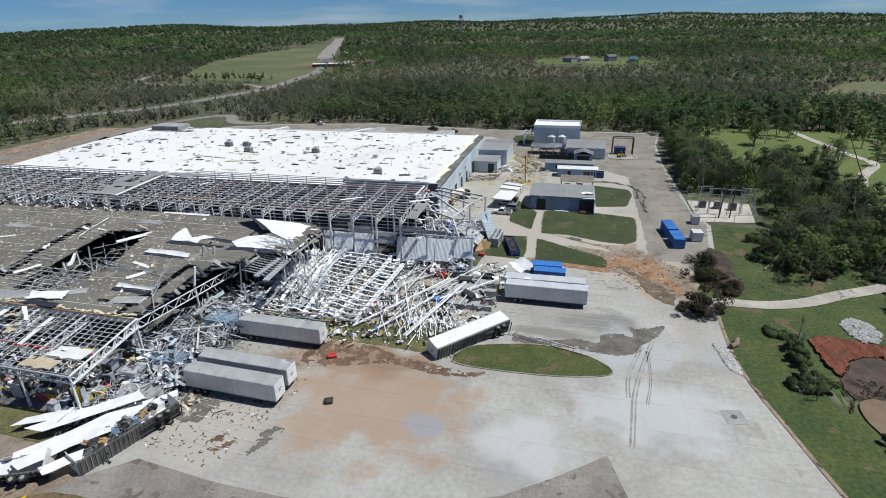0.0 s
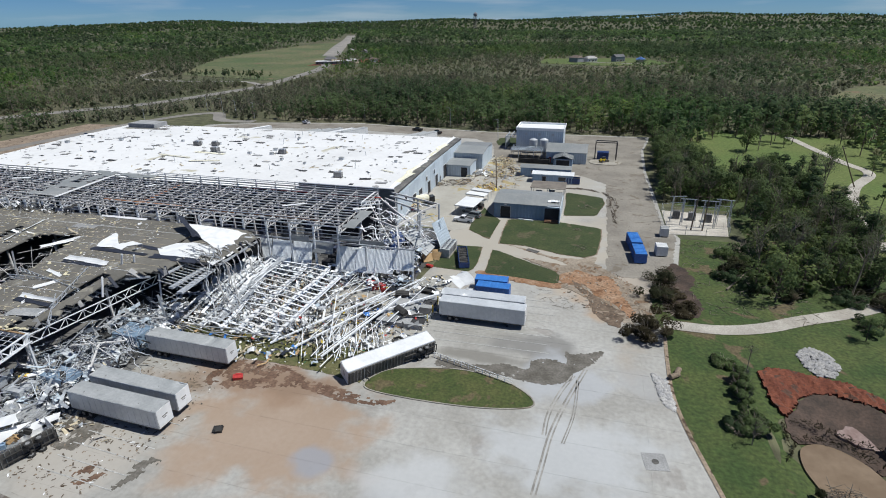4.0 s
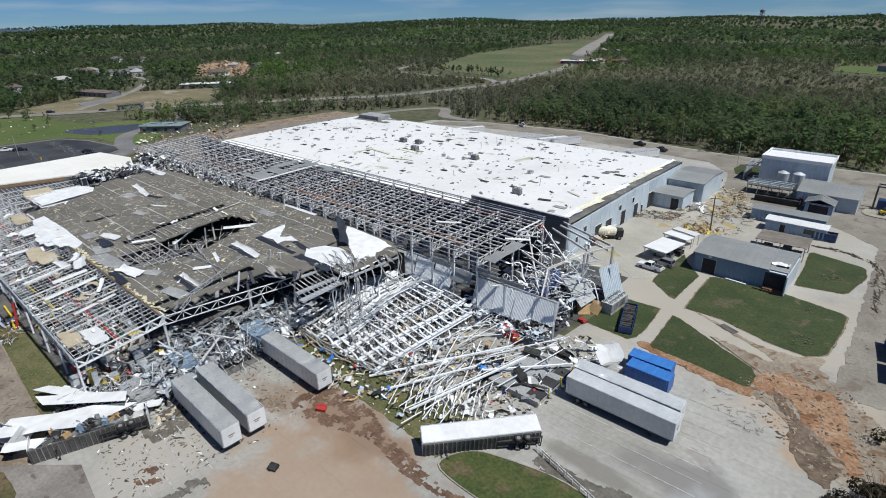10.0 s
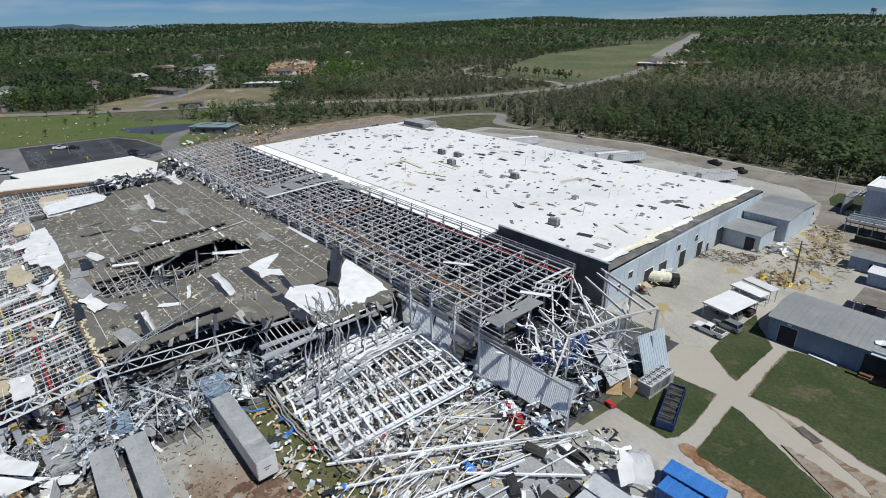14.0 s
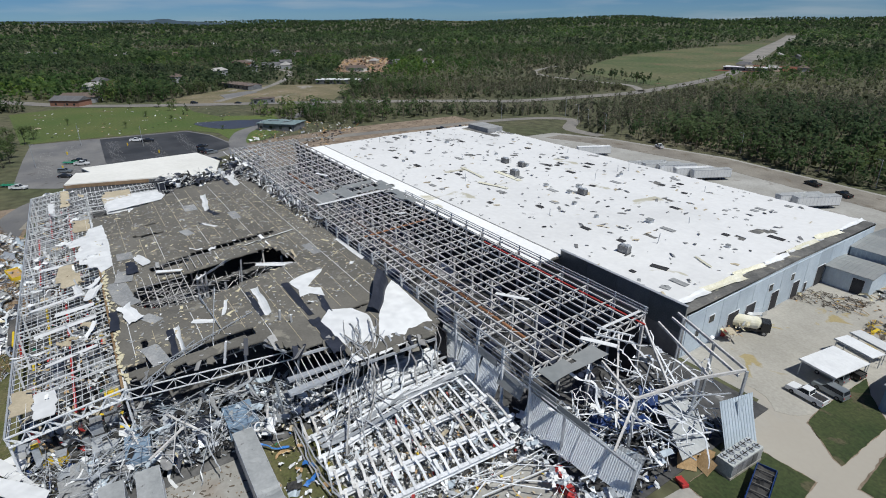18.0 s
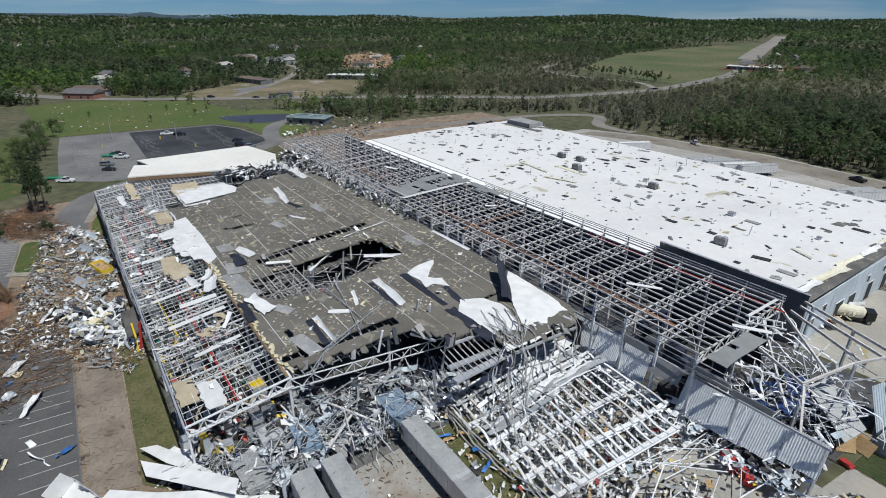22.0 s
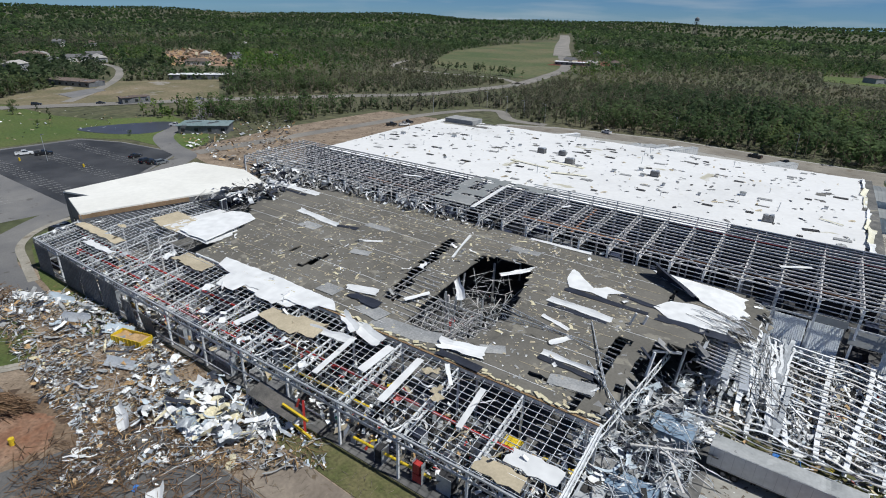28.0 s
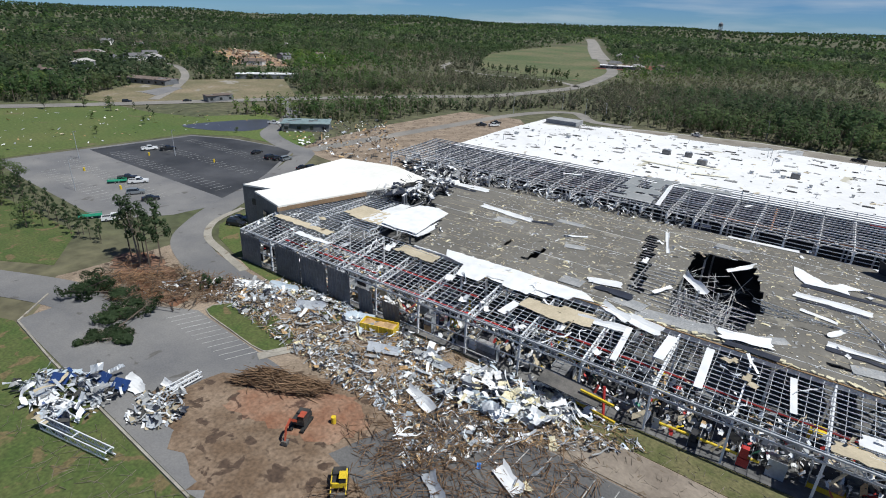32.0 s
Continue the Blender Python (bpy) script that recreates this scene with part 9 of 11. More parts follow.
def folded(w, d, seed, thick=0.03, bend=1.0):
    """A panel with ragged ends, creased along slanting lines."""
    r = random.Random(seed * 17)
    cuts = [0, r.uniform(0.2, 0.4), r.uniform(0.5, 0.75), 1]
    x, z, mb = -w / 2, 0.05, MB()
    slope = [bend * r.uniform(-0.2, 0.5), bend * r.uniform(-0.9, 0.9), bend * r.uniform(-0.6, 0.6)]
    for i, c in enumerate(cuts):
        if i:
            step = (c - cuts[i - 1]) * w
            x, z = x + step * math.cos(slope[i - 1]), max(0.03, z + step * math.sin(slope[i - 1]))
        k = r.uniform(-0.2, 0.2) * w * 0.5
        for y, zz in ((-d / 2 * r.uniform(0.6, 1.1), 0), (0, r.uniform(-0.02, 0.05)), (d / 2 * r.uniform(0.5, 1.1), r.uniform(0, 0.3) * d * min(1.0, bend * 2))):
            mb.v += [(x + k * y, y, z + zz), (x + k * y, y, z + zz - thick)]
    for i in range(3):
        for j in range(2):
            a, b = i * 6 + j * 2, i * 6 + 6 + j * 2
            mb.f += [(a, b, b + 2, a + 2), (a + 1, a + 3, b + 3, b + 1)]
        a, b = i * 6, i * 6 + 6
        mb.f += [(a, a + 1, b + 1, b), (a + 4, b + 4, b + 5, a + 5)]
    mb.f += [(0, 2, 3, 1), (2, 4, 5, 3), (18, 19, 21, 20), (20, 21, 23, 22)]
    return mb


# white skins of the burst trailers
flap(-11.6, 108.6, -8.2, 104.6, 4.4, 3.6, M_SHEETW, "white trailer skin burst open beside the blue containers", 1.4, 333, "trailer_skin")


def trailer_skins():
    for k, (x0, y0, x1, y1, w, z) in enumerate(((-69, 38.6, -59.0, 50.8, 3.6, 1.2), (-67, 37.4, -59.6, 46.4, 2.6, 1.7), (-75, 45, -63, 51.0, 1.8, 1.3), (-71, 43.5, -60, 52.2, 2.2, 1.6), (-62.8, 37.4, -60.0, 41.2, 2.3, 1.9), (-59.6, 52.2, -57.0, 55.6, 1.8, 0.9), (-61.5, 56, -58.5, 57.6, 1.6, 1.2), (-72, 49, -67, 47.4, 1.4, 0.8), (-74, 47, -70.5, 49.6, 1.2, 0.5))):
        solo("trailer_skin", folded(math.hypot(x1 - x0, y1 - y0), w, 40 + k, 0.03, 0.16), M_SHEETW, "white trailer skin torn off and folded at the dock", "trailer skin", (x0 + x1) / 2, (y0 + y1) / 2, z, math.degrees(math.atan2(y1 - y0, x1 - x0)), "trailer skins")


trailer_skins()
SCRAP = {}
for nm, mat in (("white", M_SHEETW), ("steel", M_STEEL), ("grey", M_PATCHG), ("dark", M_NAVY), ("tan", M_TAN), ("foam", M_FOAM), ("blue", M_LIDB), ("wood", M_WOOD), ("pale", M_WALLB), ("black", M_BLACK), ("red", M_REDST), ("yellow", M_YEL), ("green", M_CARGR)):
    SCRAP[nm] = [g.mesh("scrap_" + nm, mat) for g in (ribbon(5.0, 0.42, 1), ribbon(3.4, 0.7, 2), crumple(2.4, 1.5, 0.6, 6, 6, 0.03), ribbon(6.4, 0.28, 3), folded(2.2, 1.1, 4), folded(1.3, 0.8, 5), ribbon(2.6, 0.9, 6), folded(3.0, 0.8, 7), folded(1.7, 1.4, 8), ribbon(4.2, 0.2, 9))]
WORD = {"white": "crumpled white sheet metal", "steel": "bent galvanised sheet", "grey": "broken grey roof board", "dark": "torn dark roofing felt", "tan": "broken tan insulation board", "foam": "torn yellow insulation foam", "blue": "blue painted metal scrap", "wood": "splintered plywood board", "pale": "pale blue wall panel scrap",
        "black": "black rubber sheet scrap", "red": "red painted metal scrap", "yellow": "yellow painted metal scrap", "green": "green plastic scrap"}


REST = {}


def scatter(poly, n, kinds, z0, z1, seed, where, smin=0.5, smax=1.4, each=0.25, clump=-9.0):
    """Scrap over a zone: the first share as things of their own, the rest gathered by kind."""
    r = random.Random(seed)
    for i, (x, y) in enumerate(zone_points(poly, n, seed, clump)):
        k = r.choice(kinds)
        s = r.uniform(smin, smax)
        me = r.choice(SCRAP[k])
        z = z0(x, y) if callable(z0) else r.uniform(z0, z1)
        m = Matrix.Translation((x, y, z)) @ pose(0, 0, 0, r.uniform(-20, 20), r.uniform(-20, 20), r.uniform(0, 360)) @ Matrix.Diagonal((s, s, s, 1))
        if i < n * min(each, 0.13):
            ob = new("scrap_sheet", me)
            ob.matrix_basis = m
            tagged(ob, WORD[k] + " " + where, "scrap", "scrap " + where)
        else:
            REST.setdefault(k, []).append((me, m))


SOUTHK = ["white"] * 7 + ["steel"] * 5 + ["grey"] * 5 + ["pale"] * 2 + ["dark", "dark", "tan", "black", "wood", "wood", "foam"]
scatter(Z_SOUTH, 330, SOUTHK, 0.08, 0.35, 21, "in the debris field", 0.25, 0.85, 0.2, 0.0)
scatter([(-180, 40), (-170, 46.4), (-130, 47.6), (-128, 42), (-160, 39)], 170, SOUTHK, 0.1, 0.7, 48, "strewn along the wall", 0.4, 1.0, 0.2)
scatter([(-125, 36), (-108, 40), (-104, 48), (-122, 48)], 190, ["white", "pale", "steel", "white", "white", "grey", "foam", "dark", "white"], 0.2, 1.7, 22, "heaped by the wall", 0.5, 1.2)
scatter(Z_BAY, 270, ["white", "steel", "grey", "pale", "dark", "steel", "white", "steel", "black", "dark", "white", "black"], 0.3, 2.6, 23, "in the broken bay", 0.4, 1.2, 0.12)
for k, (x, y) in enumerate(zone_points(Z_BAY, 46, 91)):
    solo("wall_sheet", folded(rnd.uniform(1.6, 3.8), rnd.uniform(0.8, 1.9), 120 + k, 0.04, 0.6), (M_WALLB, M_STEEL, M_DKSTEEL, M_SHEETW, M_TRROOF)[k % 5], "torn wall sheet thrown into the broken bay", "wall sheet", x, y, rnd.uniform(0.6, 2.6), rnd.uniform(0, 180), "thrown wall sheets")
scatter([(-72, 63), (-66, 61), (-62, 70), (-60, 84), (-66, 82), (-70, 76)], 80, ["white", "dark", "steel", "pale", "black", "grey"], 1.0, 4.2, 64, "piled in the broken bay", 0.6, 1.4)
scatter(Z_DOCK, 26, ["steel", "grey", "dark", "black", "white"], 0.2, 1.0, 24, "at the dock", 0.5, 1.2)
scatter(Z_CORE, 520, ["white"] * 8 + ["steel", "steel", "pale", "black", "grey", "tan"], 0.15, 1.4, 25, "under the fallen roof", 0.3, 0.8, 0.1)
scatter(Z_CORE, 80, ["white"] * 6 + ["steel", "steel", "grey", "pale"], lambda x, y: fallen_z(x, y) - 0.3, 0, 45, "draped on the fallen rafters", 0.3, 0.9, 0.08)
scatter([(-63, 83), (-60, 83), (-59, 109), (-63, 109)], 60, ["white", "steel", "grey"], 0.6, 3.2, 46, "along the fallen roof edge", 0.5, 1.2, 0.1)
scatter([(-60, 104), (-45, 103.6), (-24, 104.4), (-20, 107), (-45, 107)], 190, ["white", "white", "white", "steel", "pale"], 0.4, 3.0, 47, "piled against the ribbed wall", 0.4, 0.9, 0.1)
scatter([(-58, 77), (-40, 77.4), (-28, 77), (-20, 77), (-15, 85), (-14, 96), (-22, 104), (-30, 92), (-38, 84), (-58, 83)], 210, ["white"] * 4 + ["steel", "grey", "tan", "wood", "black", "dark", "pale", "foam", "blue"], 0.12, 0.7, 57, "strewn before the fallen roof", 0.25, 0.85, 0.13)
for k, (mat, word) in enumerate(((M_YEL, "yellow"), (M_BLUE, "blue"), (M_REDST, "red"), (M_TAN, "tan"), (M_BLACK, "black"))):
    LATE.append(("coloured_litter", [(-62, 80), (-20, 78), (-13, 86), (-13, 102), (-24, 106), (-60, 106)], (50, 36, 24, 260, 320)[k], mat, word + " scraps among the wreck of the fallen roof", 0.17, (0.15, 1.3), 80 + k, 1.3, 0.5))
scatter(Z_EAST, 60, ["white"] * 5 + ["steel", "grey", "tan", "wood", "black"], 0.1, 0.9, 26, "in the wrecked yard end", 0.4, 1.1)
scatter(Z_TRD, 30, ["pale", "grey", "white", "black", "steel", "steel"], 0.1, 1.2, 27, "beside the trailers", 0.6, 1.3)
for x, y, r in ((-31, 115, 20), (-28.5, 118, 70), (-30, 123, 130), (-33, 120, 40), (-30.6, 111.4, 10)):
    solo("blue_tarpaulin", crumple(3.4, 2.6, 1.1, int(r), 7), M_NAVYP, "crumpled dark blue tarpaulin in the broken hall end", "tarpaulin", x, y, 4.2, r, "blue tarpaulins")
scatter(Z_TRUSS_END, 70, ["white", "steel", "dark", "white", "pale", "steel"], 0.3, 6.5, 28, "in the broken hall end", 0.5, 1.2)
penthouse = thing("collapsed_penthouse", "dark ribbed wall of a crushed roof-top room", "penthouse", -168, 88, 8.4, 107)
part("wall", MB().box(-8.5, 8.5, -0.15, 0.15, 0, 2.6), M_NAVY, penthouse)
for x in steps(-8, 8, 1.6):
    part("wall_rib", MB().box(x - 0.12, x + 0.12, -0.32, -0.152, 0, 2.7), M_STEEL if int(x * 5) % 3 else M_WALLDK, penthouse)
part("slumped_roof", MB().obox(Matrix.Translation((0, 3.0, 2.0)) @ pose(0, 0, 0, -14, 4, 0), 16, 5.6, 0.25), M_NAVY, penthouse)
part("roof_flashing", MB().beam((-8, 0.2, 2.72), (8, 0.2, 2.72), 0.5, 0.1), M_SHEETW, penthouse)
scatter(Z_NWH, 130, ["white", "dark", "black", "dark", "dark", "black", "grey", "dark"], 8.8, 10.8, 29, "heaped at the roof corner", 0.8, 1.8)
scatter(Z_NWH, 90, ["white", "white", "white", "steel", "grey", "dark"], 9.4, 12.0, 58, "curled over the roof corner", 0.6, 1.3, 0.13)
scatter(Z_EDGE, 90, ["white", "white", "steel", "dark", "dark", "black"], 10.0, 11.8, 30, "along the roof step", 0.5, 1.1)
scatter(Z_NE, 24, ["foam", "wood", "grey", "white", "tan"], 0.05, 0.3, 31, "in the service yard", 0.5, 1.2)
scatter([(-29, 197), (-23, 195), (-22, 205), (-29, 203)], 16, ["white", "white", "grey"], 0.06, 0.2, 61, "flat on the service yard", 0.8, 1.5)
scatter([(-43, 152), (-37.5, 150), (-34, 157), (-36, 166), (-40.5, 168)], 60, ["tan", "foam", "white", "wood", "steel", "foam"], 0.1, 2.2, 62, "torn off the hall corner", 0.5, 1.3)
scatter([(-47, 76.4), (-43, 80.6), (-35, 78.4), (-36, 75)], 16, ["tan", "white", "wood", "tan", "pale"], 0.15, 0.5, 63, "lying on the grass below the wreck", 0.5, 1.0)
scatter(Z_ENT, 40, ["white", "steel", "grey", "dark", "wood"], 0.1, 0.6, 32, "by the entrance", 0.4, 1.0)
scatter(Z_MEADOW, 12, ["white", "steel", "tan", "wood"], 0.1, 0.3, 33, "in the meadow", 0.4, 1.1)
scatter(Z_BEYOND, 40, ["white", "steel", "dark", "wood", "grey"], 0.1, 0.5, 34, "beyond the works", 0.5, 1.2)
HEAP_A = [(-172.6, 1.5), (-172, 6.5), (-163, 12), (-158.5, 10.5), (-157, 3), (-160, 0.5)]
HEAP_B = [(-153.4, 7.4), (-156.8, 11), (-154.5, 16.8), (-148, 13), (-148.4, 9)]
scatter(HEAP_A, 46, ["white", "steel", "grey", "steel", "steel", "dark", "pale", "tan"], 0.1, 1.7, 35, "heaped at the lot edge", 0.5, 1.3)
scatter(HEAP_B, 40, ["white", "steel", "grey", "steel", "tan", "dark"], 0.1, 0.9, 49, "heaped on the small car park", 0.3, 0.9)
scatter(Z_ROOFTOP, 50, ["white", "white", "white", "grey", "tan"], lambda x, y: grey_z(x, y) + 0.05, 0, 36, "blown over the grey roof", 0.25, 0.8)
scatter(Z_LEAN, 70, ["white", "white", "steel", "tan"], lambda x, y: lean_z(y) + 0.35, 0, 37, "caught on the bare joists", 0.3, 1.0)
scatter(Z_YARD, 8, ["red", "white", "dark", "tan"], 0.06, 0.1, 38, "on the concrete yard", 0.3, 0.5)
scatter([(-112, 20), (-84, 22), (-80, 36), (-112, 34)], 34, ["white", "white", "steel", "foam", "blue"], 0.1, 0.6, 39, "on the dark bays", 0.4, 1.1)

for k, rows in REST.items():
    V, F, off = [], [], 0
    for me, m in rows:
        V += [tuple(m @ v.co) for v in me.vertices]
        F += [tuple(off + i for i in p.vertices) for p in me.polygons]
        off = len(V)
    me = bpy.data.meshes.new("scrap_heap")
    me.from_pydata(V, [], F)
    me.materials.append(rows[0][0].materials[0])
    tagged(new("scrap_heap", me), WORD[k] + " strewn over the wreck", "scrap", "", "stuff")

# machines and stores inside the halls
# dark machine boxes added so the hall's inside stays dark
for i, (x, y) in enumerate(zone_points([(-190, 109.5), (-39, 109.5), (-39, 128.5), (-190, 128.5)], 130, 41)):
    w, d, h = rnd.uniform(1.5, 4.5), rnd.uniform(1.2, 3.5), rnd.uniform(1.2, 5.0)
    u = thing("machine_tool", "dark machine added on the shop floor to deepen interior shade", "machine", x, y, 0.1, rnd.choice((0, 0, 90, 4)), "machines under the trusses")
    mt = rnd.choice((M_MACH, M_MACH, M_MACHG, M_DARK))
    part("base", MB().box(-w / 2, w / 2, -d / 2, d / 2, 0, h * 0.55), mt, u)
    part("housing", MB().box(-w * 0.4, w * 0.3, -d * 0.42, d * 0.42, h * 0.55 + 0.002, h), mt, u)
for i, (x, y) in enumerate(zone_points([(-183, 50), (-70, 50), (-70, 62), (-183, 62)], 110, 42)):
    w, d, h = rnd.uniform(1.0, 4.0), rnd.uniform(0.8, 2.4), rnd.uniform(0.8, 3.6)
    mt = rnd.choice((M_MACHG, M_DARK, M_MACH, M_WOOD, M_REDST, M_MACHG, M_SHEETW, M_TAN, M_YEL) if i % 2 else (M_MACHG, M_DARK, M_MACH))
    u = thing("storage_rack", "loaded storage rack under the bare joists", "rack", x, y, 0.11, rnd.choice((0, 90, 0, 6)), "racks under the joists")
    part("frame_side", MB().box(-w / 2 - 0.06, -w / 2 - 0.004, -d / 2, d / 2, 0, h + 0.3), M_STEEL, u)
    part("frame_side", MB().box(w / 2 + 0.004, w / 2 + 0.06, -d / 2, d / 2, 0, h + 0.3), M_STEEL, u)
    part("lower_load", MB().box(-w / 2, w / 2, -d / 2, d / 2, 0.1, h * 0.45), mt, u)
    part("upper_load", MB().box(-w / 2 + 0.1, w / 2 - 0.3, -d / 2, d / 2, h * 0.5, h), rnd.choice((mt, M_MACHG, M_DARK)), u)
for x0, x1, y, z, m in ((-120, -72, 55.5, 5.8, M_REDST), (-184, -130, 57.2, 5.8, M_REDST), (-112, -96, 52.3, 4.6, M_YEL), (-96, -84, 49.8, 1.6, M_YEL), (-150, -120, 51.0, 6.0, M_REDST), (-176, -150, 53, 5.8, M_REDST)):
    solo("sprinkler_pipe", MB().tube((x0, y, z), (x1, y + 0.6, z - 0.2), 0.18, 0.18, 8), m, "red sprinkler main under the joists" if m is M_REDST else "yellow crane rail under the joists", "pipe", group="pipes under the joists")
for p, q in (((-105.6, 47.6, 0.1), (-104.4, 48.4, 4.6)), ((-102.8, 47.6, 0.1), (-103.6, 48.4, 4.8)), ((-106.4, 47.2, 3.6), (-101.6, 47.2, 3.2)), ((-107, 47.4, 1.2), (-101, 47, 0.8))):
    member("yellow_frame_bar", "yellow and red steel stair frame at the wall", M_YEL if p[2] > 0.5 else M_REDST, p, q, 0.3, 0.3, "frame", "stair frame")
for x, y, m in ((-69.5, 53.4, M_YEL), (-72.4, 50.2, M_NAVYP), (-73.6, 48.9, M_TRW), (-70.4, 51.6, M_YEL), (-64, 60, M_MACH), (-61, 66, M_NAVYP), (-67, 66, M_MACH)):
    u = thing("steel_bin", "yellow bin standing on the dock floor" if m is M_YEL else "blue or white crate standing on the dock floor", "bin", x, y, 0.12, rnd.uniform(-20, 20), "dock bins")
    part("tub", MB().box(-0.7, 0.7, -0.6, 0.6, 0.1, 1.5), m, u)
    part("rim", MB().box(-0.76, 0.76, -0.66, 0.66, 1.502, 1.58), M_STEEL, u)
    part("pallet", MB().box(-0.75, 0.75, -0.65, 0.65, 0, 0.1), M_WOOD, u)
for x0, x1, y0, y1, h, m in ((-66.8, -61, 54.2, 58.6, 1.1, M_PATCHG), (-64.5, -60, 53, 57, 1.2, M_PATCHG), (-68.8, -66, 57, 60, 2.2, M_TRAIL), (-66.5, -61, 60.6, 63.6, 2.6, M_WALLBG), (-64.8, -59.5, 73, 77, 3.0, M_WALLBG), (-68.5, -64, 64.5, 66.8, 2.0, M_MACHG)):
    solo("dock_platform", MB().box(-(x1 - x0) / 2, (x1 - x0) / 2, -(y1 - y0) / 2, (y1 - y0) / 2, 0, h), m, "broken grey dock platform under wreckage", "dock", (x0 + x1) / 2, (y0 + y1) / 2, 0.1, rnd.uniform(-6, 6), "dock platforms")
for x, y, n in ((-76.4, 52.6, 7), (-74.4, 53.4, 9), (-78.6, 52.2, 6)):
    pl = thing("pallet_stack", "stack of dark slatted pallets on the dock floor", "pallets", x, y, 0.1, rnd.uniform(-12, 12), "pallet stacks")
    for k in range(n):
        part("pallet", MB().box(-0.9, 0.9, -0.7, -0.2, 0.22 * k, 0.22 * k + 0.12).box(-0.9, 0.9, 0.2, 0.7, 0.22 * k, 0.22 * k + 0.12).box(-0.8, -0.6, -0.6, 0.6, 0.22 * k + 0.122, 0.22 * k + 0.215).box(0.6, 0.8, -0.6, 0.6, 0.22 * k + 0.122, 0.22 * k + 0.215), M_MACHG, pl)
solo("red_cabinet", MB().obox(Matrix.Translation((0, 0, 0.3)) @ pose(0, 0, 0, 8, 4, 0), 1.5, 0.9, 0.5).obox(Matrix.Translation((0.1, 0.4, 0.62)) @ pose(0, 0, 0, 8, 4, 0), 0.9, 0.3, 0.08), M_REDST, "red metal cabinet lying on the muddy yard", "cabinet", -38.4, 70.9, 0.05, 30)
solo("thrown_crate", MB().obox(Matrix.Translation((0, 0, 0.3)) @ pose(0, 0, 0, 14, -6, 0), 1.3, 1.0, 0.4).obox(Matrix.Translation((0.2, -0.3, 0.6)) @ pose(0, 0, 0, 30, 0, 20), 0.9, 0.6, 0.06), M_BLACK, "black broken crate on the open yard", "crate", -33.9, 59.8, 0.03, 15)
for x, y in ((-29.6, 106.2), (-28.8, 105.4), (-27.6, 105.6), (-30.6, 106.8), (-26.6, 104.9)):
    solo("plastic_crate", MB().box(-0.6, 0.6, -0.5, 0.5, 0, 0.8).box(-0.5, 0.4, -0.4, 0.4, 0.8, 1.3), rnd.choice((M_BLUE, M_REDST, M_BLUE)), "blue or red plastic crate heap on the yard", "crate", x, y, 0.06, rnd.uniform(0, 90), "plastic crates")
for x, y, r in ((-13.8, 106.6, 20), (-11.8, 105.2, -20), (-10.8, 108.4, 50)):
    ob = new("tarpaulin", SCRAP["white"][3])
    ob.matrix_basis = Matrix.Translation((x, y, 0.2)) @ pose(0, 0, 0, 0, 0, r) @ Matrix.Diagonal((2.0, 1.8, 2.2, 1))
    tagged(ob, "white tarpaulin heap behind the trailers", "tarpaulin", "tarpaulins")


# fine litter, past counting
def bulk(name, verts, faces, mat, label, category, kind="stuff"):
    me = bpy.data.meshes.new(name)
    nv, nf, k = len(verts), len(faces), faces.shape[1]
    me.vertices.add(nv)
    me.vertices.foreach_set("co", np.ascontiguousarray(verts, dtype=np.float32).ravel())
    me.loops.add(nf * k)
    me.loops.foreach_set("vertex_index", np.ascontiguousarray(faces, dtype=np.int32).ravel())
    me.polygons.add(nf)
    me.polygons.foreach_set("loop_start", np.arange(nf, dtype=np.int32) * k)
    me.polygons.foreach_set("loop_total", np.full(nf, k, dtype=np.int32))
    me.update(calc_edges=True)
    me.materials.append(mat)
    return tagged(new(name, me), label, category, "", kind)


def litter(name, poly, n, mat, label, size, z, seed, long=1.0, tilt=0.5, clump=-9.0):
    """Small bent pieces, each a folded scrap."""
    g = np.random.default_rng(seed)
    xs, ys = [p[0] for p in poly], [p[1] for p in poly]
    P = np.empty((0, 2))
    while len(P) < n:
        q = np.column_stack((g.uniform(min(xs), max(xs), n * 2), g.uniform(min(ys), max(ys), n * 2)))
        q = q[inside(poly, q[:, 0], q[:, 1])]
        if poly is Z_ROOFTOP:
            q = q[[on_grey(a, b) for a, b in q]]
        if clump > -9:
            q = q[[noise.noise(Vector((a * 0.16, b * 0.16, 21.0))) > clump + g.uniform(-0.3, 0.3) for a, b in q]]
        P = np.vstack((P, q))
    P = P[:n]
    a = g.uniform(0, 2 * np.pi, n)
    s = size * g.uniform(0.35, 1.0, n) ** 1.5 * 1.6
    u = np.column_stack((np.cos(a), np.sin(a), g.normal(0, tilt, n))) * (s * long)[:, None]
    v = np.column_stack((-np.sin(a), np.cos(a), g.normal(0, tilt, n))) * s[:, None]
    zz = z(P[:, 0], P[:, 1], g) if callable(z) else g.uniform(z[0], z[1], n)
    c = np.column_stack((P, zz))
    lift = np.column_stack((np.zeros(n), np.zeros(n), s * g.uniform(0.1, 0.5, n)))
    V = np.stack((c - u - v, c - v + lift, c + u - v * 0.6, c + u * 0.9 + v, c + v * 0.8 + lift, c - u * 0.8 + v), 1).reshape(-1, 3)
    b = np.arange(n)[:, None] * 6
    F = np.vstack((b + np.array([[0, 1, 4, 5]]), b + np.array([[1, 2, 3, 4]])))
    return bulk(name, V, F, mat, label, "debris")


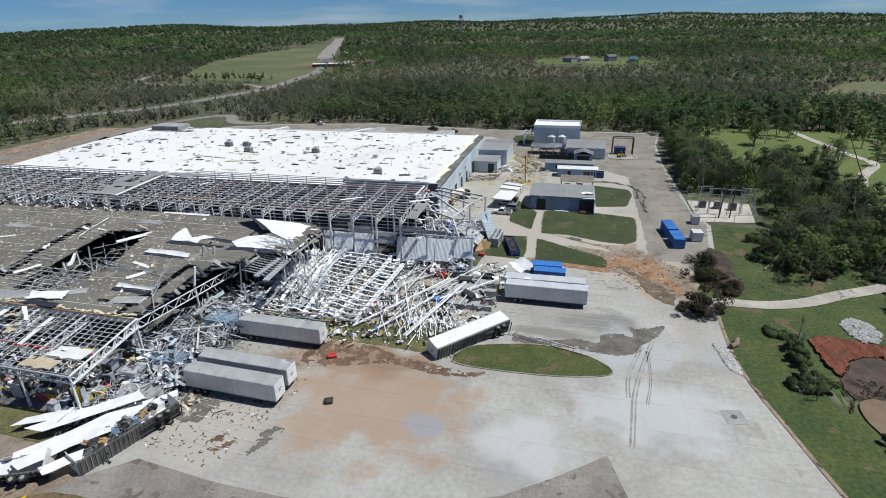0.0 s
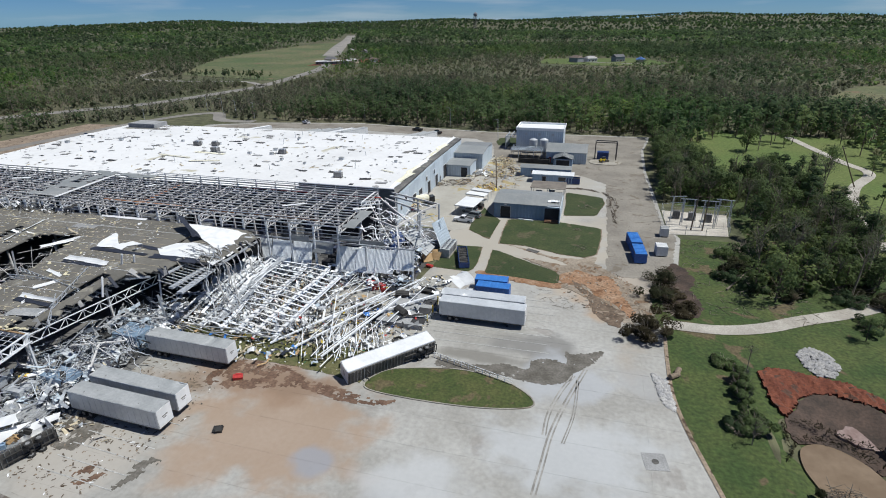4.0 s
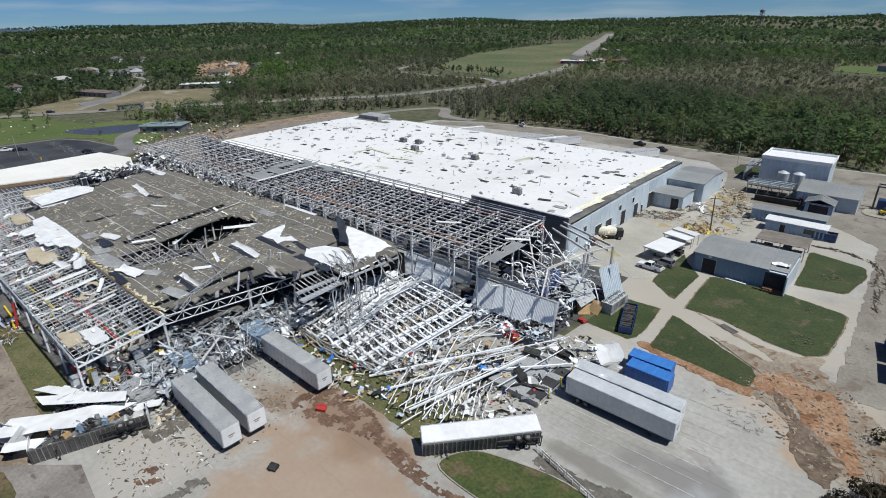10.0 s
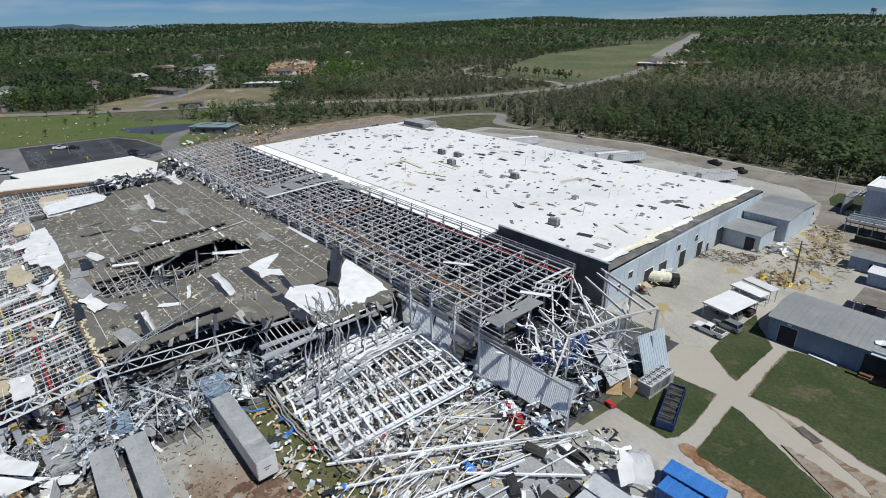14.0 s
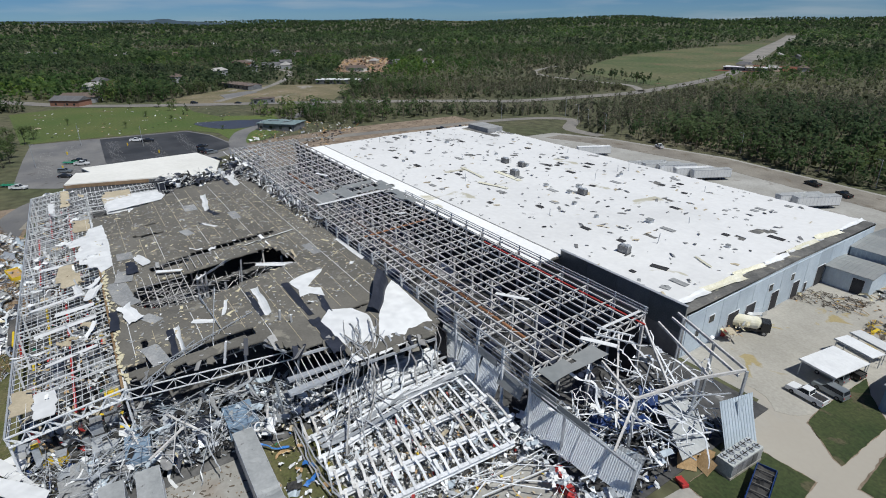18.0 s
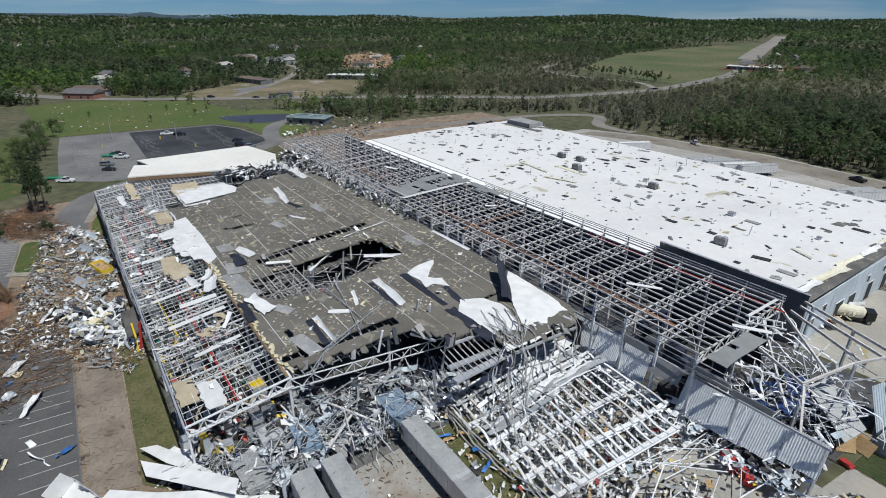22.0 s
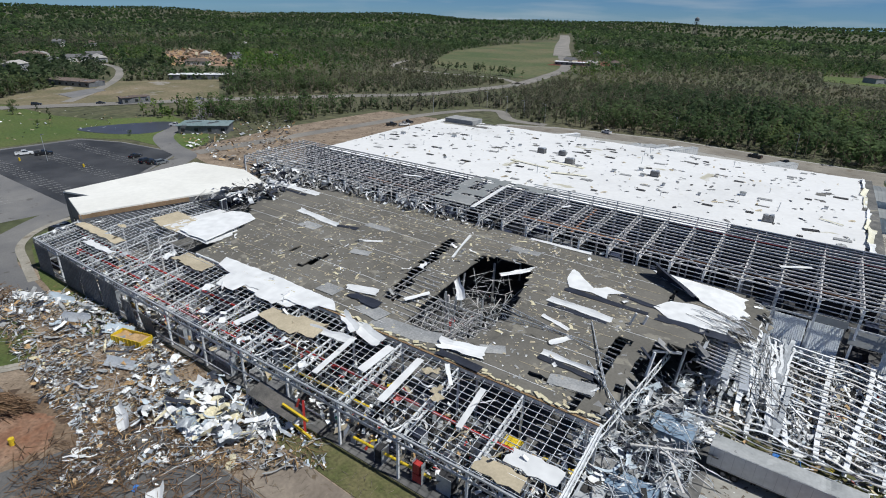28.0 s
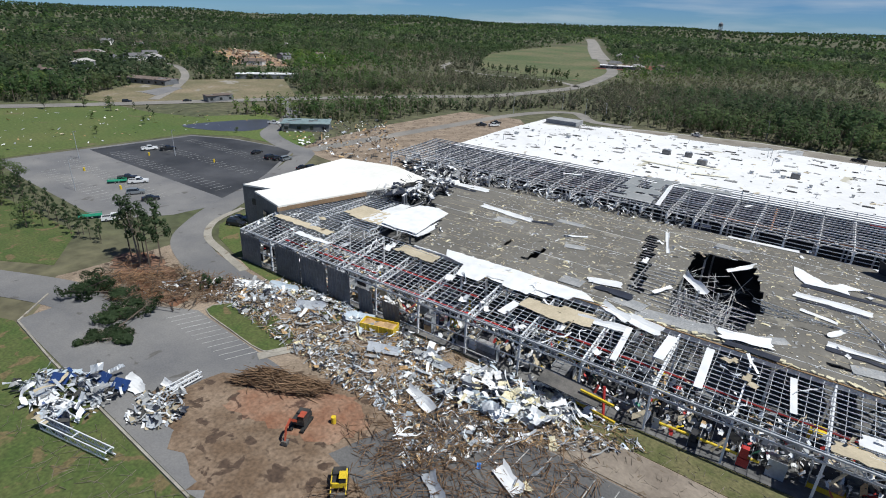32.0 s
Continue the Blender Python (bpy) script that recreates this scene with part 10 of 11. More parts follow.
gzv = np.vectorize(grey_z)
for poly, n, size, z, seed, tl, mats in (
        (Z_SOUTH, 6400, 0.13, (0.08, 0.35), 1, 0.5, ((M_SHEETW, 1.6), (M_STEEL, 2), (M_PATCHG, 2.5), (M_WALLB, 0.7), (M_TAN, 0.8), (M_BLACK, 2.4), (M_FOAM, 0.3), (M_WOOD, 1), (M_BARK, 5))),
        (Z_BAY, 1700, 0.16, (0.2, 2.0), 2, 0.8, ((M_SHEETW, 2), (M_STEEL, 2), (M_WALLB, 1), (M_BLACK, 3), (M_NAVYP, 0.15), (M_FOAM, 0.2), (M_MACHG, 2))),
        (Z_CORE, 5200, 0.15, (0.15, 1.5), 3, 0.9, ((M_SHEETW, 9), (M_BLACK, 2), (M_STEEL, 2), (M_REDST, 0.1), (M_WOOD, 0.8), (M_MACHG, 1.5), (M_TAN, 0.8))),
        (Z_EAST, 700, 0.12, (0.1, 0.5), 4, 0.6, ((M_SHEETW, 3), (M_BLACK, 2), (M_YEL, 0.25), (M_NAVYP, 0.25), (M_WOOD, 1), (M_TAN, 1), (M_REDST, 0.4))),
        (Z_DOCK, 600, 0.16, (0.1, 0.6), 5, 0.6, ((M_SHEETW, 1), (M_BLACK, 2), (M_STEEL, 1), (M_NAVYP, 0.5))),
        (Z_TRUSS_END, 700, 0.2, (0.2, 2.4), 6, 0.9, ((M_SHEETW, 2), (M_BLACK, 4), (M_NAVYP, 1.6), (M_STEEL, 1))),
        (Z_NWH, 600, 0.16, (8.5, 10.0), 7, 0.7, ((M_SHEETW, 1), (M_BLACK, 3), (M_STEEL, 1), (M_NAVY, 2))),
        (Z_EDGE, 500, 0.16, (10.0, 11.4), 8, 0.9, ((M_SHEETW, 2), (M_BLACK, 2), (M_STEEL, 1))),
        (Z_ROOFTOP, 2400, 0.10, lambda x, y, g: gzv(x, y) + 0.05, 9, 0.1, ((M_TAN, 3), (M_FOAM, 1.2), (M_SHEETW, 1), (M_PATCHG, 2))),
        (Z_ROOFTOP, 700, 0.17, lambda x, y, g: gzv(x, y) + 0.03, 27, 0.03, ((M_TAN, 1.2), (M_FOAM, 0.6), (M_PATCHG, 2), (M_ROOFG, 1))),
        (Z_TRD, 300, 0.13, (0.08, 0.4), 10, 0.6, ((M_SHEETW, 1), (M_WALLB, 1), (M_BLACK, 1), (M_TAN, 0.4), (M_YEL, 0.2))),
        (Z_NE, 360, 0.13, (0.05, 0.12), 11, 0.3, ((M_FOAM, 0.3), (M_YEL, 0.15), (M_WOOD, 0.8), (M_PATCHG, 2), (M_BARK, 2)), ),
        ([(-23, 192), (-15, 194), (-13, 206), (-19, 223), (-28, 225), (-21, 206)], 200, 0.2, (0.05, 0.9), 25, 0.5, ((M_WOOD, 2), (M_YEL, 0.12), (M_TAN, 1), (M_BARK, 3), (M_PATCHG, 1.5))),
        ([(-24, 178), (-18, 177), (-15, 183), (-18, 188), (-24, 184)], 160, 0.2, (0.05, 0.6), 26, 0.5, ((M_WOOD, 2), (M_YEL, 0.3), (M_TAN, 1), (M_BARK, 1))),
        (Z_MEADOW, 160, 0.25, (0.1, 0.25), 12, 0.3, ((M_SHEETW, 2), (M_TAN, 1), (M_WOOD, 1), (M_STEEL, 1))),
        (Z_BEYOND, 700, 0.28, (0.1, 0.5), 13, 0.5, ((M_SHEETW, 1), (M_BLACK, 1), (M_STEEL, 1), (M_WOOD, 1), (M_BARK, 2))),
        (Z_ENT, 600, 0.16, (0.1, 0.4), 14, 0.5, ((M_SHEETW, 1), (M_STEEL, 1), (M_BARK, 3), (M_TWIG, 2))),
        (HEAP_A, 220, 0.2, (0.1, 1.2), 15, 0.7, ((M_SHEETW, 1), (M_STEEL, 2), (M_NAVYP, 0.4), (M_BLACK, 1))),
        (HEAP_B, 220, 0.15, (0.1, 0.6), 21, 0.7, ((M_SHEETW, 1), (M_STEEL, 2), (M_TAN, 1), (M_BLACK, 1))),
        (Z_LEAN, 3600, 0.2, (0.2, 3.0), 16, 0.7, ((M_SHEETW, 4), (M_BLACK, 2), (M_WOOD, 1), (M_REDST, 0.3), (M_STEEL, 2), (M_TAN, 1), (M_CARGR, 0.1), (M_YEL, 0.15))),
        (CLEAR["scraped_hill"], 320, 1.1, (0.3, 1.2), 29, 0.4, ((M_WOOD, 4), (M_TAN, 1), (M_BARK, 6))),
        (Z_YARD, 1000, 0.08, (0.05, 0.06), 17, 0.05, ((M_BLACK, 0.4), (M_BARK, 4), (M_DIRT, 4), (M_SHEETW, 0.4))),
        ([(6, 118), (14, 129), (22, 124), (26, 110), (22, 103), (14, 108)], 700, 0.09, (0.07, 0.12), 22, 0.3, ((M_ORANGE, 4), (M_BARK, 2), (M_DIRT, 3), (M_PATH, 1))),
        ([(18.5, 128), (32, 134), (32, 215), (20, 215)], 600, 0.07, (0.07, 0.09), 23, 0.1, ((M_DIRT, 3), (M_BARK, 2), (M_PATH, 1))),
        ([(-70, 44), (-57, 50), (-52, 56), (-56, 60), (-66, 58)], 500, 0.16, (0.06, 0.3), 24, 0.3, ((M_BARK, 3), (M_TAN, 1), (M_STEEL, 1), (M_SHEETW, 1))),
        ([(-57, 76), (-28, 76), (-18, 76), (-18, 84), (-57, 83)], 200, 0.08, (0.1, 0.14), 18, 0.3, ((M_SHEETW, 2), (M_TAN, 1.5), (M_WOOD, 0.6), (M_CARGR, 0.1))),
        ([(-193, 143.5), (-42, 143.5), (-42, 216), (-193, 216)], 520, 0.26, lambda x, y, g: 9.5 - 0.015 * abs(y - 180) + 0.08, 19, 0.15, ((M_PATCHG, 2), (M_MACHG, 2), (M_BLACK, 1), (M_TAN, 1))),
        ([(-107, 68), (-103, 95), (-92, 95), (-90, 70)], 500, 0.2, (0.3, 2.5), 20, 0.9, ((M_BLACK, 5), (M_STEEL, 0.6), (M_REDST, 0.3), (M_SHEETW, 0.3), (M_MACHG, 1)))):
    tot = sum(k for _, k in mats)
    for j, (m, k) in enumerate(mats):
        litter("fine_litter", poly, max(8, int(n * k / tot)), m, "fine scattered scraps of roofing, metal and board", size, z, seed * 50 + j, 3.0 if j % 2 else 1.5, tl, -0.05 if poly is Z_SOUTH else -9.0)


for late in LATE:
    litter(*late)


def sticks(name, poly, n, mat, label, length, w, z, seed, tilt=0.15, aim=None):
    g = np.random.default_rng(seed)
    xs, ys = [p[0] for p in poly], [p[1] for p in poly]
    P = np.empty((0, 2))
    while len(P) < n:
        q = np.column_stack((g.uniform(min(xs), max(xs), n * 2), g.uniform(min(ys), max(ys), n * 2)))
        P = np.vstack((P, q[inside(poly, q[:, 0], q[:, 1])]))
    P = P[:n]
    a = g.uniform(0, 2 * np.pi, n) if aim is None else g.normal(aim, 0.35, n)
    L = length * g.uniform(0.3, 1.0, n)
    d = np.column_stack((np.cos(a), np.sin(a), g.normal(0, tilt, n))) * L[:, None] / 2
    s = np.column_stack((-np.sin(a), np.cos(a), np.zeros(n))) * w * g.uniform(0.6, 1.3, n)[:, None]
    h = np.zeros((n, 3))
    h[:, 2] = w
    c = np.column_stack((P, g.uniform(z[0], z[1], n)))
    V = np.stack((c - d - s, c - d + s, c - d + h, c + d - s * 0.6, c + d + s * 0.6, c + d + h * 0.6), 1).reshape(-1, 3)
    b = np.arange(n)[:, None] * 6
    F = np.vstack((b + np.array([[0, 1, 4, 3]]), b + np.array([[1, 2, 5, 4]]), b + np.array([[2, 0, 3, 5]])))
    return bulk(name, V, F, mat, label, "debris")


Z_BRUSH = [(-126, 12), (-116, 10), (-98, 18), (-97, 30), (-108, 33), (-122, 30)]
M_FRESH = surf("fresh_split_wood", (0.15, 0.09, 0.05), (0.27, 0.17, 0.10), 0.9, island=0.4)
sticks("brushwood", Z_BRUSH, 600, M_FRESH, "tangled brushwood of broken branches", 3.6, 0.05, (0.1, 1.1), 1, 0.2)
sticks("brushwood", [(-149, 21), (-138, 25.5), (-137, 29), (-148, 26)], 520, M_FRESH, "stacked heap of broken brown trunks and branches", 5.0, 0.075, (0.1, 1.3), 2, 0.08, 0.35)
sticks("brushwood", [(-200, 24), (-190, 36), (-176, 42), (-172, 34), (-186, 22)], 900, M_FRESH, "uprooted brown branches over the drive", 4.0, 0.055, (0.1, 1.4), 3, 0.25)
sticks("brushwood", [(-130, 24), (-126, 38), (-100, 40), (-96, 26), (-112, 16)], 900, M_FRESH, "broken brown branches strewn through the debris", 3.2, 0.05, (0.1, 0.6), 21, 0.12)
sticks("brushwood", Z_SOUTH, 1300, M_FRESH, "brown twigs strewn through the debris", 2.2, 0.035, (0.08, 0.4), 22, 0.12)
sticks("splinter_litter", Z_SOUTH, 900, M_WOOD, "splintered timber scattered in the debris", 2.2, 0.06, (0.1, 0.6), 4, 0.2)
sticks("steel_litter", Z_SOUTH, 420, M_STEEL, "thin steel bars scattered in the debris", 3.6, 0.06, (0.2, 0.9), 5, 0.25)
sticks("steel_litter", Z_BAY, 340, M_STEEL, "thin steel bars tangled in the broken bay", 4.5, 0.07, (0.4, 5.0), 6, 0.5)
sticks("steel_litter", Z_CORE, 240, M_WTORN, "thin white steel bars tangled in the fallen roof", 3.0, 0.06, (0.3, 1.5), 7, 0.2)
sticks("steel_litter", Z_TRUSS_END, 170, M_WTORN, "thin steel bars tangled in the hall end", 4.5, 0.08, (0.6, 7.5), 8, 0.5)
sticks("steel_litter", Z_NW, 420, M_TRUSS, "bent joists heaped at the roof corner", 4.5, 0.1, (8.4, 10.6), 9, 0.3)
sticks("steel_litter", Z_DOCK, 130, M_STEEL, "thin bars tangled at the dock", 3.5, 0.06, (0.3, 2.2), 10, 0.4)
sticks("steel_litter", [(-102, 68), (-102, 93), (-93, 93), (-90, 70)], 70, M_TRUSS, "bent joists hanging across the roof pit", 7.0, 0.09, (5.5, 8.8), 16, 0.25)
sticks("steel_litter", [(-107, 68), (-103, 95), (-92, 95), (-90, 70)], 130, M_STEEL, "broken joists fallen into the roof pit", 6.0, 0.07, (1.0, 6.5), 11, 0.5)
sticks("twig_litter", [(-110, 37), (-70, 37), (-70, 47), (-110, 47)], 350, M_TWIG, "twigs scattered on the walk", 1.6, 0.03, (0.11, 0.16), 12, 0.05)
sticks("twig_litter", [(-175, 0), (-140, -6), (-128, 4), (-150, 6)], 170, M_TWIG, "branches lying on the grass", 3.0, 0.035, (0.08, 0.25), 13, 0.1)
sticks("twig_litter", [(34, 110), (60, 112), (52, 150), (36, 150)], 260, M_TWIG, "branches lying on the bank", 3.0, 0.05, (0.05, 0.3), 14, 0.1)
sticks("timber_litter", [(-24, 180), (-19, 179), (-17, 186), (-22, 186)], 22, M_YEL, "yellow racking bars heaped in the service yard", 3.6, 0.08, (0.1, 0.8), 25, 0.1)
sticks("timber_litter", [(-22, 194), (-14, 195), (-12, 206), (-19, 222), (-28, 226), (-21, 208)], 110, M_YELWOOD, "yellow-brown splintered boards heaped in the service yard", 3.8, 0.14, (0.05, 1.3), 27, 0.2)
sticks("twig_litter", [(-38, 180), (-28, 184), (-27, 192), (-38, 188)], 160, M_BARK, "dark torn branches on the service yard", 2.6, 0.07, (0.08, 0.3), 28, 0.1)
sticks("timber_litter", Z_NE, 46, M_WOOD, "splintered timber strewn in the service yard", 4.0, 0.1, (0.05, 0.5), 15, 0.08)
# crane-like lattice pieces thrown onto the verge
for x, y, L, r, w in ((-159.9, 0.9, 12.4, 12, 1.0), (-153.9, 14.1, 5.0, 92, 0.8)):
    t = thing("lattice_mast", "white lattice mast thrown onto the grass", "mast", x, y, 0.5, r)
    for s in (-1, 1):
        part("side_truss", truss(L, w, 0.9, 0.08, 0.14), M_WSTEEL, t).matrix_basis = Matrix.Translation((0, s * w / 2, w))
    part("rung", MB().beam((0.3, -w / 2, w), (0.3, w / 2, w), 0.1).beam((L - 0.3, -w / 2, w), (L - 0.3, w / 2, w), 0.1).beam((L / 2, -w / 2, w), (L / 2, w / 2, w), 0.1), M_WSTEEL, t)
for x, y, r in ((-168, 6, 30), (-163.5, 9.8, 10), (-160, 10.6, 20)):
    solo("blue_sheeting", MB().obox(Matrix.Translation((0, 0, 0.9)) @ pose(0, 0, 0, 35, 0, 0), 2.6, 1.6, 0.1), M_NAVYP, "dark blue panel thrown on the wreck heap", "panel", x, y, 0.3, r, "blue panels")
sticks("brushwood", [(-207, 32), (-201, 38), (-184, 36), (-172, 30), (-179, 19), (-196, 22)], 150, M_BARK, "broken pine limbs heaped round the standing pines", 5.0, 0.09, (0.15, 1.1), 71, 0.15)
sticks("brushwood", [(-205, 31), (-190, 34), (-180, 26), (-196, 24)], 60, M_REDTWIG, "fresh orange-brown split wood under the pines", 3.6, 0.1, (0.15, 0.9), 72, 0.15)
# brush, stones and a downed line on the lawns and the service road
sticks("brushwood", [(44, 65), (47.6, 65), (48, 70), (44.6, 70.4), (43, 68)], 150, M_TWIG, "heap of pale brushwood at the pond edge", 2.6, 0.05, (-0.2, 0.9), 73, 0.3)
for pts in ([(43.2, 79), (46.4, 79.6), (49.6, 78.8), (52.4, 76)], [(44.2, 83), (47, 82.4), (50, 80.6), (53.6, 79)], [(41.4, 74), (42.6, 78), (42, 82)]):
    for a, b in zip(pts, pts[1:]):
        sticks("reed_litter", [(a[0] - 0.5, a[1] - 0.6), (b[0] + 0.4, b[1] - 0.6), (b[0] + 0.5, b[1] + 0.6), (a[0] - 0.4, a[1] + 0.6)], 60, M_BRUSH, "dark reeds and drift along the pond edge", 0.6, 0.05, (-0.5, 0.1), 74, 0.5)
solo("fallen_tree", MB().tube((0, 0, 0), (5.4, 8.2, 0.9), 0.22, 0.1, 8).tube((3.2, 4.9, 0.5), (5.2, 5.0, 1.4), 0.08, 0.03, 6), M_TWIG, "long pale fallen trunk at the edge of the thicket", "fallen trunk", 42.4, 122.6, 0.25)
sticks("brush_litter", [(2.6, 112.6), (6.4, 114), (12.4, 109.4), (12.6, 105.6), (8.4, 106.6)], 45, M_TWIG, "dark twigs and bark dropped on the muddy concrete", 1.0, 0.04, (0.1, 0.22), 61, 0.1)
sticks("brush_litter", [(9.8, 137.6), (12.8, 140.6), (14, 136.6), (11.4, 134.4)], 34, M_TWIG, "pale broken branches lying on the lawn", 1.4, 0.03, (0.15, 0.35), 62, 0.1)
sticks("brush_litter", [(9.6, 150.6), (11.4, 151.4), (12.8, 149.6), (11, 149)], 30, M_TWIG, "pale broken branches lying on the lawn", 1.4, 0.03, (0.15, 0.3), 63, 0.1)
sticks("brush_litter", [(10, 170), (13, 172), (14.6, 168.6), (11.4, 167)], 40, M_TWIG, "pale broken branches lying on the lawn", 1.6, 0.03, (0.15, 0.35), 64, 0.1)
for k, pts in enumerate(([(5.6, 187.5), (9, 188.2), (13, 187.4), (18, 184.3), (19.9, 179.9), (19.2, 173), (20.4, 166.2)], [(20.4, 180), (21.4, 172), (20.0, 164), (20.8, 158)])):
    for a, b in zip(pts, pts[1:]):
        sticks("downed_line", [(a[0] - 0.5, a[1] - 0.5), (b[0] - 0.5, b[1] - 0.5), (b[0] + 0.5, b[1] + 0.5), (a[0] + 0.5, a[1] + 0.5)], 16, M_BARK, "dark line of torn branches on the service road", 2.4, 0.09, (0.08, 0.2), 65 + k, 0.05, math.atan2(b[1] - a[1], b[0] - a[0]))


# ---- trees ----
def leaf_cloud(g, n, centres, radius, size, flat_top=1.0):
    """Leaf quads gathered in clumps round the given centres."""
    c = centres[g.integers(0, len(centres), n)]
    d = g.normal(0, 1, (n, 3))
    d /= np.linalg.norm(d, axis=1)[:, None]
    p = c + d * (radius * g.uniform(0.45, 1.0, n) ** 0.6)[:, None] * np.array((1, 1, flat_top))
    face = 0.6 * d + 0.25 * (p - centres.mean(axis=0)) / radius + (0, 0, 0.62) + 0.24 * g.normal(0, 1, (n, 3))
    u = np.cross(face, g.normal(0, 1, (n, 3)))
    u /= np.linalg.norm(u, axis=1)[:, None] + 1e-6
    w = np.cross(face, u)
    w /= np.linalg.norm(w, axis=1)[:, None] + 1e-6
    s = (size * g.uniform(0.6, 1.3, n))[:, None]
    return np.stack((p - u * s - w * s * 0.7, p + u * s * 0.2 - w * s, p + u * s + w * s * 0.5, p - u * s * 0.3 + w * s), 1).reshape(-1, 3)


def stick_np(p, q, r0, r1):
    p, q = np.array(p, float), np.array(q, float)
    d = (q - p) / np.linalg.norm(q - p)
    a = np.cross(d, (0.3, 0.9, 0.1))
    a /= np.linalg.norm(a)
    b = np.cross(d, a)
    ring = [(a * math.cos(k) + b * math.sin(k)) for k in (0, 2.094, 4.189)]
    v = np.array([p + r0 * k for k in ring] + [q + r1 * k for k in ring])
    return v, np.array(((0, 1, 4, 3), (1, 2, 5, 4), (2, 0, 3, 5)))


def tree_template(kind, seed, leaves, size, limbs=99):
    """Leaf vertices (quads) and wood vertices with faces, for a tree one unit high."""
    g = np.random.default_rng(seed)
    wood_v, wood_f, k = [], [], 0

    def wood(p, q, r0, r1):
        nonlocal k
        v, f = stick_np(p, q, r0, r1)
        wood_v.append(v)
        wood_f.append(f + k)
        k += 6
    top = np.array((g.normal(0, 0.03), g.normal(0, 0.03), 0.95))
    if limbs > 20:
        wood((0, 0, -0.02), top * 0.5, 0.018, 0.013)
        wood(top * 0.5, top, 0.013, 0.004)
    elif limbs:
        wood((0, 0, -0.02), top, 0.018, 0.005)
    cen = []
    if kind == "broad":
        for i in range(13):
            a, z = g.uniform(0, 6.28), g.uniform(0.22, 0.92)
            r = g.uniform(0.06, 0.26) * (1.2 - abs(z - 0.5))
            c = np.array((r * math.cos(a), r * math.sin(a), z))
            cen.append(c)
            if i < limbs - 1:
                wood(top * max(0.25, z - 0.2), c, 0.008, 0.003)
        L = leaf_cloud(g, leaves, np.array(cen), 0.15, size, 0.8)
    elif kind == "pine":
        for i in range(12):
            a, z = g.uniform(0, 6.28), 0.45 + 0.5 * i / 11
            r = (1.0 - z) * 0.32 + 0.03
            c = np.array((r * math.cos(a), r * math.sin(a), z))
            cen.append(c)
            if i < limbs - 1:
                wood(top * (z - 0.02), c, 0.006, 0.002)
        L = leaf_cloud(g, leaves, np.array(cen), 0.085, size, 0.55)
    else:
        for i in range(11):
            a, z = g.uniform(0, 6.28), g.uniform(0.35, 0.95)
            r = g.uniform(0.07, 0.2)
            c = np.array((r * math.cos(a), r * math.sin(a), min(1.0, z + 0.14)))
            cen.append(c)
            if i < limbs - 1:
                wood(top * (z - 0.05), c, 0.007, 0.002)
        L = leaf_cloud(g, leaves, np.array(cen), 0.12, size * 0.8, 0.9)
    return L, np.vstack(wood_v) if wood_v else np.empty((0, 3)), np.vstack(wood_f) if wood_f else np.empty((0, 4), int)


def stand(tpls, X, Y, Hs, seed, names):
    """Many trees of a far stand, joined: foliage and wood."""
    g = np.random.default_rng(seed)
    pick = g.integers(0, len(tpls), len(X))
    LV, WV, WF, off = [], [], [], 0
    Z = np.array([hill(x, y) for x, y in zip(X, Y)]) - 0.2
    for t, (L, Wv, Wf) in enumerate(tpls):
        m = pick == t
        n = int(m.sum())
        if not n:
            continue
        a = g.uniform(0, 6.283, n)
        ca, sa, h = np.cos(a), np.sin(a), Hs[m]
        wide = h * g.uniform(0.85, 1.3, n)
        def put(V):
            x = (V[None, :, 0] * ca[:, None] - V[None, :, 1] * sa[:, None]) * wide[:, None] + X[m][:, None]
            y = (V[None, :, 0] * sa[:, None] + V[None, :, 1] * ca[:, None]) * wide[:, None] + Y[m][:, None]
            z = V[None, :, 2] * h[:, None] + Z[m][:, None]
            return np.stack((x, y, z), 2).reshape(-1, 3)
        LV.append(put(L))
        if len(Wv):
            WV.append(put(Wv))
            WF.append((Wf[None] + (np.arange(n) * len(Wv))[:, None, None]).reshape(-1, 4) + off)
            off += n * len(Wv)
    LV = np.vstack(LV)
    bulk(names[0], LV, np.arange(len(LV)).reshape(-1, 4), names[2], names[3], "trees")
    if WV:
        bulk(names[1], np.vstack(WV), np.vstack(WF), names[4], "bare trunks and limbs of the woods", "trees")


SITE = [(-445, -200), (140, -200), (140, 100), (100, 118), (60, 118), (52, 126), (50, 150), (52, 174), (36, 176), (36, 205), (37, 280), (-40, 278), (-110, 288), (-168, 279), (-194, 282), (-212, 306), (-232, 302), (-246, 262), (-270, 252), (-272, 190), (-300, 168), (-345, 152), (-395, 135), (-435, 128)]
EASTWOOD = [(34.6, 179), (53, 178), (54, 160), (51, 140), (45, 121), (52, 119), (62, 123), (74, 129), (80, 156), (82, 176), (84, 196), (80, 212), (62, 208), (52, 206), (48, 240), (37, 258)]
TRACK = [(97.6, 290), (103.8, 246.4), (107, 229), (95, 208), (86, 182), (83, 160), (86, 146), (100, 130)]
g = np.random.default_rng(5)


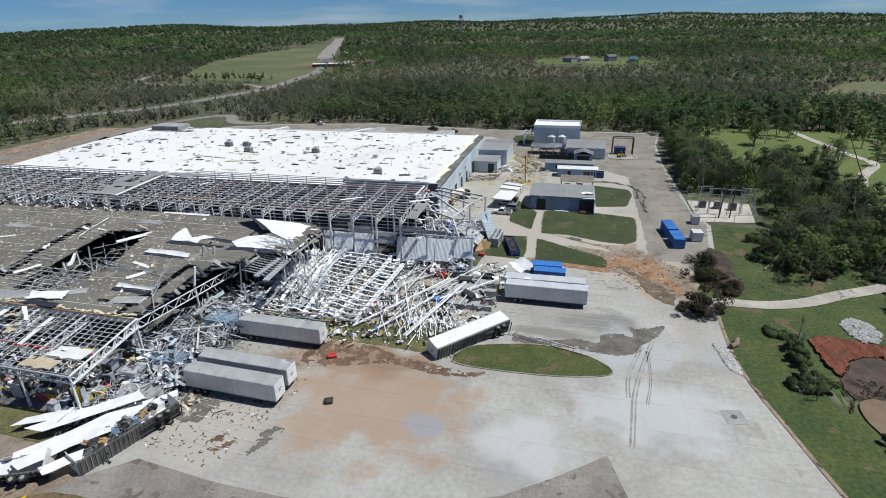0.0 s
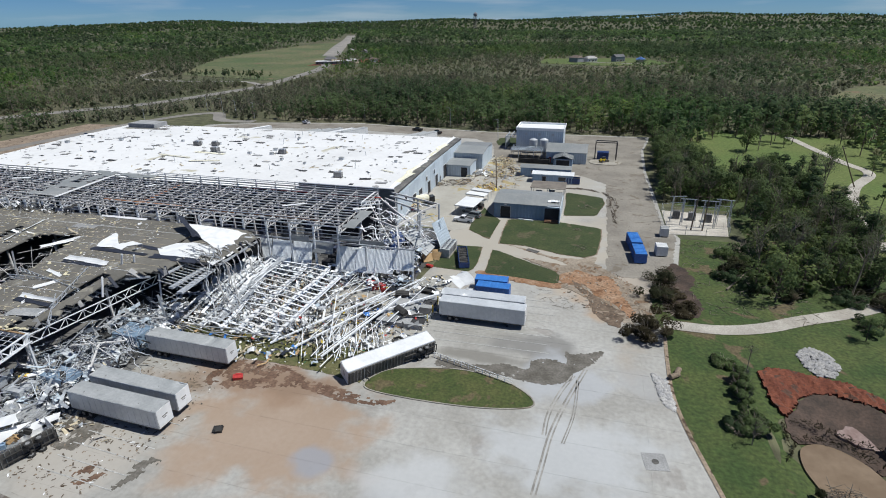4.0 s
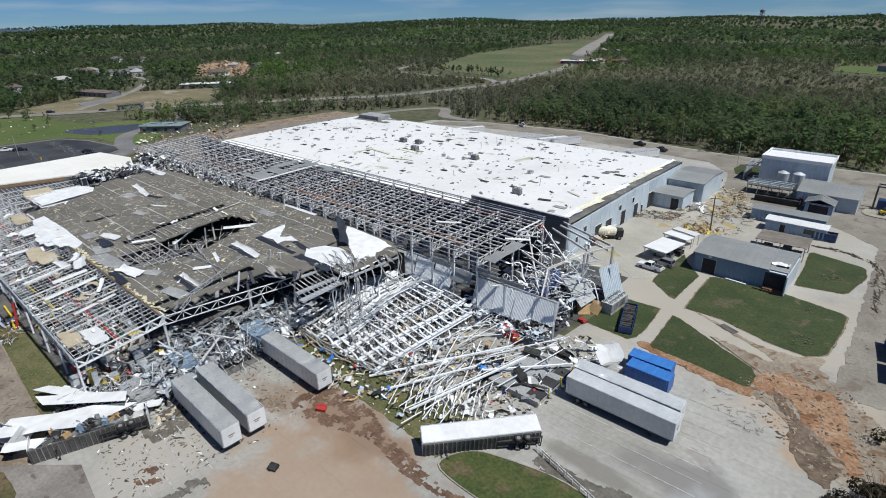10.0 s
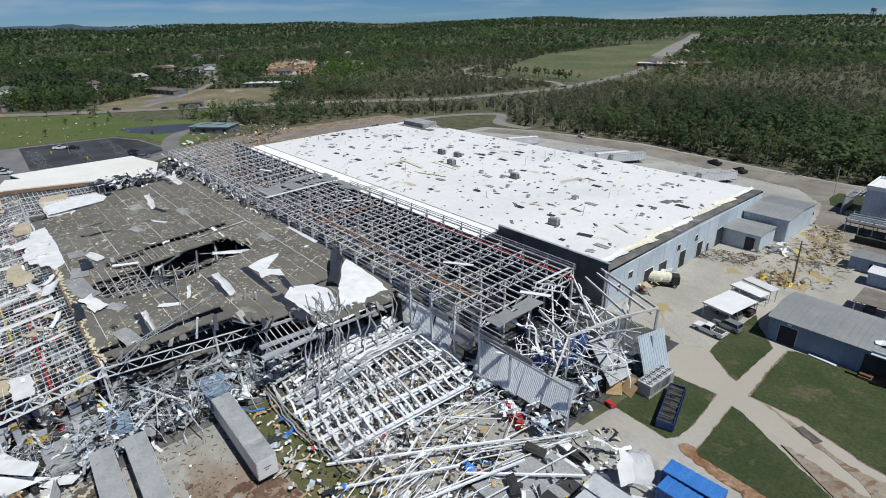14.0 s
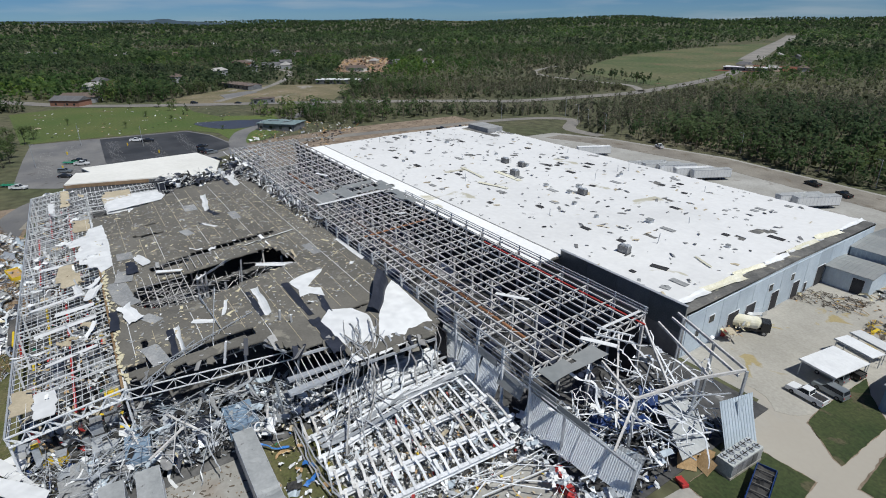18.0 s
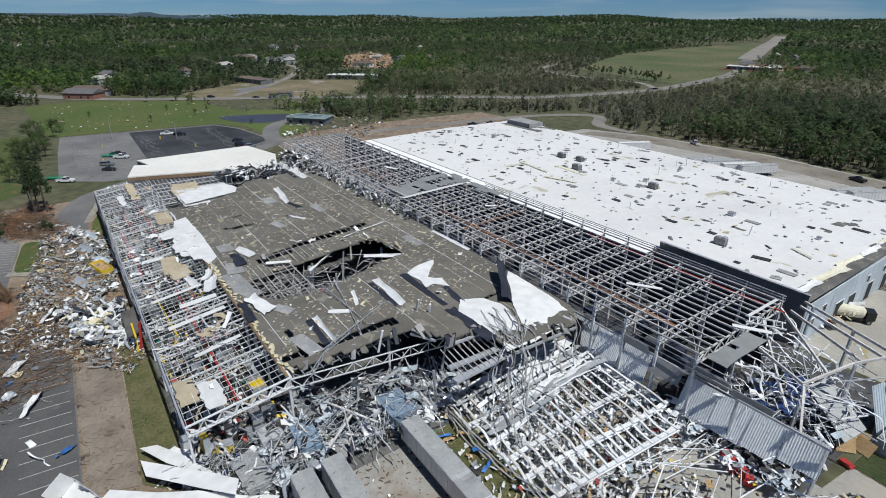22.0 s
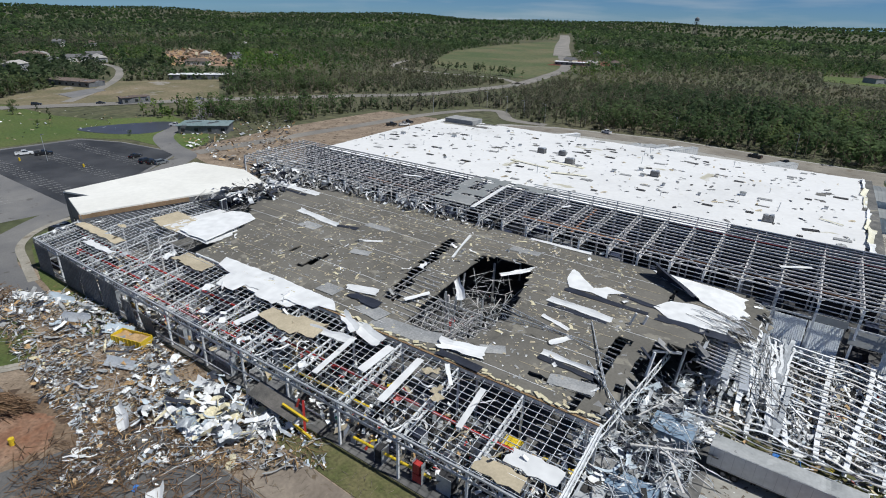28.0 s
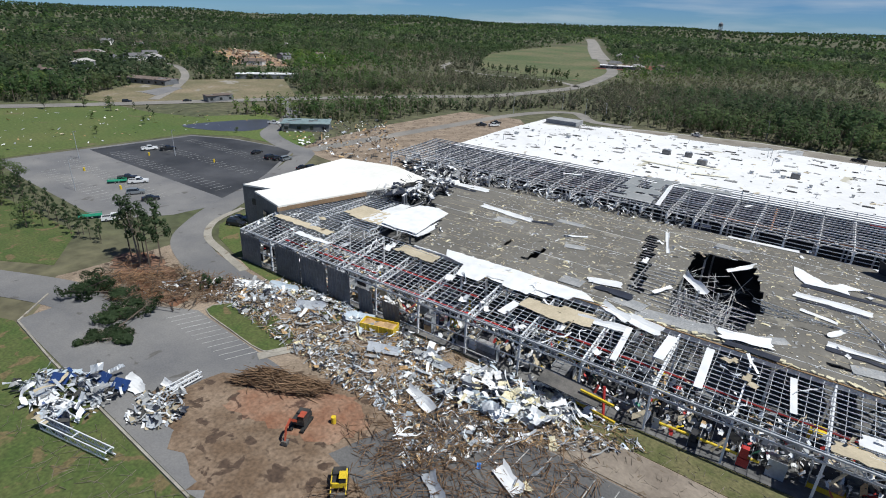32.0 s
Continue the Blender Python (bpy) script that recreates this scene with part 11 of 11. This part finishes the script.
def sow(n, r0, r1, spread0=-48, spread1=112):
    """Points over a fan of country north and west of the works, even in area, kept off roads, fields and the site."""
    r = np.sqrt(g.uniform(r0 * r0, r1 * r1, n))
    a = np.radians(g.uniform(spread0, spread1, n))
    x, y = -50 - r * np.sin(a), 60 + r * np.cos(a)
    bad = inside(SITE, x, y) | inside(EASTWOOD, x, y) | near_line(TRACK, x, y, 6)
    d = np.hypot(x + 50, y - 60)
    ux, uy = (x + 50) / d, (y - 60) / d
    for k, line in enumerate(ROADS):
        w = (12, 7, 7, 7)[k]
        for ahead in ((0, 12, 24) if k == 0 else (0, 8)):
            bad |= near_line(line, x + ux * ahead, y + uy * ahead, w if k == 0 else 5)
    bad |= near_line(ROADS[0][10:], x, y, 22)
    for k, poly in CLEAR.items():
        for ahead in (0, 15, 30, 45):
            inn = inside(poly, x + ux * ahead, y + uy * ahead)
            bad |= inn & (g.uniform(0, 1, n) > 0.006)
    bad |= (x > 84) & (x < 118) & (y > 145) & (y < 292) & (g.uniform(0, 1, n) > 0.15)
    for hx, hy in HOUSES:
        for ahead in (0, 14):
            bad |= np.hypot(x + ux * ahead - hx, y + uy * ahead - hy) < 11
    return x[~bad], y[~bad]


HOUSES = [(-454, 64), (-470, 70), (-535, 82), (-560, 90), (-560, 150), (-600, 195), (-640, 240), (-560, 330), (-650, 282), (-662, 268), (-719, 250), (-730, 262), (-680, 292), (-580, 434), (-768, 538), (-884, 345), (-860, 372), (-1087, 30), (-1060, 60), (-1033, 133), (-1010, 150), (-990, 120), (-940, 210),
          (-1380, 214), (-1420, 372), (-1390, 390), (-640, 392), (-600, 400), (-18, 712), (-2, 720), (30, 725), (55, 715), (-290, 668), (-315, 660), (-270, 690), (-370, 840), (-345, 835), (-1800, 1500), (-1760, 1540), (-1500, 1580), (-1470, 1600)]


def damage(x, y):
    """How hard the storm struck the woods at a place, 0 to 1."""
    d = np.array([noise.noise(Vector((a / 160, b / 160, 2.0))) for a, b in zip(x, y)])
    s = 0.20 + 0.9 * d + 0.40 * (x < -180) * (x > -380) * (y < 480) * (y > 130) - 0.18 * (x > 20) + 0.80 * np.clip((x + 620) / 320, 0.15, 1) * np.exp(-((y - 540 - 0.12 * x) / 190) ** 2) - 0.45 * (np.hypot(x, y) > 1300) - 0.5 * ((x < -420) & (y < 180)) - 0.22 * ((y < 345) & (x > -160))
    return np.clip(s, 0, 1)


def grow(n, r0, r1, leaves, size, h0, h1, seed, limbs, stems):
    x, y = sow(n, r0, r1)
    dm = damage(x, y)
    pick = g.uniform(0, 1, len(x))
    hs = g.uniform(h0, h1, len(x)) * (1 - 0.38 * dm)
    thin = pick < dm
    pine = ~thin & (g.uniform(0, 1, len(x)) < np.array([(0.24 if r0 < 1000 else 0.5) + 0.9 * noise.noise(Vector((a / 70, b / 70, 7.0))) for a, b in zip(x, y)]))
    broad = ~thin & ~pine
    if broad.any():
        stand([tree_template("broad", seed + i, leaves, size, limbs) for i in range(4)], x[broad], y[broad], hs[broad], seed, ("far_woods", "far_trunks", M_LEAFFAR, "dense green mixed woodland", M_BARK))
    if pine.any():
        stand([tree_template("pine", seed + 9 + i, leaves, size * 0.85, limbs) for i in range(3)], x[pine], y[pine], hs[pine] * 1.15, seed + 1, ("far_pines", "far_pine_trunks", M_PINE, "dark green pines in the woods", M_BARK))
    if thin.any():
        stand([tree_template("bare", seed + 19 + i, max(6, leaves // 3), size, stems) for i in range(4)], x[thin], y[thin], hs[thin], seed + 2, ("stripped_woods", "stripped_trunks", M_LEAFPALE, "storm-stripped grey-brown trees with sparse leaves", M_TWIG))


grow(9500, 200, 430, 46, 0.052, 7, 14, 100, 2, 8)
grow(19000, 430, 1000, 17, 0.09, 7, 14, 200, 0, 3)
grow(19000, 1000, 2100, 8, 0.15, 9, 16, 300, 0, 0)
grow(21000, 2100, 5600, 5, 0.40, 9, 14, 400, 0, 0)
# undergrowth
x, y = sow(9000, 200, 470)
stand([tree_template("broad", 500 + i, 11, 0.2, 0) for i in range(3)], x, y, g.uniform(2.0, 4.5, len(x)), 500, ("undergrowth", "undergrowth_stems", M_LEAFPALE, "grey-green undergrowth between the trees", M_TWIG))
x, y = sow(24000, 430, 1150)
struck = damage(x, y) > g.uniform(0.15, 0.6, len(x))
for k, (m, mat, word) in enumerate(((~struck, M_LEAFFAR, "green thicket closing the gaps in the woods"), (struck, M_LEAFPALE, "flattened grey-brown thicket along the storm track"))):
    stand([tree_template("broad", 520 + i, 6, 0.26, 0) for i in range(3)], x[m], y[m], g.uniform(2.2, 5.0, int(m.sum())), 520 + k, ("thicket", "thicket_stems", mat, word, M_TWIG))
# row of young pines before the far field
t = np.linspace(0, 1, 46)
stand([tree_template("pine", 600 + i, 40, 0.06) for i in range(2)], -285 - 130 * t + g.normal(0, 5, 46), 476 + 14 * t + g.normal(0, 6, 46), g.uniform(6, 10, 46), 600, ("pine_row", "pine_row_trunks", M_PINE, "row of dark young pines before the field", M_BARK))


# nearer trees, each a thing of its own
def near_tree(kind, seed, leaves, size, leafmat, label):
    L, Wv, Wf = tree_template(kind, seed, leaves, size)
    t = thing("tree" if kind != "pine" else "pine_tree", label, "tree", group="trees by the works")
    me = bpy.data.meshes.new("crown")
    me.from_pydata(L.tolist(), [], np.arange(len(L)).reshape(-1, 4).tolist())
    me.materials.append(leafmat)
    part("crown", me, None, t)
    mw = bpy.data.meshes.new("trunk")
    mw.from_pydata(Wv.tolist(), [], Wf.tolist())
    mw.materials.append(M_BARK if kind != "bare" else M_TWIG)
    part("trunk", mw, None, t)
    return t


PROTO = [near_tree("broad", 41, 680, 0.0185, M_LEAF, "leafy green tree at the edge of the works"), near_tree("broad", 42, 640, 0.019, M_LEAF, "rounded green broadleaf tree in the wood"), near_tree("pine", 43, 600, 0.0175, M_PINE, "slim dark green pine tree"), near_tree("bare", 44, 320, 0.014, M_LEAFPALE, "storm-stripped tree with broken limbs"),
         near_tree("pine", 45, 560, 0.0175, M_PINE, "dark ragged pine tree with bare lower trunk"), near_tree("bare", 46, 180, 0.013, M_LEAFPALE, "bare brown tree with few leaves")]
spots = zone_points(EASTWOOD, 250, 51, -0.2) + zone_points([(34.8, 179), (44, 179), (43, 252), (37, 258)], 40, 53) + zone_points(GLADE, 22, 54)
rt = random.Random(52)
for i, (x, y) in enumerate(spots):
    k = rt.choices((0, 1, 2, 3, 4, 5), (4, 3, 2, 5, 2, 5))[0] if y < 215 else rt.choices((0, 1, 2, 3, 4), (4, 4, 2, 2, 1))[0]
    h = rt.uniform(7, 11) if x < 60 and y > 172 else rt.uniform(6, 13)
    w = h * rt.uniform(0.85, 1.25)
    ob = copy_thing(PROTO[k], Matrix.Identity(4))
    ob.matrix_basis = Matrix.Translation((x, y, hill(x, y))) @ pose(0, 0, 0, rt.uniform(-6, 6), rt.uniform(-6, 6), rt.uniform(0, 360)) @ Matrix.Diagonal((w, w, h, 1))
for x, y, h, k in ((-204.4, 34.2, 14.5, 2), (-200.9, 34.5, 15, 4), (-195.8, 33.7, 14, 4), (-196.4, 36.5, 15, 4), (-202.4, 36, 13, 2), (-198.6, 33.2, 12, 5), (-223, 31.8, 5.6, 2), (-220.6, 33, 5.8, 2), (-218.6, 34.4, 5.4, 2), (-216.4, 33.4, 5, 2), (-225, 33.4, 6, 2), (-230, 34.6, 6, 2), (-237, 34.8, 6, 2), (-268, 36, 7, 2), (-263, 35, 6, 2), (-258, 35.4, 6.5, 2), (-252, 34, 6, 2), (-247, 34.6, 7, 2), (-243, 33, 6, 2), (-239, 33.4, 6.4, 2), (-235, 32, 6, 2), (-231, 32.6, 5.6, 2), (-227, 31.6, 6, 2),
                   (-272, 33, 9, 0), (-276, 38, 8, 0), (-268, 30, 8, 1), (-262, 29, 7, 1), (-240, 27, 8, 1), (-255, 24, 7, 0), (-259, 31, 7, 2), (-251, 31, 7, 2), (-245, 30, 6.4, 2), (-237, 29.4, 6, 2), (-266, 33, 6.6, 2), (-271, 36, 7, 2), (-275, 30, 9, 0), (-283, 34, 9, 1), (-288, 38, 8, 0), (-280, 28, 8, 1), (-294, 34, 9, 0), (-302, 37, 9, 1), (40.2, 93.4, 5, 5), (37.2, 75.8, 4.4, 3), (-318, 42, 9, 0), (-322, 36, 10, 1), (-312, 33, 9, 0), (-330, 45, 8, 1),
                   (62, 108, 5, 0), (66, 112, 4, 1), (70, 100, 4, 0), (74, 106, 5, 1), (-350, 118, 5, 2), (-344, 110, 4, 0), (-362, 122, 6, 2), (-372, 100, 4, 1), (-336, 86, 4, 0), (-388, 116, 6, 0), (-398, 120, 7, 1), (-380, 124, 5, 2), (-366, 60, 4, 0), (-408, 112, 8, 1), (-414, 96, 7, 0), (-300, 128, 3, 1)):
    ob = copy_thing(PROTO[k], Matrix.Identity(4))
    w = h * (0.75 if k in (2, 4) else 1.15)
    ob.matrix_basis = Matrix.Translation((x, y, hill(x, y))) @ pose(0, 0, 0, 0, 0, rt.uniform(0, 360)) @ Matrix.Diagonal((w, w, h, 1))
ux, uy = np.array(zone_points(EASTWOOD, 230, 62, 0.0)).T
stand([tree_template("broad", 710 + i, 100, 0.038, 5) for i in range(4)], ux, uy, g.uniform(4, 8.5, 230), 710, ("wood_interior", "wood_interior_trunks", M_LEAF, "dense young trees filling the near wood", M_BARK))
ux, uy = np.array(zone_points(EASTWOOD, 330, 61)).T
stand([tree_template("broad", 700 + i, 90, 0.05, 0) for i in range(3)], ux, uy, g.uniform(1.2, 2.8, 330), 700, ("wood_undergrowth", "wood_stems", M_BUSH, "dark tangled undergrowth of the near wood", M_TWIG))
# fallen trees
for x, y, h, r, k in ((-196, 28, 12, 30, 2), (-188, 24, 11, -40, 4), (-176, 18, 10, 200, 4), (-192, 38, 10, 70, 5), (-183, 33, 9, 120, 2), (52, 138, 9, 30, 3), (57, 131, 8, 200, 5), (62, 126, 8, 120, 0), (90, 160, 9, 60, 3)):
    ob = copy_thing(PROTO[k], Matrix.Identity(4))
    ob["label"] = "uprooted tree lying on its side"
    ob.matrix_basis = Matrix.Translation((x, y, 0.9)) @ pose(0, 0, 0, 0, 0, r) @ pose(0, 0, 0, 82, 0, 0) @ Matrix.Diagonal((h * 0.8, h * 0.8, h, 1))
for p in PROTO:
    p.matrix_basis = Matrix.Translation((30 + 4 * PROTO.index(p), 292 + 2 * PROTO.index(p), 0)) @ Matrix.Diagonal((11, 11, 10, 1))


# uprooted bushes heaped by the road
def bush(x, y, r, h, label, seed, mat=M_BUSH):
    gg = np.random.default_rng(seed)
    cen = np.column_stack((gg.normal(0, 0.5, 12) * r, gg.normal(0, 0.5, 12) * r, gg.uniform(0.15, 0.7, 12) * h))
    L = leaf_cloud(gg, 1900, cen, 0.36 * r, 0.17, 0.75)
    L[:, 2] = np.maximum(L[:, 2], 0.02)
    t = thing("uprooted_bush", label, "bush", x, y, 0.05, 0, "uprooted bushes")
    me = bpy.data.meshes.new("foliage")
    me.from_pydata(L.tolist(), [], np.arange(len(L)).reshape(-1, 4).tolist())
    me.materials.append(mat)
    part("foliage", me, None, t)
    mb = MB()
    for i in range(60):
        a = gg.uniform(0, 6.28)
        mb.tube((0.3 * math.cos(a), 0.3 * math.sin(a), 0.3), (r * 0.95 * math.cos(a), r * 0.95 * math.sin(a), gg.uniform(0.1, 0.95) * h), 0.05, 0.015, 5)
    part("woody_base", mb, M_TWIG, t)


bush(29.6, 122.8, 4.0, 3.2, "uprooted dark green bush by the service road", 1)
bush(28.6, 115.6, 3.3, 2.6, "flattened dark bush by the service road", 2)
bush(25.2, 98.8, 3.0, 3.8, "tall heap of uprooted brown brush in the yard", 3, M_BRUSH)
bush(26.0, 102.6, 3.2, 4.0, "heap of brown brush behind another", 4, M_BRUSH)
bush(31.6, 110.4, 3.2, 1.4, "low brown brush heap beside the lane", 6, M_BRUSH)
bush(31.4, 118.6, 2.6, 1.3, "low brown brush heap on bare soil", 7, M_BRUSH)
bush(44, 67, 1.8, 1.2, "brushwood pile at the pond edge", 5)
for k, (x, y, r, h) in enumerate(((58, 127, 3, 2.6), (64, 122, 3.2, 3), (70, 121, 2.6, 2.4), (55, 134, 2.6, 2.2), (61, 133, 3, 2.8), (68, 128, 3, 3), (75, 128, 2.8, 2.4), (54, 147, 2.6, 2.6), (37.6, 78.4, 2.0, 2.4), (38.3, 90.0, 1.4, 3.4), (38.0, 87.6, 1.5, 3.6), (37.8, 85.2, 1.3, 2.6), (38.1, 80.6, 1.6, 2.2), (-188, 24, 3.2, 2.2), (-181, 20, 3.4, 2.0), (-174, 17, 2.6, 1.6), (-196, 23, 3.4, 1.8), (-182, 23.6, 3.4, 1.8), (-176.4, 14.6, 2.4, 1.2), (64, 112, 2.4, 1.8), (72, 114, 2.6, 2.0), (80, 120, 3, 2.4), (43.6, 128, 2.6, 2.2), (45.4, 134, 3.0, 2.6), (45, 141, 2.8, 2.4), (48, 124.4, 2.6, 2.2), (50, 130, 3.0, 2.8), (51, 138, 3.2, 3.0), (50, 145, 3.0, 2.6), (53.4, 122, 2.6, 2.4), (36.8, 94.6, 2.0, 1.2), (36.0, 78.6, 1.9, 1.1))):
    bush(x, y, r, h, "tangled green undergrowth at the wood edge", 10 + k, M_LEAF if 37 < x < 39 else M_PINE if x < 0 or k % 3 == 1 else M_BUSH if k % 3 == 2 else M_LEAF)

# storm-thrown trunks along the lane edge
sticks("brushwood", [(-150, 283), (-110, 289), (-40, 279), (30, 280), (30, 285), (-40, 286), (-110, 296), (-150, 290)], 420, M_TWIG, "thrown trunks and branches along the lane edge", 6.0, 0.1, (0.2, 1.4), 31, 0.15)
# riprap
for name, poly, n, s, z, label in (("riprap", [(49.2, 100.4), (50.6, 102.4), (52.6, 103), (54.2, 101), (54.8, 98), (53, 94.8), (50.6, 94.4), (49.4, 97)], 1000, 0.24, (0.05, 0.35), "pale grey rock pile on the bank"), ("riprap_edge", [(25.4, 89), (27.6, 87.4), (28.3, 80), (26.6, 81.6)], 320, 0.28, (0.05, 0.2), "grey rocks along the yard edge"), ("reed_tufts", [(55, 73), (60, 70), (60, 64), (54, 66)], 200, 0.4, (-0.4, 0.0), "green reed tufts in the pond")):
    gg = np.random.default_rng(n)
    P = np.array(zone_points(poly, n, n))
    base = np.array([(-1, -1, 0), (1, -0.8, 0), (0.9, 1, 0), (-0.8, 0.9, 0), (0.1, 0, 0.9)], float)
    a = gg.uniform(0, 6.28, n)
    sc = s * gg.uniform(0.5, 1.2, n)
    X = (base[None, :, 0] * np.cos(a)[:, None] - base[None, :, 1] * np.sin(a)[:, None]) * sc[:, None] + P[:, :1]
    Y = (base[None, :, 0] * np.sin(a)[:, None] + base[None, :, 1] * np.cos(a)[:, None]) * sc[:, None] + P[:, 1:]
    Zz = base[None, :, 2] * sc[:, None] + np.array([hill(*p) for p in P])[:, None] + gg.uniform(z[0], z[1], n)[:, None]
    V = np.stack((X, Y, Zz), 2).reshape(-1, 3)
    b = np.arange(n)[:, None] * 5
    F = np.vstack([b + np.array([f]) for f in ((0, 1, 4), (1, 2, 4), (2, 3, 4), (3, 0, 4))])
    bulk(name, V, F, M_RIPRAP if name != "reed_tufts" else M_GRASS, label, "rocks" if name != "reed_tufts" else "reeds")

# ---- distant houses, water tower, ridge ----
M_HROOF = [surf("shingle_" + k, c, tuple(v * 1.3 for v in c), 0.9) for k, c in (("grey", (0.12, 0.12, 0.125)), ("brown", (0.13, 0.10, 0.085)), ("pale", (0.3, 0.29, 0.28)), ("tarp", (0.05, 0.12, 0.3)))]
M_HWALL = [surf("house_wall_" + k, c, tuple(v * 1.1 for v in c), 0.85) for k, c in (("white", (0.62, 0.62, 0.6)), ("brick", (0.26, 0.13, 0.09)), ("tan", (0.42, 0.36, 0.28)), ("grey", (0.3, 0.31, 0.33)))]
rh = random.Random(9)
for i, (x, y) in enumerate(HOUSES):
    big = i in (8, 9, 10, 0, 1, 6, 7)
    w, d, h = (rh.uniform(18, 26), 12, 4.0) if big else (rh.uniform(11, 16), rh.uniform(8, 11), rh.uniform(3.2, 6))
    t = thing("house", rh.choice(("storm-damaged house among the trees", "distant gabled house with pale walls", "low house with torn roof beyond the road")), "house", x, y, hill(x, y), rh.uniform(0, 180), "distant houses")
    part("wall", MB().box(-w / 2, w / 2, -d / 2, d / 2, 0, h), rh.choice(M_HWALL), t)
    mb = MB()
    mb.v = [(-w / 2 - 0.5, -d / 2 - 0.5, h), (w / 2 + 0.5, -d / 2 - 0.5, h), (w / 2 + 0.5, d / 2 + 0.5, h), (-w / 2 - 0.5, d / 2 + 0.5, h), (-w / 2 + (2 if i % 3 else -0.5), 0, h + 2.6), (w / 2 - (2 if i % 3 else -0.5), 0, h + 2.6)]
    mb.f = [(0, 1, 5, 4), (2, 3, 4, 5), (1, 2, 5), (3, 0, 4), (3, 2, 1, 0)]
    part("roof", mb, M_HROOF[i % 3] if i != 31 else M_HROOF[3], t)
    for k in (-0.3, 0.1, 0.34):
        part("window", MB().box(w * k - 0.7, w * k + 0.7, -d / 2 - 0.05, -d / 2 - 0.01, 1.0, 2.3), M_GLASS, t)
    part("door", MB().box(-0.6, 0.5, -d / 2 - 0.05, -d / 2 - 0.01, 0, 2.1), M_HROOF[1], t)
for x, y, w, d, r, m in ((-462, 270, 46, 12, 50, M_TRW), (-310, 655, 40, 16, 20, M_TRW), (-486, 186, 44, 13, 18, M_HROOF[1]), (-384, 175, 15, 7, 80, M_HROOF[1]), (-2300, 2450, 120, 40, 30, M_TRW), (-285, 155, 21, 12, 42, M_TEAL)):
    t = thing("low_building", "low flat-roofed building torn open by the storm", "building", x, y, hill(x, y), r)
    part("wall", MB().box(-w / 2, w / 2, -d / 2, d / 2, 0, 3.4), M_WALLDK if m is not M_BRICK else M_HWALL[1], t)
    part("roof", sheet_grid(steps(-w / 2 - 0.5, w / 2 + 0.5, 2), steps(-d / 2 - 0.5, d / 2 + 0.5, 2), lambda a, b: noise.noise(Vector((a * 0.2 + x, b * 0.2, 1))) > -0.3, lambda a, b: 3.7, 0.25, 0.3), m, t)
    for k in steps(-w / 2 + 2, w / 2 - 2, 6):
        part("window", MB().box(k - 0.8, k + 0.8, -d / 2 - 0.06, -d / 2 - 0.01, 1, 2.4), M_GLASS, t)
wt = thing("water_tower", "distant pale water tower on legs above the woods", "water tower", -530, 2460, 0)
part("tank", MB().tube((0, 0, 50), (0, 0, 53), 5, 8.5, 16).tube((0, 0, 53), (0, 0, 60), 8.5, 8.5, 16).tube((0, 0, 60), (0, 0, 65), 8.5, 1.0, 16), surf("tower_grey", (0.16, 0.18, 0.2), (0.2, 0.22, 0.25), 0.7), wt)
for a in range(6):
    c, s = math.cos(a * 1.047), math.sin(a * 1.047)
    part("leg", MB().tube((9 * c, 9 * s, 0), (7.5 * c, 7.5 * s, 51), 0.6, 0.5), M_CHASS, wt)
part("riser", MB().tube((0, 0, 0), (0, 0, 50), 1.2), M_CHASS, wt)
# far ridge; its bluish base colour carries the distance haze
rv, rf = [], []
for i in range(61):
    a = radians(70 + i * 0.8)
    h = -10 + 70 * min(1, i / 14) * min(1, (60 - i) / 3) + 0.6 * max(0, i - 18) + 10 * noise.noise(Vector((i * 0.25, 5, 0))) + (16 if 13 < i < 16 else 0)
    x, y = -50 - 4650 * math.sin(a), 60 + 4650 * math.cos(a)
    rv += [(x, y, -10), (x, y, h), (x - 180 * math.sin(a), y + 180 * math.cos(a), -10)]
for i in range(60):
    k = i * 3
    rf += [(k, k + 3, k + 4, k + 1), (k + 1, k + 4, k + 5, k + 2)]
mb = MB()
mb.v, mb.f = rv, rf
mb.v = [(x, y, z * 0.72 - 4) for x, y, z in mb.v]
solo("distant_ridge", mb, surf("haze_tinted_hill", (0.10, 0.15, 0.20), (0.12, 0.17, 0.23), 1.0, scale=0.002, fine=0.01), "ridge on the horizon, tinted blue to stand for haze", "hills", kind="structure")
